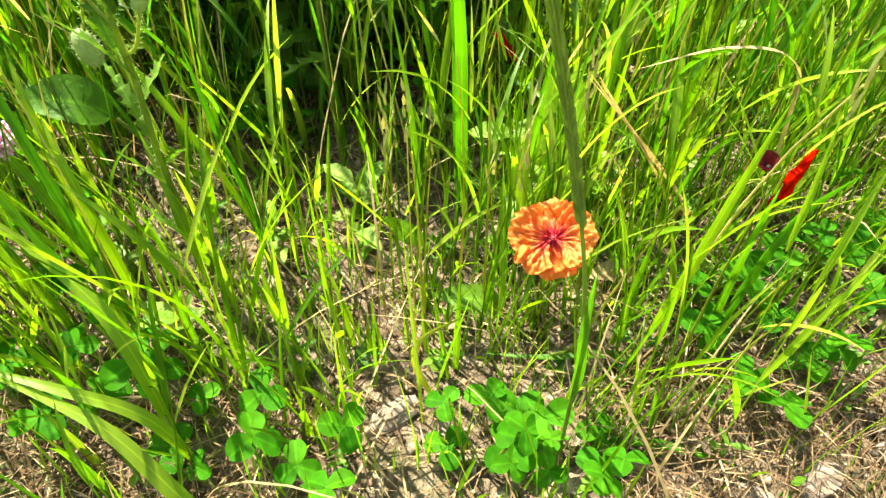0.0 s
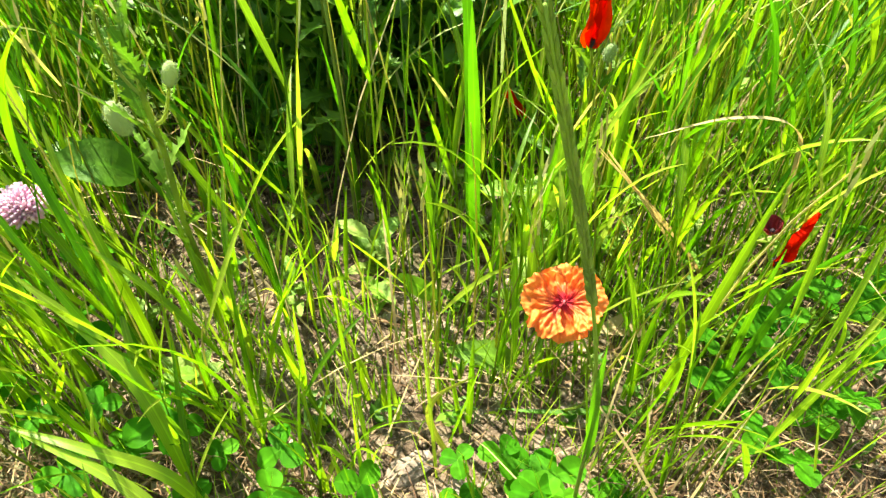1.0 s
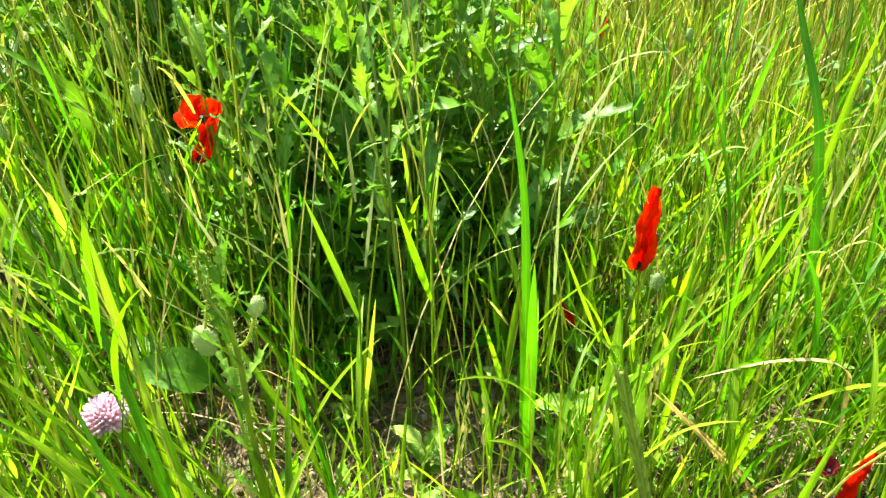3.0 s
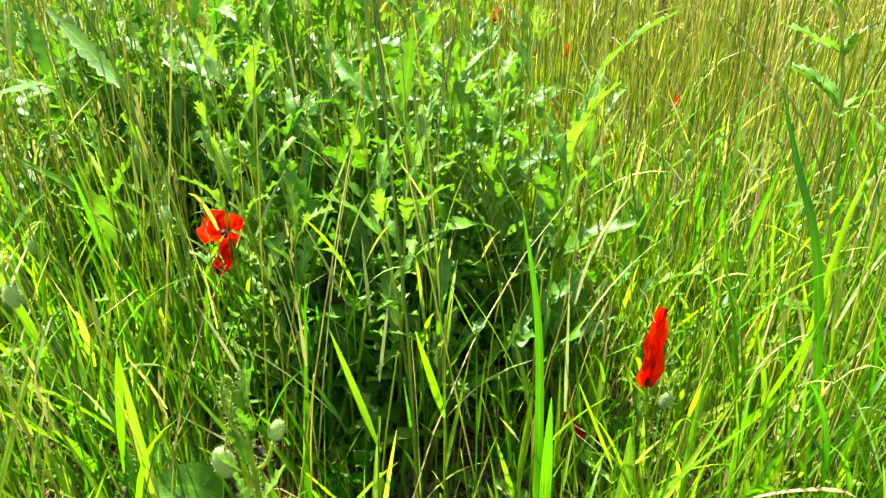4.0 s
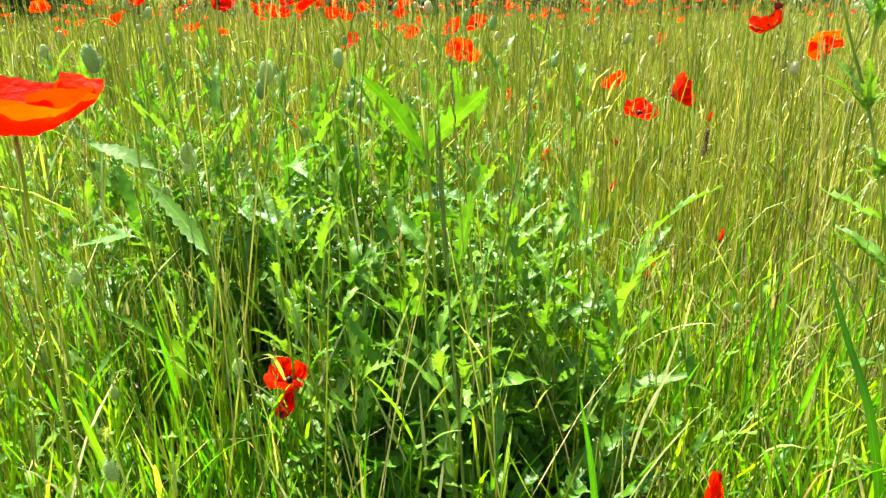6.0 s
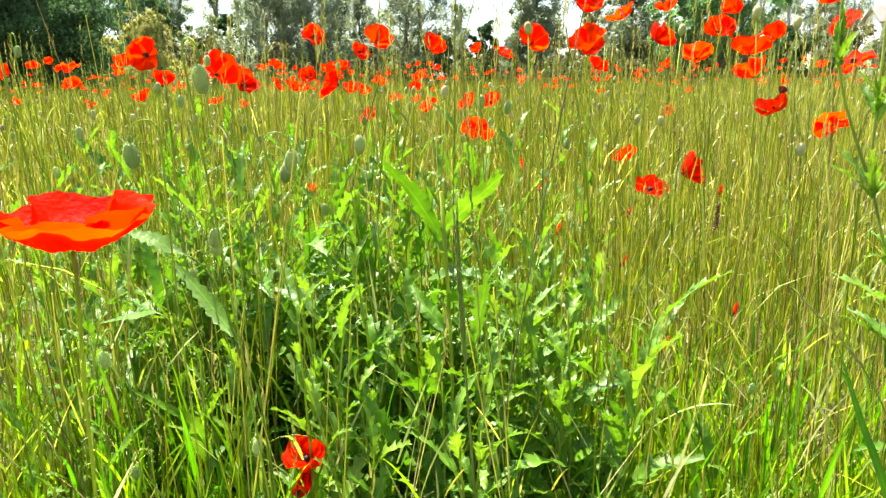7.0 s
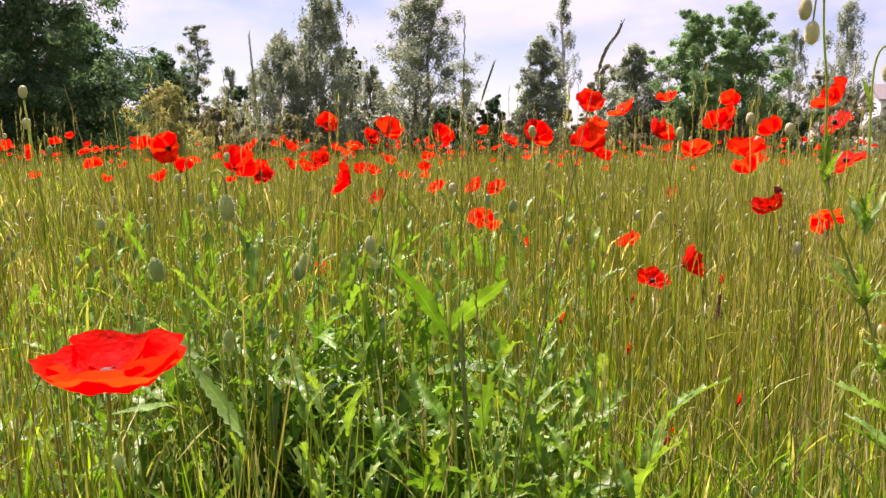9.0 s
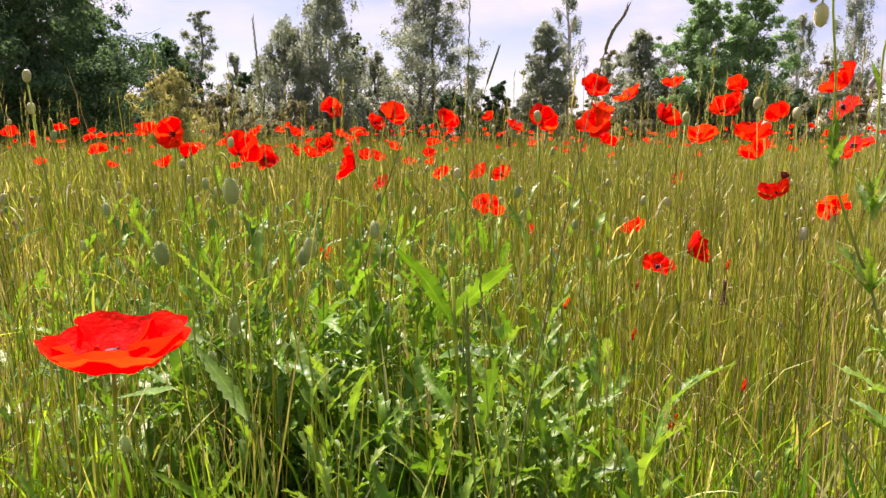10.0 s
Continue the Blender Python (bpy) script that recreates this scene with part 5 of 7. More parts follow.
M_DEEP = leafy("deep_green_leaf", [(0.07, 0.18, 0.010), (0.09, 0.22, 0.014), (0.12, 0.25, 0.02)], (1.2, 1.25, 0.45), 0.38, 0.5, per="object", spec=0.2, grain=260, bump=0.35, patch=30)


def broad_plant():
    """A leafy poppy plant with two large upright leaves at its top."""
    ob = thing("poppy_plant", (-0.19, 0.815, 0.0), "poppy plant with large upright toothed leaves", "plant", "leafy plants in the meadow")
    part("stalk", Geo().tube(curve_points((0, 0, 0), (-0.005, -0.005, 0.60), (0.01, 0, 0), 8), 0.0024, 6).mesh("stalk", M_POPPY_STEM), ob)
    big = lobed_leaf("leaf", 0.125, 0.026, 9, 0.35, 31, 0.80, M_DEEP, (1, 0.5, 0, -0.5, -1))
    for x, z, turn, up, k in ((-0.004, 0.54, 3.3, 0.95, 1.0), (-0.002, 0.55, -0.4, 0.85, 0.95), (0, 0.42, 2.4, 0.6, 0.8), (0, 0.46, -1.0, 0.5, 0.8), (0, 0.34, 4.2, 0.5, 0.9), (0, 0.30, 0.6, 0.4, 0.9), (0, 0.22, 5.3, 0.3, 1.0), (0, 0.16, 2.9, 0.2, 1.0)):
        part("leaf", big, ob, Matrix.Translation((x, 0, z)) @ Matrix.Rotation(turn, 4, "Z") @ Matrix.Rotation(-up, 4, "Y") @ Matrix.Rotation(1.0 if turn > 3 else -0.8, 4, "X") @ Matrix.Scale(k, 4))


broad_plant()

for i in range(32):
    px, py = pr.uniform(-1.15, 0.0), pr.uniform(1.15, 1.9)
    leafy_plant(px, py, pr.uniform(0.46, 0.65), pr.randint(9, 13), 290 + i, (pr.uniform(-0.05, 0.05), pr.uniform(-0.05, 0.05)), pr.uniform(0.9, 1.2))




# ---- low broad-leaved weeds ----
M_PALE_LEAF = leafy("pale_leaf", [(0.13, 0.27, 0.02), (0.19, 0.33, 0.035), (0.29, 0.40, 0.08)], (1.2, 1.2, 0.5), 0.4, 0.5, per="object", spec=0.35, grain=300, bump=0.6, patch=40)


def oval_leaf(length, width, seed):
    """A broad leaf along +x with a shallow toothed edge, puckered between its veins."""
    v, f = [], []
    n = 14
    for i in range(n + 1):
        t = i / n
        w = width * (math.sin(math.pi * (0.03 + 0.95 * t) ** 0.85) ** 0.8 + 0.03) / 2 * (1.07 if i % 2 else 0.95)
        for side in (1, 0.55, 0, -0.55, -1):
            v.append((length * t, w * side, length * (0.16 * t - 0.30 * t * t) + 0.35 * w * abs(side) + 0.05 * width * math.sin(t * 15 + seed + 3 * side)))
    for i in range(n):
        f += [(i * 5 + j, i * 5 + j + 1, i * 5 + j + 6, i * 5 + j + 5) for j in range(4)]
    m = bpy.data.meshes.new("leaf")
    m.from_pydata(v, [], f)
    for q in m.polygons:
        q.use_smooth = True
    m.materials.append(M_PALE_LEAF)
    row_uv(m, 5)
    return m


OVALS = [oval_leaf(0.036, 0.020, 1), oval_leaf(0.048, 0.024, 2), oval_leaf(0.026, 0.018, 3)]


def pale_weed(x, y, height, leaves, seed):
    """A low weed with pale oval leaves on a short stalk."""
    r = random.Random(seed)
    ob = thing("weed", (x, y, float(ground_z(np.float64(x), np.float64(y)))), "low pale green weed with broad oval leaves", "weed", "weeds among the grass")
    line = curve_points((0, 0, 0), (r.uniform(-0.02, 0.02), r.uniform(-0.02, 0.02), height), (0.006, 0, 0), 6)
    part("stalk", Geo().tube(line, 0.0012, 5).mesh("stalk", M_POPPY_STEM), ob)
    turn = r.uniform(0, 6.28)
    for i in range(leaves):
        turn += 2.4
        part("leaf", r.choice(OVALS), ob, Matrix.Translation(line[min(6, 1 + i * 6 // leaves)]) @ Matrix.Rotation(turn, 4, "Z") @ Matrix.Rotation(-r.uniform(0.1, 0.8), 4, "Y") @ Matrix.Rotation(r.uniform(-0.4, 0.4), 4, "X") @ Matrix.Scale(r.uniform(0.45, 0.85), 4))


wr = random.Random(31)
for i in range(24):
    pale_weed(wr.uniform(0.05, 0.34), wr.uniform(0.42, 0.92), wr.uniform(0.02, 0.11), wr.randint(4, 8), 900 + i)
for i in range(10):
    pale_weed(wr.uniform(-0.36, 0.05), wr.uniform(0.36, 0.62), wr.uniform(0.02, 0.07), wr.randint(4, 7), 940 + i)


# ---- clover ----
def leaflet_mesh(size):
    """A smooth rounded leaflet along +x, folded a little along its middle, its tip drooping."""
    v, f = [], []
    n = 10
    for i in range(n + 1):
        t = i / n
        w = size * 0.98 * (math.sin(math.pi * (0.012 + 0.976 * t) ** 1.25) ** 0.52) / 2
        for side in (1, 0.6, 0, -0.6, -1):
            v.append((size * t * 1.08 - (0.07 * size * (1 - abs(side)) if i >= n - 1 else 0), w * side, size * (0.10 * t - 0.26 * t * t) + 0.30 * w * abs(side) ** 1.4 + 0.02 * size * math.sin(9 * t + 2 * side)))
    for i in range(n):
        f += [(i * 5 + j, i * 5 + j + 1, i * 5 + j + 6, i * 5 + j + 5) for j in range(4)]
    m = bpy.data.meshes.new("leaflet")
    m.from_pydata(v, [], f)
    for p in m.polygons:
        p.use_smooth = True
    m.materials.append(M_CLOVER)
    row_uv(m, 5)
    return m


LEAFLET = leaflet_mesh(0.0185)


def clover_plant(x, y, seed, heads):
    """A clover: several stalks, each with a leaf of three leaflets."""
    r = random.Random(seed)
    ob = thing("clover_plant", (x, y, float(ground_z(np.float64(x), np.float64(y)))), "bright green clover with leaves of three leaflets", "clover", "clovers in the grass")
    for _ in range(heads):
        a, d, h = r.uniform(0, 6.28), r.uniform(0.012, 0.05), r.uniform(0.035, 0.085)
        tip = Vector((d * math.cos(a), d * math.sin(a), h))
        part("stalk", Geo().tube(curve_points((0, 0, 0), tip, (0, 0, 0.008), 5), 0.0007, 4).mesh("stalk", M_POPPY_STEM), ob)
        t, k = r.uniform(0, 6.28), r.uniform(0.6, 1.1)
        tilt = Matrix.Rotation(r.uniform(-0.55, 0.55), 4, "X") @ Matrix.Rotation(r.uniform(-0.55, 0.55), 4, "Y")
        for i in range(3):
            part("leaflet", LEAFLET, ob, Matrix.Translation(tip) @ tilt @ Matrix.Rotation(t + i * 2.094, 4, "Z") @ Matrix.Scale(k, 4))
    return ob


for i, (x, y, n) in enumerate(((-0.213, 0.298, 5), (0.053, 0.255, 6), (-0.17, 0.60, 5), (0.232, 0.37, 3), (0.30, 0.42, 3), (-0.30, 0.33, 5), (-0.13, 0.27, 4), (0.33, 0.36, 3), (-0.34, 0.42, 4), (0.14, 0.72, 4),
                               (-0.06, 0.24, 3), (0.26, 0.32, 2), (0.36, 0.50, 4), (0.05, 0.78, 4), (-0.10, 0.72, 5), (-0.26, 0.70, 5), (0.0, 0.66, 4), (-0.42, 0.55, 4), (0.13, 0.25, 3), (0.20, 0.80, 4))):
    clover_plant(x, y, 300 + i, n)


def clover_leaf(x, y, z, k, seed):
    """A single large clover leaf held level on its stalk."""
    r = random.Random(seed)
    gx, gy = x + r.uniform(-0.02, 0.02), y + r.uniform(0.0, 0.03)
    base = Vector((gx, gy, float(ground_z(np.float64(gx), np.float64(gy)))))
    ob = thing("clover_plant", base, "large green clover leaf of three rounded leaflets", "clover", "clovers in the grass")
    tip = Vector((x, y, z)) - base
    part("stalk", Geo().tube(curve_points((0, 0, 0), tip, (0, 0, 0.006), 5), 0.0008, 5).mesh("stalk", M_POPPY_STEM), ob)
    tilt = Matrix.Rotation(r.uniform(0.0, 0.5), 4, "X") @ Matrix.Rotation(r.uniform(-0.3, 0.3), 4, "Y")
    t = r.uniform(0, 6.28)
    for i in range(3):
        part("leaflet", LEAFLET, ob, Matrix.Translation(tip) @ tilt @ Matrix.Rotation(t + i * 2.094, 4, "Z") @ Matrix.Scale(k, 4))


for i, spot in enumerate(((-0.197, 0.283, 0.085, 1.20), (-0.259, 0.251, 0.060, 1.10), (0.052, 0.293, 0.050, 0.95), (0.073, 0.288, 0.045, 0.90), (0.091, 0.280, 0.050, 1.15), (0.068, 0.263, 0.035, 1.10), (0.135, 0.281, 0.030, 0.90), (0.259, 0.406, 0.070, 1.20), (0.370, 0.456, 0.060, 1.20), (0.302, 0.348, 0.040, 1.00), (-0.193, 0.592, 0.050, 1.10), (-0.176, 0.249, 0.030, 1.00), (-0.300, 0.293, 0.060, 1.20), (0.231, 0.372, 0.035, 1.00), (0.023, 0.263, 0.030, 0.90), (0.372, 0.412, 0.050, 1.00))):
    clover_leaf(*spot, 700 + i)


def clover_flower(x, y, z, size, root):
    base = Vector((root[0], root[1], 0.0))
    ob = thing("clover_flower", base, "pink clover flower head on a green stalk", "flower")
    c = Vector((x, y, z)) - base
    part("stalk", Geo().tube(curve_points((0, 0, 0), c - Vector((0, 0, size * 0.4)), (0.01, 0, 0), 6), 0.0012, 5).mesh("stalk", M_POPPY_STEM), ob)
    r = random.Random(5)
    g = Geo()
    for i in range(150):
        k = 1 - 1.55 * (i + 0.5) / 150
        a = i * 2.39996
        d = Vector((math.sqrt(1 - k * k) * math.cos(a), math.sqrt(1 - k * k) * math.sin(a), k + 0.25)).normalized()
        L = size * 0.5 * r.uniform(0.88, 1.1)
        g.tube([c + d * L * 0.35, c + d * L * 0.8 + Vector((0, 0, 0.001)), c + d * L + Vector((0, 0, 0.002))], [0.0011, 0.0021, 0.0011], 4)
    part("flower_head", g.mesh("flower_head", M_PINK), ob)


clover_flower(-0.322, 0.411, 0.164, 0.036, (-0.31, 0.43))


def wilted_spike(x, y, z, root):
    """A dried purple flower spike."""
    base = Vector((root[0], root[1], 0.0))
    ob = thing("purple_spike", base, "withered dark purple flower spike on a thin stalk", "flower", "purple spikes")
    top = Vector((x, y, z)) - base
    part("stalk", Geo().tube(curve_points((0, 0, 0), top, (0.01, 0, 0), 6), 0.0010, 4).mesh("stalk", M_POPPY_STEM), ob)
    r = random.Random(int(x * 1000))
    g = Geo()
    for i in range(44):
        a, h = i * 2.4, i / 44
        d = Vector((math.cos(a), math.sin(a), 0.3))
        p = top + Vector((0, 0, -0.055 * h))
        g.oval(p + d * 0.003 * (0.5 + h), d, 0.009 * r.uniform(0.7, 1.2), 0.0022, 3, 5)
    tagged(part("florets", g.mesh("florets", M_PURPLE), ob), kind="stuff")


wilted_spike(0.244, 1.559, 0.462, (0.25, 1.58))
wilted_spike(-0.255, 1.75, 0.795, (-0.24, 1.78))


# ---- single blades and ears that stand out of the grass ----
def smooth_line(pts, n):
    """Points evenly along a smooth curve through those given."""
    p = [Vector(q) for q in pts]
    p = [p[0] * 2 - p[1]] + p + [p[-1] * 2 - p[-2]]
    out = []
    segs = len(p) - 3
    for k in range(n + 1):
        s = k / n * segs
        i = min(int(s), segs - 1)
        t = s - i
        a, b, c, d = p[i:i + 4]
        out.append(0.5 * ((2 * b) + (c - a) * t + (2 * a - 5 * b + 4 * c - d) * t * t + (3 * b - a - 3 * c + d) * t * t * t))
    return out


M_STALK = leafy("green_stalk", [(0.13, 0.20, 0.03), (0.20, 0.27, 0.04), (0.28, 0.31, 0.08)], (1.3, 1.2, 0.5), 0.3, 0.5, per="object", spec=0.3)


def blade(pts, width, label, mat, face=(0, -1, 0.4), grow=0.35, teeth=0.0, name="grass_plant", bare=0.0):
    """One grass leaf along the points given, from its foot to its tip, keeled along the middle, with its flat side to the direction face."""
    N = 44 if teeth else 22
    line = smooth_line(pts, N)
    root = line[0].copy()
    v, f = [], []
    for i, p in enumerate(line):
        t = i / N
        d = (line[min(i + 1, N)] - line[max(i - 1, 0)]).normalized()
        side = d.cross(Vector(face)).normalized()
        out = side.cross(d).normalized()
        w = width / 2 * min(1.0, 0.25 + t / grow) * (1 - t ** 3.2) + 0.0002
        if bare:
            u = max(0.0, (t - bare) / (1 - bare))
            w = 0.0011 if u <= 0 else 0.0011 + width / 2 * math.sin(math.pi * u ** 0.75) ** 0.8
        w *= 1 + teeth * (1 if i % 2 else -1)
        curl = 0.12 * math.sin(t * 9 + root.x * 40)
        v += [p - root - side * w + out * w * curl, p - root - out * w * 0.3, p - root + side * w - out * w * curl]
    for i in range(N):
        a = i * 3
        f += [(a, a + 1, a + 4, a + 3), (a + 1, a + 2, a + 5, a + 4)]
    m = bpy.data.meshes.new(name)
    m.from_pydata([tuple(p) for p in v], [], f)
    for p in m.polygons:
        p.use_smooth = True
    m.materials.append(mat)
    row_uv(m, 3)
    ob = thing(name, root, label, "grass" if name in ("grass_plant", "dry_grass_plant") else "leafy weed", "single plants in the grass")
    m.name = "blade" if "grass" in name else "leaf"
    part(m.name, m, ob)
    low = [p - root for p in line[:max(3, int(N * (bare or 0.22)))]]
    k = max(0.0006, width * (0.10 if "grass" in name else 0.05))
    part("sheath" if "grass" in name else "leafstalk", Geo().tube(low, [k * (1.3 - 0.5 * i / len(low)) for i in range(len(low))], 5).mesh("sheath", M_STRAW if mat == M_STRAW else M_STALK), ob)
    return ob


M_DRY_EAR = leafy("dry_ear", [(0.13, 0.14, 0.055), (0.18, 0.18, 0.075), (0.25, 0.23, 0.11)], (1.1, 1.05, 0.6), 0.2, 0.6, spec=0.2)
M_EAR = leafy("green_ear", [(0.14, 0.22, 0.03), (0.18, 0.28, 0.04), (0.24, 0.34, 0.06)], (1.4, 1.25, 0.5), 0.45, 0.5, spec=0.35)


def ear_stalk(pts, ear, label, thick=0.0011, husk=0.009, mat=None, stem=None, fat=0.08, gap=0.95):
    """A flowering grass stem with a slender ear. ear: the share of the stem's length, at the top, that the ear takes."""
    line = smooth_line(pts, 30)
    root = line[0].copy()
    ob = thing("grass_ear", root, label, "grass", "flowering grass stems")
    line = [p - root for p in line]
    part("stem", Geo().tube(line, [thick * (1.2 - 0.7 * i / 30) for i in range(31)], 6).mesh("stem", stem or M_STALK), ob)
    r = random.Random(int(abs(pts[-1][0]) * 997))
    g = Geo()
    reach = sum((line[i + 1] - line[i]).length for i in range(30)) * ear
    n = max(8, int(reach / (husk * gap)))
    for i in range(n):
        s = 1 - ear * (1 - i / n)
        k = min(int(s * 30), 29)
        p = line[k].lerp(line[k + 1], s * 30 - k)
        d = (line[k + 1] - line[k]).normalized()
        a = (i % 2) * math.pi + r.uniform(-0.3, 0.3)
        side = (Vector((math.cos(a), 0.4 * math.sin(a * 3), 0)) - d * 0).normalized()
        out = (d * 1.0 + side * 0.11).normalized()
        g.oval(p + out * husk * 0.5 + side * thick * 0.6, out, husk * r.uniform(0.9, 1.25), husk * fat * (1.15 - 0.5 * i / n), 4, 5)
    part("ear", g.mesh("ear", mat or M_HUSK), ob)
    return ob



def branching_poppy():
    """A bristly poppy plant that forks: one branch bears two drooping buds, the other a third, with upswept leaves at every node."""
    r = random.Random(19)
    base = Vector((0.335, 0.79, 0.0))
    ob = thing("poppy_plant", base, "tall forked poppy plant with pale drooping buds", "plant", "leafy plants in the meadow")
    rel = lambda *q: Vector(q) - base
    fork = rel(0.2655, 0.816, 0.607)
    main = smooth_line([rel(0.335, 0.79, 0.0), rel(0.33, 0.79, 0.25), rel(0.305, 0.795, 0.44), rel(0.285, 0.80, 0.525), fork], 20)
    one = smooth_line([fork, rel(0.238, 0.825, 0.68), rel(0.2215, 0.831, 0.741), rel(0.219, 0.84, 0.83), rel(0.213, 0.848, 0.90), rel(0.210, 0.848, 0.945), rel(0.2045, 0.847, 0.952), rel(0.201, 0.846, 0.908)], 28)
    two = smooth_line([fork, rel(0.260, 0.82, 0.645), rel(0.262, 0.83, 0.689), rel(0.268, 0.85, 0.765), rel(0.272, 0.868, 0.86), rel(0.282, 0.87, 0.885), rel(0.288, 0.87, 0.868)], 24)
    side = smooth_line([one[19], rel(0.206, 0.849, 0.955), rel(0.197, 0.849, 0.962), rel(0.193, 0.848, 0.934)], 10)
    for line, thick, hairs in ((main, 0.0023, 260), (one, 0.0015, 220), (two, 0.0015, 200), (side, 0.0008, 40)):
        g = Geo().tube(line, [thick * (1.1 - 0.5 * i / len(line)) for i in range(len(line))], 6)
        g.bristles(line, thick * 0.7, hairs, 0.0045, hairs)
        part("stalk", g.mesh("stalk", M_POPPY_STEM), ob)
    for c, size in ((rel(0.201, 0.846, 0.898), 0.0245), (rel(0.193, 0.848, 0.923), 0.0225), (rel(0.288, 0.87, 0.857), 0.022)):
        axis = Vector((r.uniform(-0.1, 0.1), r.uniform(-0.1, 0.1), -1))
        part("bud", Geo().oval(c, axis, size, size * 0.29, 10, 12, 0.03, 0.85).fur(c, axis, size, size * 0.29, 420, 0.0024, int(size * 1e5)).mesh("bud", M_PALE_BUD), ob, None, "pale hairy drooping bud")
    nodes = [(one[8], 4, 0.62, 1.25), (one[9], 2, 0.45, 1.3), (two[8], 6, 0.8, 1.2), (two[14], 2, 0.4, 1.3), (fork, 8, 0.75, 0.75), (main[16], 7, 0.85, 0.7), (main[13], 5, 0.95, 0.5), (main[10], 5, 1.0, 0.4), (main[7], 4, 1.0, 0.3), (main[4], 4, 1.0, 0.2)]
    for q, count, size, rise in nodes:
        turn = r.uniform(0, 6.28)
        for i in range(count):
            m = Matrix.Translation(q + Vector((0, 0, r.uniform(-0.008, 0.008)))) @ Matrix.Rotation(turn + i * 6.283 / count + r.uniform(-0.4, 0.4), 4, "Z") @ Matrix.Rotation(-rise + r.uniform(-0.35, 0.3), 4, "Y") @ Matrix.Rotation(r.uniform(-0.5, 0.5), 4, "X")
            part("leaf", r.choice(LEAVES[3:]), ob, m @ Matrix.Scale(size * 0.62 * r.uniform(0.7, 1.15), 4))


branching_poppy()


def bristly_poppy():
    """A young poppy low beside the path: a thick bristly stalk edged with narrow toothed leaves, one bud nodding from a hook and one upright."""
    r = random.Random(23)
    base = Vector((-0.204, 0.434, 0.0))
    ob = thing("poppy_plant", base, "young bristly poppy with a nodding and an upright bud", "plant", "leafy plants in the meadow")
    rel = lambda *q: Vector(q) - base
    main = smooth_line([rel(-0.204, 0.434, 0.0), rel(-0.209, 0.432, 0.07), rel(-0.211, 0.432, 0.144), rel(-0.207, 0.432, 0.209), rel(-0.208, 0.432, 0.250), rel(-0.205, 0.432, 0.285)], 24)
    hook = smooth_line([main[20], rel(-0.218, 0.433, 0.272), rel(-0.224, 0.434, 0.294), rel(-0.223, 0.434, 0.312), rel(-0.218, 0.434, 0.321), rel(-0.214, 0.433, 0.313), rel(-0.221, 0.433, 0.281), rel(-0.229, 0.433, 0.250)], 26)
    stub = smooth_line([main[17], rel(-0.198, 0.432, 0.240), rel(-0.190, 0.432, 0.258), rel(-0.187, 0.432, 0.268)], 10)
    for line, thick, hairs in ((main, 0.0026, 420), (hook, 0.0012, 260), (stub, 0.0014, 120)):
        g = Geo().tube(line, [thick * (1.15 - 0.4 * i / len(line)) for i in range(len(line))], 7)
        part("stalk", g.bristles(line, thick * 0.8, hairs, 0.0042, hairs).mesh("stalk", M_POPPY_STEM), ob)
    c, axis = rel(-0.232, 0.433, 0.237), Vector((0.2, 0, -1))
    part("bud", Geo().oval(c, axis, 0.0275, 0.0078, 11, 13, 0.03, 0.85).fur(c, axis, 0.0275, 0.0078, 480, 0.0026, 3).mesh("bud", M_BUD), ob, None, "yellow-green bristly nodding bud")
    c, axis = rel(-0.184, 0.432, 0.276), Vector((0.3, 0, 1))
    part("bud", Geo().oval(c, axis, 0.019, 0.0052, 9, 11, 0.03, 0.85).fur(c, axis, 0.019, 0.0052, 240, 0.002, 4).mesh("bud", M_BUD), ob, None, "small upright bud with a brownish foot")
    strap = [lobed_leaf("leaf", 0.085, 0.013, 9, 0.3, 51, 0.45), lobed_leaf("leaf", 0.070, 0.012, 8, 0.6, 52, 0.5), lobed_leaf("leaf", 0.060, 0.015, 6, 0.2, 53, 0.45)]
    for i, (k, turn, up, size) in enumerate(((2, 2.9, 0.9, 0.9), (4, 0.4, 0.7, 0.8), (7, 3.5, 1.1, 1.0), (9, 5.6, 0.8, 0.9), (11, 2.6, 1.15, 1.0), (13, 0.9, 0.9, 0.7), (15, 3.9, 1.1, 0.9), (18, 2.7, 1.25, 1.0), (20, 0.3, 1.2, 0.7), (21, 5.0, 1.1, 0.8), (22, 2.0, 1.35, 0.9), (23, 3.4, 1.3, 0.9), (24, 0.8, 1.4, 0.8))):
        part("leaf", strap[i % 3], ob, Matrix.Translation(main[k]) @ Matrix.Rotation(turn, 4, "Z") @ Matrix.Rotation(-up, 4, "Y") @ Matrix.Rotation(r.uniform(-0.6, 0.6), 4, "X") @ Matrix.Scale(size, 4))


bristly_poppy()

# the stem with a dark ear close in front of the orange flower
ear_stalk([(0.105, 0.262, 0.0), (0.100, 0.262, 0.12), (0.088, 0.252, 0.23), (0.064, 0.232, 0.34), (0.036, 0.211, 0.446)], 0.36, "green grass stem with a dark slender ear", 0.0013, 0.0095, M_EAR, M_EAR, 0.12, 0.34)
blade([(0.101, 0.262, 0.10), (0.099, 0.258, 0.15), (0.093, 0.252, 0.20), (0.090, 0.250, 0.25)], 0.0065, "green sheath leaf clasping a grass stem", M_BLADE)
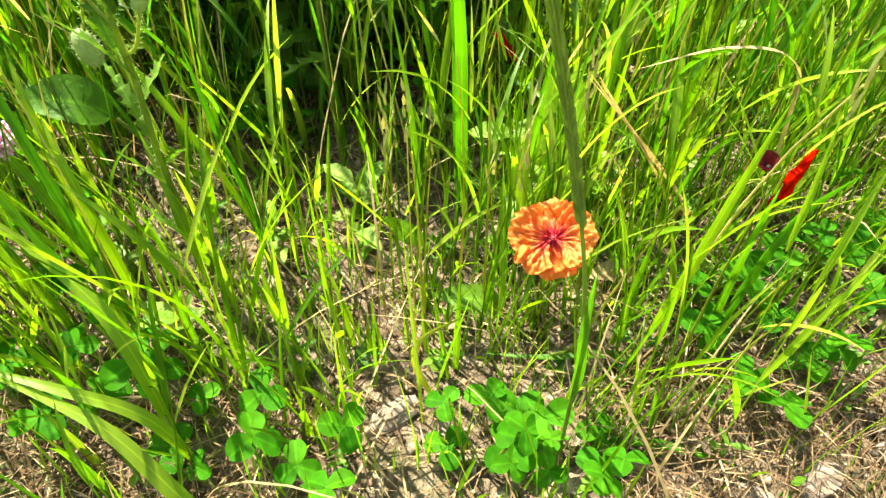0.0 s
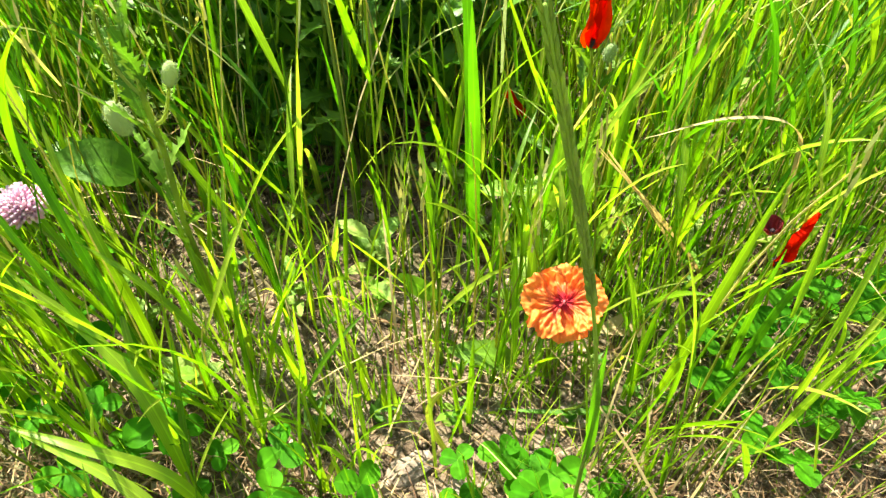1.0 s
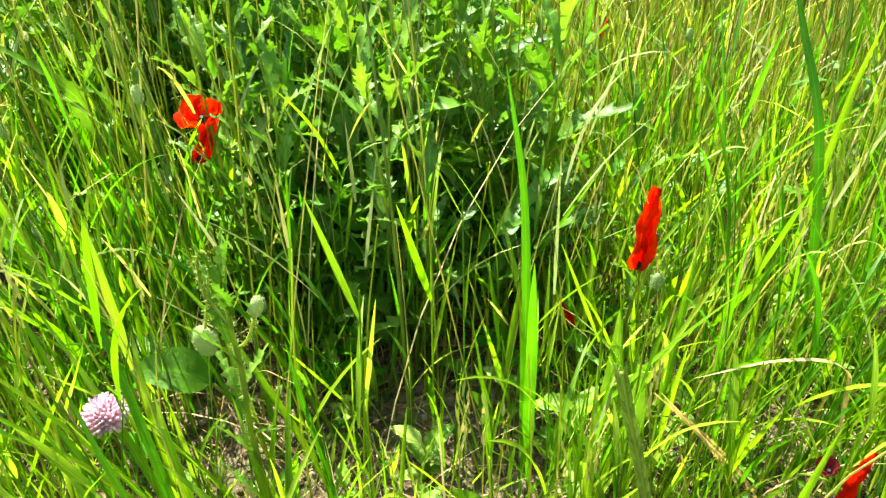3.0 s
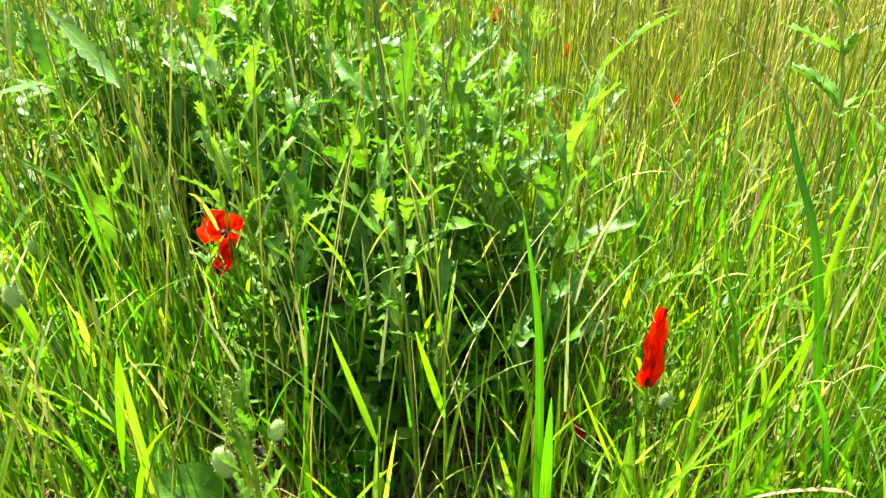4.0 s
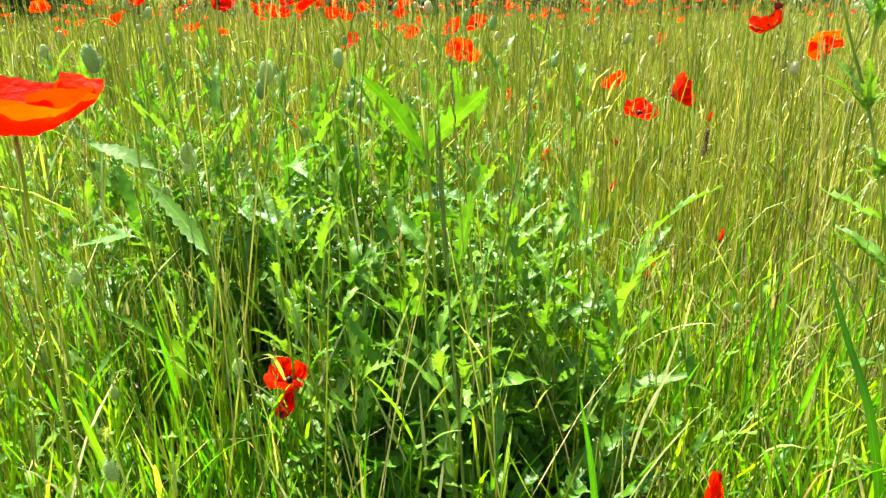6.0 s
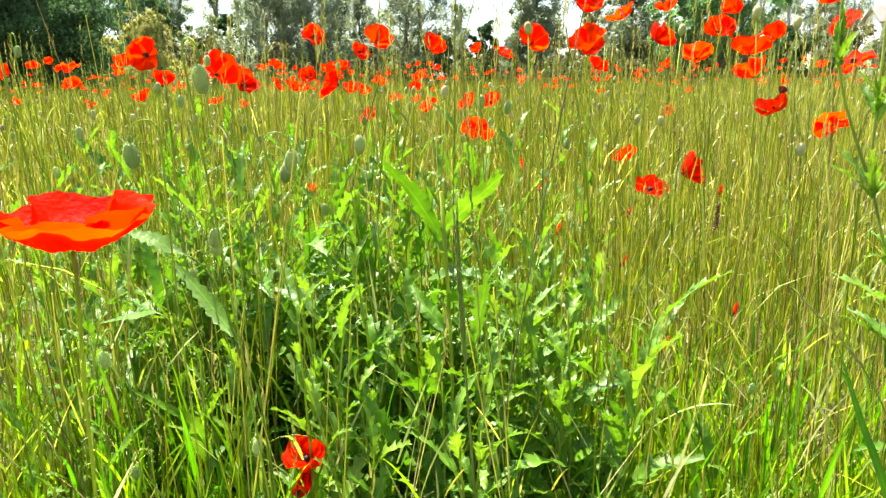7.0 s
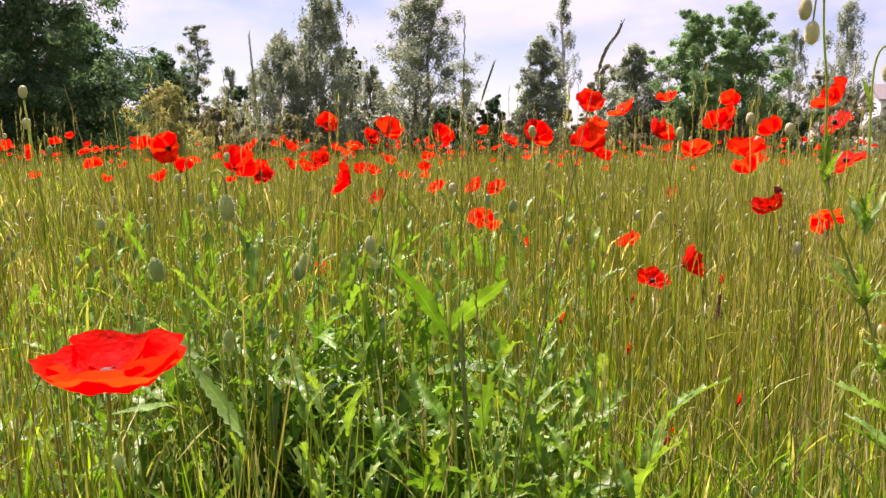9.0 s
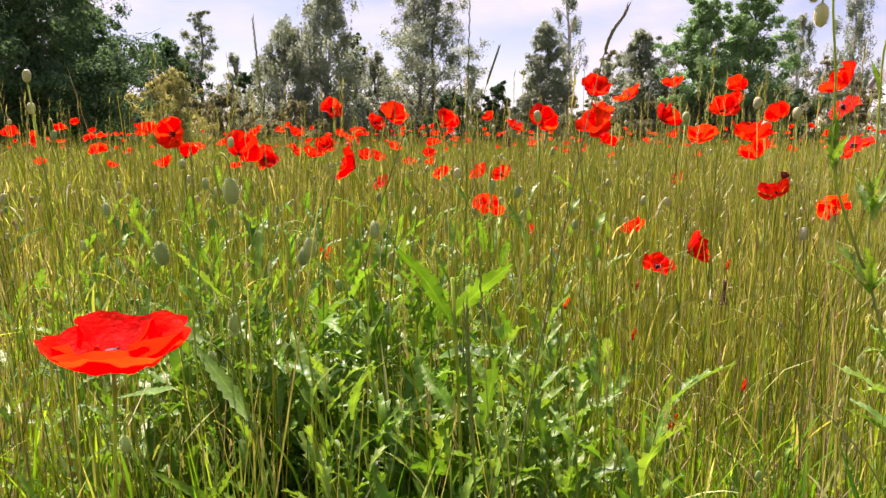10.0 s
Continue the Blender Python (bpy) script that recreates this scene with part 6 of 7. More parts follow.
# stems that rise through the leafy plants
ear_stalk([(-0.100, 0.56, 0.0), (-0.108, 0.57, 0.25), (-0.128, 0.60, 0.46), (-0.146, 0.645, 0.61)], 0.30, "tall grass stem with a closed green ear", 0.0017, 0.012, M_EAR, M_STALK, 0.085, 0.5)
ear_stalk([(-0.10, 0.70, 0.0), (-0.13, 0.72, 0.40), (-0.16, 0.74, 0.80)], 0.3, "tall thin grass stem with a slender ear", 0.0009, 0.009)
ear_stalk([(-0.13, 0.66, 0.0), (-0.10, 0.68, 0.40), (-0.033, 0.729, 0.81), (-0.002, 0.749, 0.899)], 0.26, "leaning grass stem with a long dark ear", 0.0009, 0.008, M_DRY_EAR, M_DRY_EAR, 0.10)
ear_stalk([(-0.30, 1.12, 0.0), (-0.264, 1.17, 0.641), (-0.230, 1.205, 0.821), (-0.202, 1.226, 0.922)], 0.24, "leaning grass stem with a short ear", 0.0010, 0.010)
ear_stalk([(-0.47, 0.90, 0.0), (-0.490, 0.92, 0.55), (-0.498, 0.931, 0.773), (-0.519, 0.951, 0.938)], 0.24, "upright grass stem with a short ear", 0.0010, 0.010)
ear_stalk([(-0.54, 0.83, 0.0), (-0.55, 0.83, 0.5), (-0.556, 0.833, 0.87)], 0.24, "upright grass stem with a short ear", 0.0011, 0.009)
ear_stalk([(-0.20, 0.90, 0.0), (-0.20, 0.91, 0.5), (-0.196, 0.921, 0.945)], 0.22, "tall thin grass stem with a slender ear", 0.0009, 0.009)
ear_stalk([(0.37, 0.75, 0.0), (0.33, 0.755, 0.25), (0.275, 0.77, 0.41), (0.192, 0.79, 0.508)], 0.28, "leaning grass stem with a dark ear", 0.0012, 0.011)
ear_stalk([(0.30, 0.62, 0.0), (0.295, 0.61, 0.30), (0.28, 0.60, 0.58)], 0.30, "tall grass stem with a slender ear", 0.0012, 0.010)
for i in range(44):
    px, py = float(rng.uniform(-1.4, 1.2)), float(rng.uniform(1.25, 3.0))
    lean = float(rng.normal(0.03, 0.09))
    ear_stalk([(px, py, 0.0), (px + lean * 0.4, py, 0.4), (px + lean, py, float(rng.uniform(0.66, 0.9)))], 0.26, "tall thin grass stem with a slender ear", 0.0011, 0.013)

# broad blades
blade([(0.03, 0.49, 0.0), (0.022, 0.475, 0.12), (0.019, 0.455, 0.22), (0.016, 0.43, 0.29), (0.014, 0.411, 0.345)], 0.0095, "broad dark green grass blade, upright", M_BLADE)
blade([(0.02, 0.50, 0.0), (0.015, 0.498, 0.18), (0.006, 0.496, 0.336), (-0.012, 0.500, 0.440)], 0.0075, "blue-green grass blade with a pale sheen", M_BLADE)
blade([(-0.135, 0.42, 0.0), (-0.150, 0.428, 0.12), (-0.160, 0.430, 0.18), (-0.166, 0.430, 0.245)], 0.0065, "stiff blue-green grass blade", M_BLADE)
blade([(0.30, 0.50, 0.0), (0.275, 0.49, 0.17), (0.246, 0.465, 0.233), (0.19, 0.44, 0.256), (0.132, 0.426, 0.246)], 0.0038, "arching grass blade withered to yellow", M_STRAW, (0, 0, 1))
blade([(0.30, 0.80, 0.0), (0.27, 0.77, 0.10), (0.20, 0.71, 0.210), (0.13, 0.665, 0.228), (0.064, 0.635, 0.212)], 0.0032, "arching pale green grass blade", M_BLADE, (0, 0, 1))
blade([(0.022, 0.302, 0.0), (-0.002, 0.312, 0.05), (0.0, 0.316, 0.085), (0.030, 0.330, 0.098)], 0.0055, "curled yellow-green grass blade", M_CULM)
blade([(-0.12, 0.19, 0.0), (-0.150, 0.205, 0.06), (-0.201, 0.234, 0.090), (-0.275, 0.255, 0.112)], 0.012, "broad bright green grass blade, leaning low", M_GRASS, (0, -0.3, 1))
blade([(-0.17, 0.25, 0.0), (-0.191, 0.280, 0.115), (-0.228, 0.305, 0.155), (-0.285, 0.330, 0.19)], 0.011, "broad bright green grass blade, leaning low", M_GRASS, (0.2, -0.6, 0.8))
blade([(-0.15, 0.24, 0.0), (-0.175, 0.245, 0.08), (-0.23, 0.25, 0.105), (-0.29, 0.26, 0.11)], 0.009, "broad bright green grass blade, leaning low", M_GRASS, (0, -0.3, 1))
blade([(-0.19, 0.29, 0.0), (-0.21, 0.30, 0.10), (-0.25, 0.32, 0.20), (-0.29, 0.35, 0.27)], 0.009, "broad green grass blade, upright", M_BLADE)
blade([(-0.22, 0.33, 0.0), (-0.24, 0.35, 0.14), (-0.27, 0.38, 0.26), (-0.31, 0.42, 0.33)], 0.008, "broad green grass blade, upright", M_BLADE)
blade([(0.24, 0.38, 0.0), (0.245, 0.38, 0.10), (0.25, 0.375, 0.17), (0.262, 0.36, 0.225)], 0.008, "blue-green grass blade with a pale sheen", M_BLADE)
blade([(0.23, 0.37, 0.0), (0.225, 0.37, 0.12), (0.222, 0.365, 0.21)], 0.007, "stiff blue-green grass blade", M_BLADE)
blade([(0.17, 0.36, 0.0), (0.185, 0.36, 0.10), (0.20, 0.37, 0.20), (0.215, 0.385, 0.26)], 0.008, "broad bright green grass blade, upright", M_GRASS)
blade([(0.10, 0.27, 0.004), (0.15, 0.28, 0.022), (0.20, 0.275, 0.022), (0.25, 0.265, 0.012)], 0.009, "bent green grass blade lying on the soil", M_BLADE, (0, 0, 1))
blade([(0.20, 0.36, 0.0), (0.15, 0.35, 0.03), (0.10, 0.345, 0.028), (0.05, 0.35, 0.02)], 0.007, "bent green grass blade lying on the soil", M_BLADE, (0, 0, 1))
for px, py, dx, dy, h, wide in ((-0.27, 0.33, -0.06, 0.03, 0.17, 0.0085), (-0.31, 0.30, -0.05, 0.05, 0.14, 0.0095), (-0.24, 0.37, -0.04, 0.05, 0.19, 0.0080), (-0.33, 0.37, -0.05, 0.03, 0.20, 0.0090), (-0.29, 0.42, -0.03, 0.05, 0.21, 0.0075), (-0.21, 0.30, -0.03, 0.06, 0.13, 0.0085), (-0.36, 0.33, -0.04, 0.02, 0.15, 0.0090)):
    blade([(px, py, 0.0), (px + dx * 0.2, py + dy * 0.2, h * 0.45), (px + dx * 0.55, py + dy * 0.5, h * 0.82), (px + dx, py + dy, h)], wide, "broad bright green grass blade, upright", M_GRASS, (0.5, -0.8, 0.4))
# long toothed leaves of the poppies beside the path
blade([(-0.47, 0.80, 0.0), (-0.485, 0.80, 0.17), (-0.490, 0.74, 0.27), (-0.483, 0.70, 0.335), (-0.495, 0.623, 0.409)], 0.019, "long toothed poppy leaf reaching out of the grass", M_POPPY_LEAF, (0.2, -0.6, 0.8), 0.6, 0.20, "leafy_weed", 0.35)
blade([(-0.50, 0.80, 0.0), (-0.51, 0.79, 0.30), (-0.547, 0.777, 0.428), (-0.60, 0.78, 0.432), (-0.658, 0.784, 0.416)], 0.016, "long toothed poppy leaf spread level", M_POPPY_LEAF, (0, -0.2, 1), 0.6, 0.20, "leafy_weed", 0.6)
blade([(-0.36, 0.66, 0.0), (-0.355, 0.63, 0.35), (-0.375, 0.61, 0.53), (-0.415, 0.60, 0.575), (-0.455, 0.59, 0.592)], 0.017, "long toothed poppy leaf near the top of a plant", M_POPPY_LEAF, (0, -0.4, 1), 0.6, 0.20, "leafy_weed", 0.7)
blade([(-0.33, 0.62, 0.0), (-0.335, 0.61, 0.36), (-0.35, 0.609, 0.461), (-0.40, 0.64, 0.50), (-0.456, 0.666, 0.540)], 0.014, "long toothed poppy leaf, dark underneath", M_POPPY_LEAF, (0.2, -0.8, 0.5), 0.6, 0.20, "leafy_weed", 0.6)
# pale leaves that catch the light
blade([(0.16, 1.12, 0.0), (0.125, 1.10, 0.15), (0.10, 1.08, 0.195), (0.06, 1.06, 0.165)], 0.022, "pale green leaf arching over, its top catching the light", M_POPPY_LEAF, (0, 0, 1), 0.2, 0.06, "leafy_weed")
blade([(-0.16, 0.80, 0.0), (-0.185, 0.78, 0.18), (-0.205, 0.765, 0.29), (-0.175, 0.74, 0.24)], 0.030, "broad toothed leaf folded over in the shade", M_POPPY_LEAF, (0, -1, 0.6), 0.3, 0.10, "leafy_weed")
blade([(-0.01, 0.58, 0.0), (-0.015, 0.56, 0.04), (-0.022, 0.548, 0.075), (-0.035, 0.54, 0.10)], 0.016, "small pale green leaf upright in the grass", M_POPPY_LEAF, (0.3, -1, 0.5), 0.3, 0.05, "leafy_weed")
blade([(0.115, 0.50, 0.0), (0.112, 0.49, 0.10), (0.108, 0.475, 0.17), (0.10, 0.46, 0.225)], 0.017, "long grey-green toothed leaf, upright", M_POPPY_LEAF, (0, -1, 0.3), 0.3, 0.07, "leafy_weed")
blade([(0.09, 0.55, 0.0), (0.095, 0.545, 0.08), (0.097, 0.54, 0.16), (0.092, 0.53, 0.22)], 0.015, "long grey-green toothed leaf, upright", M_POPPY_LEAF, (0, -1, 0.3), 0.3, 0.07, "leafy_weed")
blade([(-0.34, 0.61, 0.0), (-0.35, 0.60, 0.06), (-0.377, 0.578, 0.092), (-0.42, 0.56, 0.095)], 0.034, "broad mid-green leaf spread flat above the grass", M_POPPY_LEAF, (0, -0.3, 1), 0.4, 0.03, "leafy_weed")
for dx, dy in ((0.0, 0.0), (0.004, 0.006), (-0.003, 0.010), (0.006, -0.004)):
    blade([(0.235 + dx * 3, 0.51 + dy, 0.0), (0.21 + dx * 2, 0.485 + dy, 0.07), (0.165, 0.45 + dy, 0.15 + dx), (0.102 - dx, 0.392 + dy, 0.262 - dy)], 0.0024, "dry straw-coloured stalk of a withered grass", M_STRAW, (0, -1, 0.3), 0.3, 0.0, "dry_grass_plant")
# tall blades beside the forked plant
blade([(0.30, 0.60, 0.0), (0.275, 0.61, 0.20), (0.250, 0.632, 0.345), (0.223, 0.661, 0.427), (0.205, 0.683, 0.485)], 0.0085, "broad blue-green grass blade, leaning", M_BLADE)
blade([(0.24, 0.58, 0.0), (0.232, 0.59, 0.12), (0.222, 0.60, 0.22), (0.200, 0.61, 0.30)], 0.007, "broad bright green grass blade, upright", M_GRASS)
blade([(0.27, 0.62, 0.0), (0.262, 0.63, 0.20), (0.268, 0.64, 0.36), (0.276, 0.64, 0.44)], 0.007, "broad bright green grass blade, upright", M_GRASS)
# broad leaves low in the grass
blade([(-0.24, 0.53, 0.0), (-0.262, 0.50, 0.10), (-0.285, 0.48, 0.155), (-0.330, 0.465, 0.165)], 0.040, "broad rounded dark green leaf, leaning", M_DEEP, (0.1, -0.5, 1), 0.3, 0.02, "leafy_weed", 0.5)
blade([(0.00, 0.47, 0.0), (-0.012, 0.45, 0.04), (-0.025, 0.44, 0.065), (-0.040, 0.435, 0.085)], 0.016, "small toothed leaf catching the light", M_POPPY_LEAF, (0.3, -1, 0.6), 0.3, 0.08, "leafy_weed", 0.25)
blade([(0.075, 0.40, 0.0), (0.055, 0.39, 0.035), (0.035, 0.385, 0.048), (0.005, 0.385, 0.05)], 0.024, "toothed pale green leaf spread over the soil", M_POPPY_LEAF, (0, -0.4, 1), 0.3, 0.08, "leafy_weed", 0.2)
blade([(0.19, 0.46, 0.0), (0.178, 0.44, 0.03), (0.160, 0.43, 0.04), (0.135, 0.425, 0.036)], 0.022, "withered buff leaf curled over the soil", M_STRAW, (0, -0.4, 1), 0.3, 0.06, "leafy_weed", 0.2)
blade([(0.215, 0.62, 0.0), (0.205, 0.60, 0.04), (0.19, 0.59, 0.065), (0.165, 0.585, 0.07)], 0.026, "pale green toothed leaf spread level", M_POPPY_LEAF, (0, -0.4, 1), 0.3, 0.08, "leafy_weed", 0.2)


# ---- trees and hedge behind the field ----
# extra blue in dark, green and grey: distance haze put into the leaves
LEAF_MATS = {
    "olive": leafy("tree_leaf_olive", [(0.14, 0.15, 0.085), (0.20, 0.21, 0.12), (0.29, 0.29, 0.17)], (1.2, 1.15, 0.85), 0.62, 0.8, grain=3, patch=0.6, spec=0.03),
    "dark": leafy("tree_leaf_dark", [(0.05, 0.105, 0.055), (0.075, 0.145, 0.07), (0.115, 0.195, 0.10)], (1.15, 1.25, 0.85), 0.62, 0.8, grain=3, patch=0.6, spec=0.03),
    "green": leafy("tree_leaf_green", [(0.125, 0.24, 0.10), (0.17, 0.30, 0.13), (0.235, 0.36, 0.175)], (1.15, 1.25, 0.95), 0.62, 0.8, grain=3, patch=0.6, spec=0.03),
    "grey": leafy("tree_leaf_grey", [(0.19, 0.235, 0.165), (0.25, 0.30, 0.21), (0.31, 0.36, 0.26)], (1.15, 1.2, 1.0), 0.62, 0.8, grain=3, patch=0.6, spec=0.03),
    "light": leafy("tree_leaf_light", [(0.26, 0.29, 0.10), (0.37, 0.38, 0.15), (0.46, 0.45, 0.22)], (1.2, 1.2, 0.7), 0.5, 0.7, grain=3, patch=0.6, spec=0.03),
}


def tree(name, x, y, height, half, tone, seed, clumps=90, leaves=110, foot=0.12, shape=1.0, droop=0.0, bark=None, leaf=0.085, label="", trunks=1, lean=0.0):
    """A broadleaf tree: tapered trunk, limbs that fork into the crown, and a crown of small leaves in uneven clumps."""
    r = np.random.default_rng(seed)
    ob = thing(name, (x, y, 0.0), label, "tree" if name == "tree" else "shrub", "trees at the far edge of the field")
    bark = bark or M_BARK
    for k in range(trunks):
        off = (k - (trunks - 1) / 2) * half * 0.35
        pts = [Vector((off * (0.3 + i / 9) + lean * i / 9 + 0.12 * math.sin(i * 1.3 + seed + k), 0.1 * math.cos(i + seed), height * 0.95 * i / 9 - 0.1)) for i in range(10)]
        rad = height * 0.017 / math.sqrt(trunks)
        part("trunk", Geo().tube(pts, [rad * (1.15 - i / 9) + 0.012 for i in range(10)], 8).mesh("trunk", bark), ob)
    # limbs end on the crown's envelope, an uneven spindle, and carry leaf clumps along their outer part
    limbs = max(12, clumps // 4)
    t = foot + (1 - foot) * (np.arange(limbs) + r.random(limbs)) / limbs
    env = np.sin(np.pi * np.clip((t - foot) / (1 - foot), 0.04, 0.985) ** (0.62 * shape)) ** 0.7 + 0.10
    env = env * r.uniform(0.62, 1.12, limbs)
    a = np.arange(limbs) * 2.4 + r.uniform(-0.5, 0.5, limbs)
    d = half * env
    ex, ey, ez = d * np.cos(a) + lean * t, d * np.sin(a), t * height
    cs, rs = [], []
    for i in range(limbs):
        h = max(ez[i] - d[i] * 0.9, height * 0.06)
        p0 = Vector((lean * h / height + 0.12 * math.sin(h / height * 11.7 + seed), 0, h))
        p1 = Vector((ex[i], ey[i], ez[i]))
        k = max(0.012, height * 0.0035)
        line = curve_points(p0, p1, (0, 0, d[i] * 0.12), 4)
        if name == "tree" or i % 3 == 0:
            part("limb", Geo().tube(line, [k, k * 0.85, k * 0.6, k * 0.4, k * 0.2], 5).mesh("limb", bark), ob)
        for _ in range(7):
            s = r.uniform(0.25, 1.0)
            j = min(int(s * 4), 3)
            q = line[j].lerp(line[j + 1], s * 4 - j)
            size = half * ((0.30 if tone == "grey" else 0.26) - 0.13 * s) * r.uniform(0.6, 1.25) * (0.5 + 0.5 * min(env[i], 1.0))
            cs.append((q.x + r.normal(0, 0.10) * half, q.y + r.normal(0, 0.10) * half, q.z + r.normal(0, 0.07) * half))
            rs.append(size)
    n = len(cs)
    cs, rs = np.array(cs), np.array(rs)
    leaves = int(leaves * 0.92)
    m = n * leaves
    o = r.normal(0, 1, (m, 3))
    o = o / np.linalg.norm(o, axis=1)[:, None] * (r.random(m) ** 0.5 * (1 + 0.25 * r.normal(0, 1, m)).clip(0.2, 1.4))[:, None] * np.repeat(rs, leaves)[:, None]
    o *= np.array([1.0, 1.0, 0.75])
    if droop:
        # hanging twigs: the leaves of a clump sit in strings below a few starting points
        per = 12
        first = np.arange(m) // per * per
        fall = (r.uniform(0.25, 0.6, m) * (0.5 + droop) * (0.6 + 0.15 * half))[first] * r.random(m)
        o = o[first] + r.normal(0, 0.035, (m, 3))
        o[:, 0] += (0.12 * r.normal(0, 1, m))[first] * fall
        o[:, 2] -= fall
    c = np.repeat(cs, leaves, 0) + o
    c[:, 2] = np.maximum(c[:, 2], 0.15)
    axis = np.stack([lean * c[:, 2] / height, np.zeros(m), c[:, 2] * 0.8], -1)
    out = o / (np.linalg.norm(o, axis=1)[:, None] + 1e-6) + 0.8 * (c - axis) / half + np.array([0.0, 0.0, 0.35]) + r.normal(0, 0.42, (m, 3))
    u = np.cross(out, r.normal(0, 1, (m, 3)))
    u /= np.linalg.norm(u, axis=1)[:, None]
    w = np.cross(u, out)
    w /= np.linalg.norm(w, axis=1)[:, None]
    L = leaf * 0.98 * r.uniform(0.6, 1.3, m)[:, None]
    v = np.stack([c - u * L * 0.55 - w * L * 0.2, c + w * L * 0.50, c + u * L * 0.75 - w * L * 0.2], 1).reshape(-1, 3)
    q = np.arange(m * 3).reshape(-1, 3)
    part("crown", grid_mesh("crown", v, q, LEAF_MATS[tone], False), ob)
    return ob


tree("tree", -19.11, 20.61, 8.39, 3.72, "dark", 1, clumps=285, leaves=170, foot=0.04, leaf=0.11, label="tall dark green broadleaf tree with a dense crown")
tree("tree", -24.89, 20.36, 7.90, 3.47, "dark", 2, clumps=225, leaves=150, foot=0.04, leaf=0.11, label="tall dark green broadleaf tree with a dense crown")
tree("tree", -24.68, 35.93, 6.04, 3.20, "dark", 3, clumps=165, leaves=130, foot=0.06, leaf=0.13, label="rounded dark green tree behind a lighter bush")
tree("shrub", -17.06, 25.20, 3.29, 1.64, "light", 4, clumps=120, leaves=110, foot=0.03, leaf=0.08, trunks=3, label="light yellow-green bush at the field edge")
tree("tree", -23.57, 38.25, 8.07, 1.71, "grey", 5, clumps=90, leaves=90, foot=0.25, leaf=0.10, label="slender grey-green pine with an open crown")
tree("tree", -21.66, 38.67, 5.90, 0.82, "grey", 6, clumps=54, leaves=70, foot=0.2, droop=1.2, leaf=0.10, bark=M_BIRCH, label="slender birch with hanging twigs")
tree("tree", -19.74, 37.03, 4.43, 1.44, "dark", 7, clumps=90, leaves=110, foot=0.04, leaf=0.13, label="dark green tree half hidden behind birches")
tree("tree", -21.74, 26.23, 6.18, 2.69, "dark", 8, clumps=190, leaves=130, foot=0.03, leaf=0.13, label="broad dark green tree in a dense row")
tree("tree", -13.37, 40.51, 5.63, 1.58, "grey", 9, clumps=90, leaves=100, foot=0.04, droop=0.6, leaf=0.12, label="soft grey-green birch in a row")
tree("tree", 0.01, 43.48, 5.63, 1.51, "olive", 10, clumps=90, leaves=100, foot=0.04, leaf=0.12, label="olive green tree behind a willow")
tree("tree", 13.68, 48.59, 5.51, 2.15, "olive", 11, clumps=110, leaves=100, foot=0.04, leaf=0.12, label="olive green tree behind airy birches")
tree("tree", -16.05, 33.71, 6.51, 2.35, "grey", 12, clumps=165, leaves=140, foot=0.05, droop=0.7, leaf=0.10, bark=M_BIRCH, label="grey-green birch with a soft drooping crown")
tree("tree", -14.28, 35.13, 8.79, 2.78, "grey", 13, clumps=210, leaves=130, foot=0.05, shape=0.62, droop=0.8, leaf=0.10, bark=M_BIRCH, label="tall birch tapering to a thin hanging top")
tree("tree", -15.40, 42.13, 6.86, 1.72, "dark", 14, clumps=135, leaves=130, foot=0.04, shape=0.7, leaf=0.12, label="dark conifer-like tree behind birches")
tree("tree", -9.28, 36.25, 8.88, 2.90, "grey", 15, clumps=187, leaves=130, foot=0.22, leaf=0.10, trunks=2, label="tall oval green poplar with its trunk showing")
tree("tree", -7.75, 41.76, 4.95, 0.69, "grey", 16, clumps=45, leaves=60, foot=0.15, droop=1.0, leaf=0.10, bark=M_BIRCH, label="thin young birch with hanging twigs")
tree("shrub", -5.50, 36.05, 3.42, 1.35, "dark", 17, clumps=90, leaves=100, foot=0.03, leaf=0.11, trunks=2, label="dark rounded shrub at the field edge")
tree("tree", -3.00, 36.60, 6.33, 1.94, "grey", 18, clumps=135, leaves=120, foot=0.05, shape=0.7, leaf=0.11, label="grey-green tree with upswept branches")
tree("tree", -2.33, 42.96, 10.04, 1.23, "grey", 19, clumps=69, leaves=70, foot=0.3, droop=1.3, leaf=0.09, bark=M_BIRCH, label="tall thin birch with hanging twigs")
tree("tree", 1.77, 38.70, 6.07, 2.17, "grey", 20, clumps=150, leaves=130, foot=0.05, leaf=0.11, label="grey-green willow with a full crown")
tree("tree", 4.55, 36.21, 7.17, 2.39, "green", 21, clumps=200, leaves=150, foot=0.04, leaf=0.11, label="bright green maple with a full rounded crown")
tree("tree", 6.92, 37.77, 7.65, 2.63, "green", 22, clumps=200, leaves=150, foot=0.04, leaf=0.11, label="bright green maple with a full rounded crown")
tree("tree", 11.11, 45.95, 8.07, 1.44, "grey", 23, clumps=84, leaves=80, foot=0.2, droop=1.2, leaf=0.09, bark=M_BIRCH, label="airy birch with hanging twigs")
tree("tree", 14.12, 46.62, 9.49, 1.44, "grey", 24, clumps=120, leaves=80, foot=0.2, droop=1.3, leaf=0.09, bark=M_BIRCH, label="airy birch with hanging twigs")
tree("tree", 19.12, 45.66, 8.30, 2.28, "grey", 25, clumps=120, leaves=100, foot=0.1, droop=0.8, leaf=0.10, label="grey-green tree at the end of the row")
tree("shrub", -34.68, 26.46, 2.33, 1.78, "olive", 26, clumps=60, leaves=72, foot=0.02, leaf=0.14, trunks=2, label="dense undergrowth shrub along the field edge")
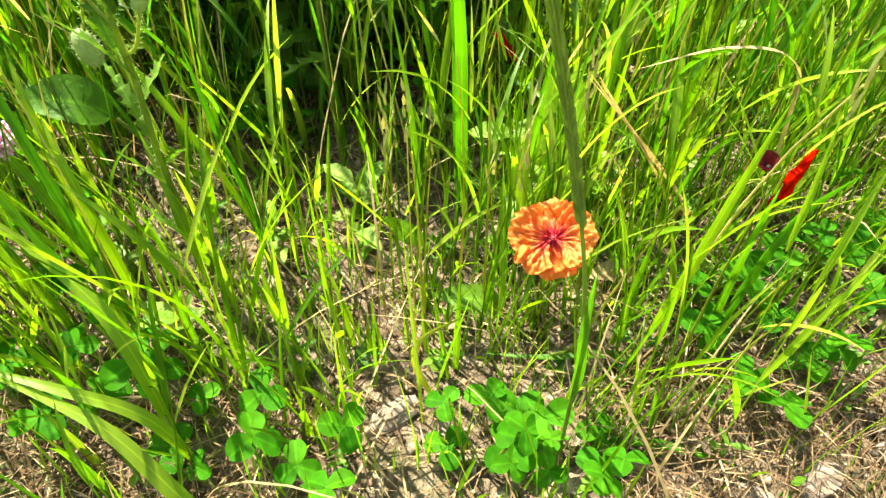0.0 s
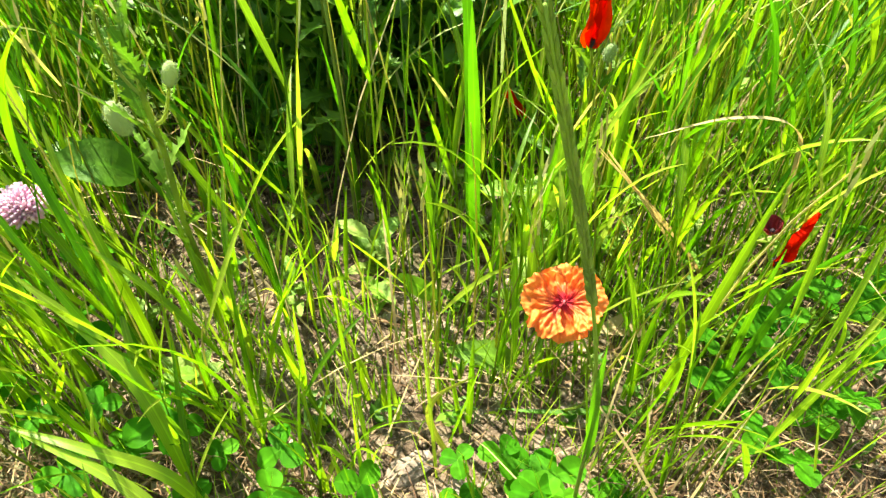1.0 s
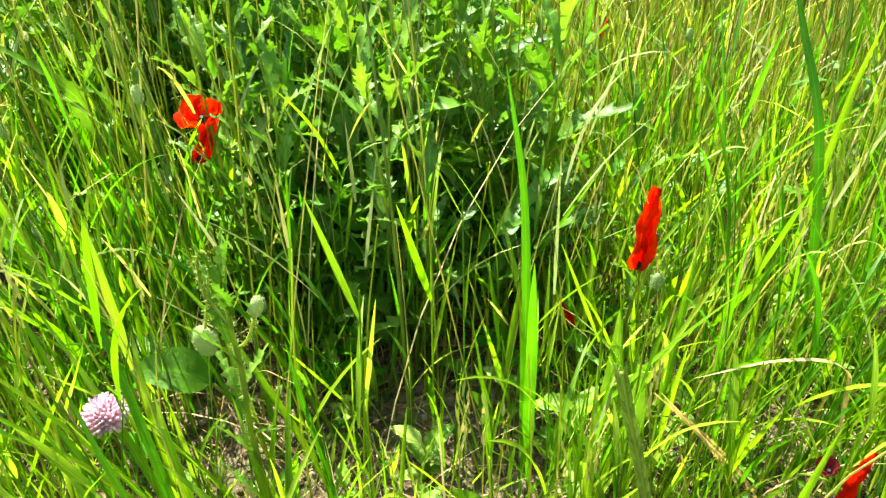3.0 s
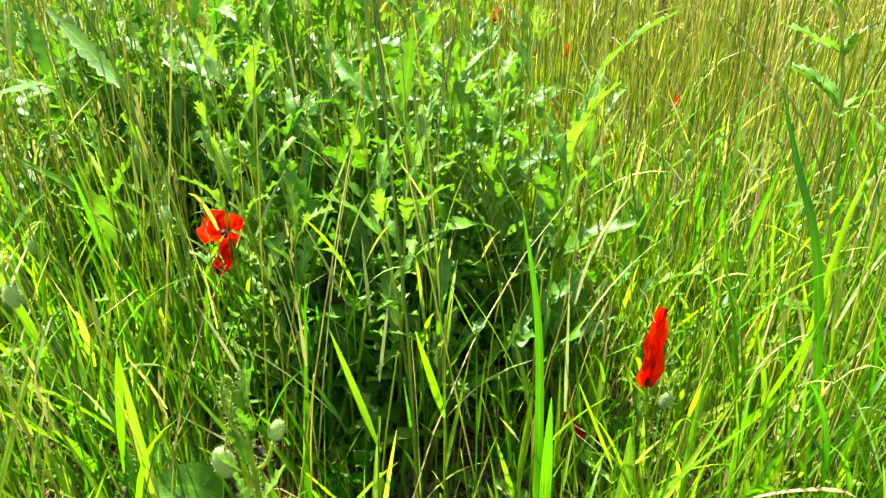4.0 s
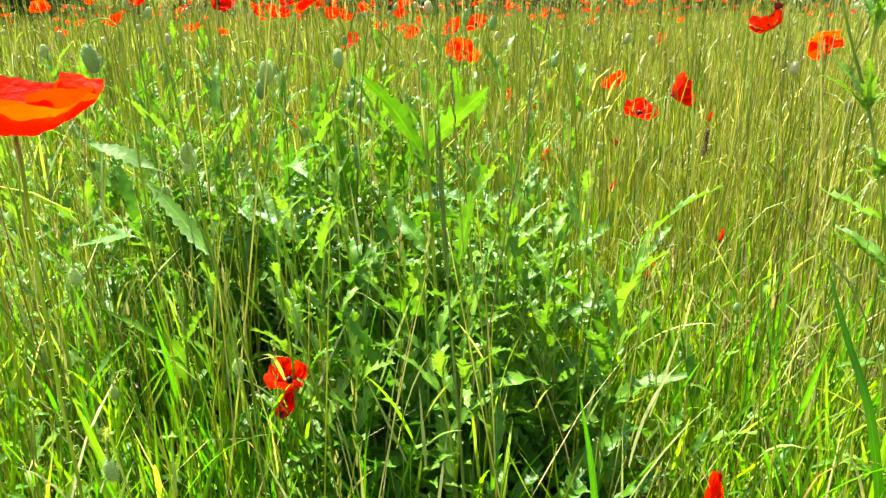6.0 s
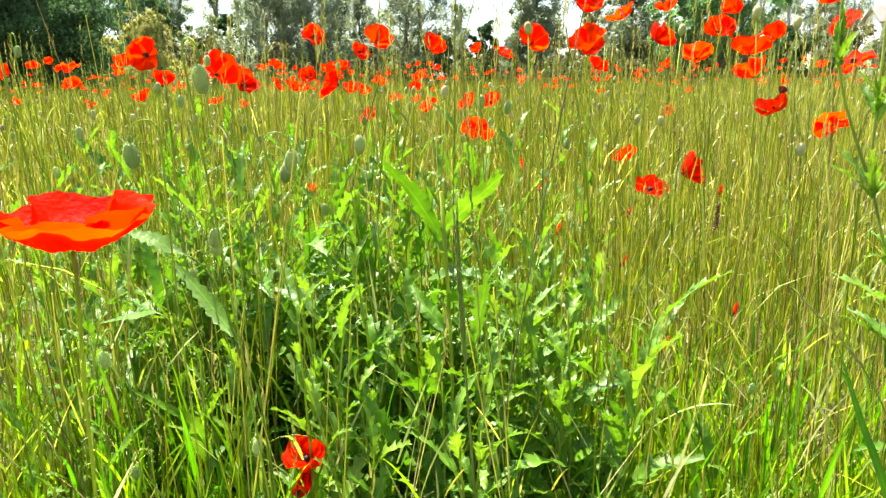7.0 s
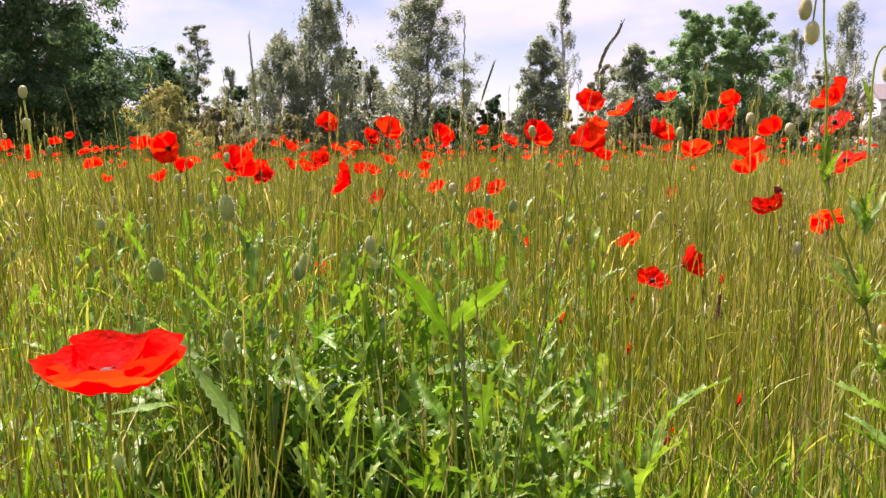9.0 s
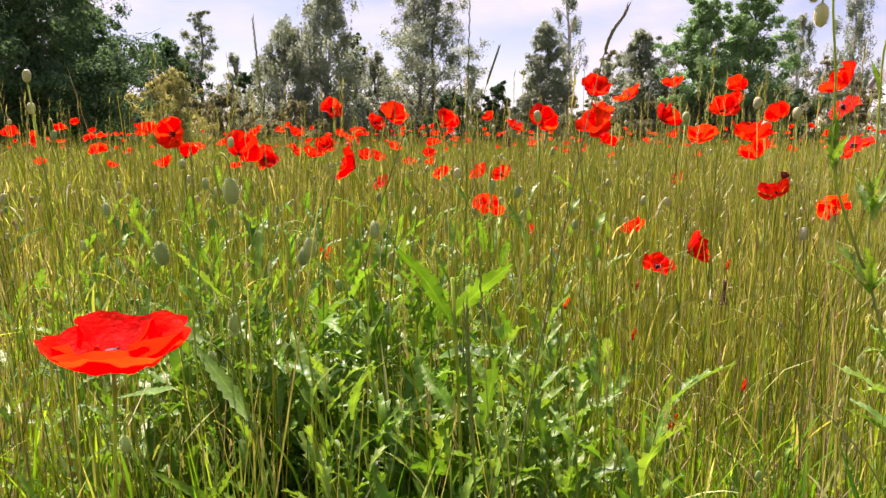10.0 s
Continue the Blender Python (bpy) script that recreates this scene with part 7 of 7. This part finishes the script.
tree("shrub", -36.88, 31.15, 2.87, 2.05, "dark", 27, clumps=60, leaves=72, foot=0.02, leaf=0.14, trunks=2, label="dense undergrowth shrub along the field edge")
tree("shrub", -32.27, 29.07, 2.14, 1.88, "olive", 28, clumps=60, leaves=72, foot=0.02, leaf=0.14, trunks=2, label="dense undergrowth shrub along the field edge")
tree("shrub", -34.93, 33.65, 2.81, 2.15, "grey", 29, clumps=60, leaves=72, foot=0.02, leaf=0.14, trunks=2, label="dense undergrowth shrub along the field edge")
tree("shrub", -27.22, 28.12, 2.73, 1.78, "olive", 30, clumps=60, leaves=72, foot=0.02, leaf=0.14, trunks=2, label="dense undergrowth shrub along the field edge")
tree("shrub", -29.50, 32.79, 2.41, 2.05, "olive", 31, clumps=60, leaves=72, foot=0.02, leaf=0.14, trunks=2, label="dense undergrowth shrub along the field edge")
tree("shrub", -25.47, 30.58, 2.42, 1.88, "dark", 32, clumps=60, leaves=72, foot=0.02, leaf=0.14, trunks=2, label="dense undergrowth shrub along the field edge")
tree("shrub", -27.16, 35.38, 2.98, 2.15, "olive", 33, clumps=60, leaves=72, foot=0.02, leaf=0.14, trunks=2, label="dense undergrowth shrub along the field edge")
tree("shrub", -20.81, 29.54, 2.06, 1.78, "grey", 34, clumps=60, leaves=72, foot=0.02, leaf=0.14, trunks=2, label="dense undergrowth shrub along the field edge")
tree("shrub", -22.11, 34.43, 2.71, 2.05, "olive", 35, clumps=60, leaves=72, foot=0.02, leaf=0.14, trunks=2, label="dense undergrowth shrub along the field edge")
tree("shrub", -18.67, 32.09, 2.84, 1.88, "olive", 36, clumps=60, leaves=72, foot=0.02, leaf=0.14, trunks=2, label="dense undergrowth shrub along the field edge")
tree("shrub", -19.39, 37.10, 2.49, 2.15, "dark", 37, clumps=60, leaves=72, foot=0.02, leaf=0.14, trunks=2, label="dense undergrowth shrub along the field edge")
tree("shrub", -14.40, 30.97, 2.33, 1.78, "olive", 38, clumps=60, leaves=72, foot=0.02, leaf=0.14, trunks=2, label="dense undergrowth shrub along the field edge")
tree("shrub", -14.73, 36.07, 2.87, 2.05, "grey", 39, clumps=60, leaves=72, foot=0.02, leaf=0.14, trunks=2, label="dense undergrowth shrub along the field edge")
tree("shrub", -10.75, 33.85, 2.14, 1.88, "olive", 40, clumps=60, leaves=72, foot=0.02, leaf=0.14, trunks=2, label="dense undergrowth shrub along the field edge")
tree("shrub", -10.34, 39.11, 2.81, 2.15, "olive", 41, clumps=60, leaves=72, foot=0.02, leaf=0.14, trunks=2, label="dense undergrowth shrub along the field edge")
tree("shrub", -6.93, 32.62, 2.73, 1.78, "dark", 42, clumps=60, leaves=72, foot=0.02, leaf=0.14, trunks=2, label="dense undergrowth shrub along the field edge")
tree("shrub", -6.14, 37.98, 2.41, 2.05, "olive", 43, clumps=60, leaves=72, foot=0.02, leaf=0.14, trunks=2, label="dense undergrowth shrub along the field edge")
tree("shrub", -3.95, 35.36, 2.42, 1.88, "grey", 44, clumps=60, leaves=72, foot=0.02, leaf=0.14, trunks=2, label="dense undergrowth shrub along the field edge")
tree("shrub", -2.57, 40.84, 2.98, 2.15, "olive", 45, clumps=60, leaves=72, foot=0.02, leaf=0.14, trunks=2, label="dense undergrowth shrub along the field edge")
tree("shrub", -0.52, 34.05, 2.06, 1.78, "olive", 46, clumps=60, leaves=72, foot=0.02, leaf=0.14, trunks=2, label="dense undergrowth shrub along the field edge")
tree("shrub", 1.25, 39.62, 2.71, 2.05, "dark", 47, clumps=60, leaves=72, foot=0.02, leaf=0.14, trunks=2, label="dense undergrowth shrub along the field edge")
tree("shrub", 2.85, 36.87, 2.84, 1.88, "olive", 48, clumps=60, leaves=72, foot=0.02, leaf=0.14, trunks=2, label="dense undergrowth shrub along the field edge")
tree("shrub", 5.20, 42.56, 2.49, 2.15, "grey", 49, clumps=60, leaves=72, foot=0.02, leaf=0.14, trunks=2, label="dense undergrowth shrub along the field edge")
tree("shrub", 5.89, 35.47, 2.33, 1.78, "olive", 50, clumps=60, leaves=72, foot=0.02, leaf=0.14, trunks=2, label="dense undergrowth shrub along the field edge")
tree("shrub", 8.63, 41.26, 3.63, 2.05, "olive", 51, clumps=60, leaves=72, foot=0.02, leaf=0.14, trunks=2, label="dense undergrowth shrub along the field edge")
tree("shrub", 9.65, 38.38, 2.84, 1.88, "dark", 52, clumps=60, leaves=72, foot=0.02, leaf=0.14, trunks=2, label="dense undergrowth shrub along the field edge")
tree("shrub", 14.25, 44.57, 3.62, 2.15, "olive", 53, clumps=60, leaves=72, foot=0.02, leaf=0.14, trunks=2, label="dense undergrowth shrub along the field edge")
tree("shrub", 13.35, 37.13, 2.73, 1.78, "grey", 54, clumps=60, leaves=72, foot=0.02, leaf=0.14, trunks=2, label="dense undergrowth shrub along the field edge")
tree("shrub", 17.23, 43.16, 2.41, 2.05, "olive", 55, clumps=60, leaves=72, foot=0.02, leaf=0.14, trunks=2, label="dense undergrowth shrub along the field edge")
tree("shrub", 17.56, 40.13, 2.42, 1.88, "olive", 56, clumps=60, leaves=72, foot=0.02, leaf=0.14, trunks=2, label="dense undergrowth shrub along the field edge")


def house(x, y, wide, deep, tall, turn):
    """The end of a white house behind the hedge."""
    ob = thing("house", (x, y, 0), "small white plastered house behind the hedge", "house")
    ob.rotation_euler = (0, 0, radians(turn))
    w, d = wide / 2, deep / 2
    m = bpy.data.meshes.new("wall")
    m.from_pydata([(-w, -d, 0), (w, -d, 0), (w, d, 0), (-w, d, 0), (-w, -d, tall), (w, -d, tall), (w, d, tall), (-w, d, tall), (-w, 0, tall + d * 0.8), (w, 0, tall + d * 0.8)], [],
                  [(0, 1, 5, 4), (2, 3, 7, 6), (1, 2, 6, 9, 5), (3, 0, 4, 8, 7)])
    m.materials.append(M_PLASTER)
    part("wall", m, ob)
    m = bpy.data.meshes.new("roof")
    e, h = 0.35, tall + d * 0.8
    m.from_pydata([(-w - e, -d - e, tall - 0.25), (w + e, -d - e, tall - 0.25), (w + e, 0, h + 0.05), (-w - e, 0, h + 0.05), (w + e, d + e, tall - 0.25), (-w - e, d + e, tall - 0.25),
                   (-w - e, -d - e, tall - 0.1), (w + e, -d - e, tall - 0.1), (w + e, 0, h + 0.22), (-w - e, 0, h + 0.22), (w + e, d + e, tall - 0.1), (-w - e, d + e, tall - 0.1)], [],
                  [(0, 3, 2, 1), (3, 5, 4, 2), (6, 7, 8, 9), (9, 8, 10, 11), (0, 1, 7, 6), (4, 5, 11, 10), (1, 2, 8, 7), (2, 4, 10, 8), (3, 0, 6, 9), (5, 3, 9, 11)])
    m.materials.append(M_ROOF)
    part("roof", m, ob)


house(25.6, 68.0, 5.4, 2.6, 5.0, 10)
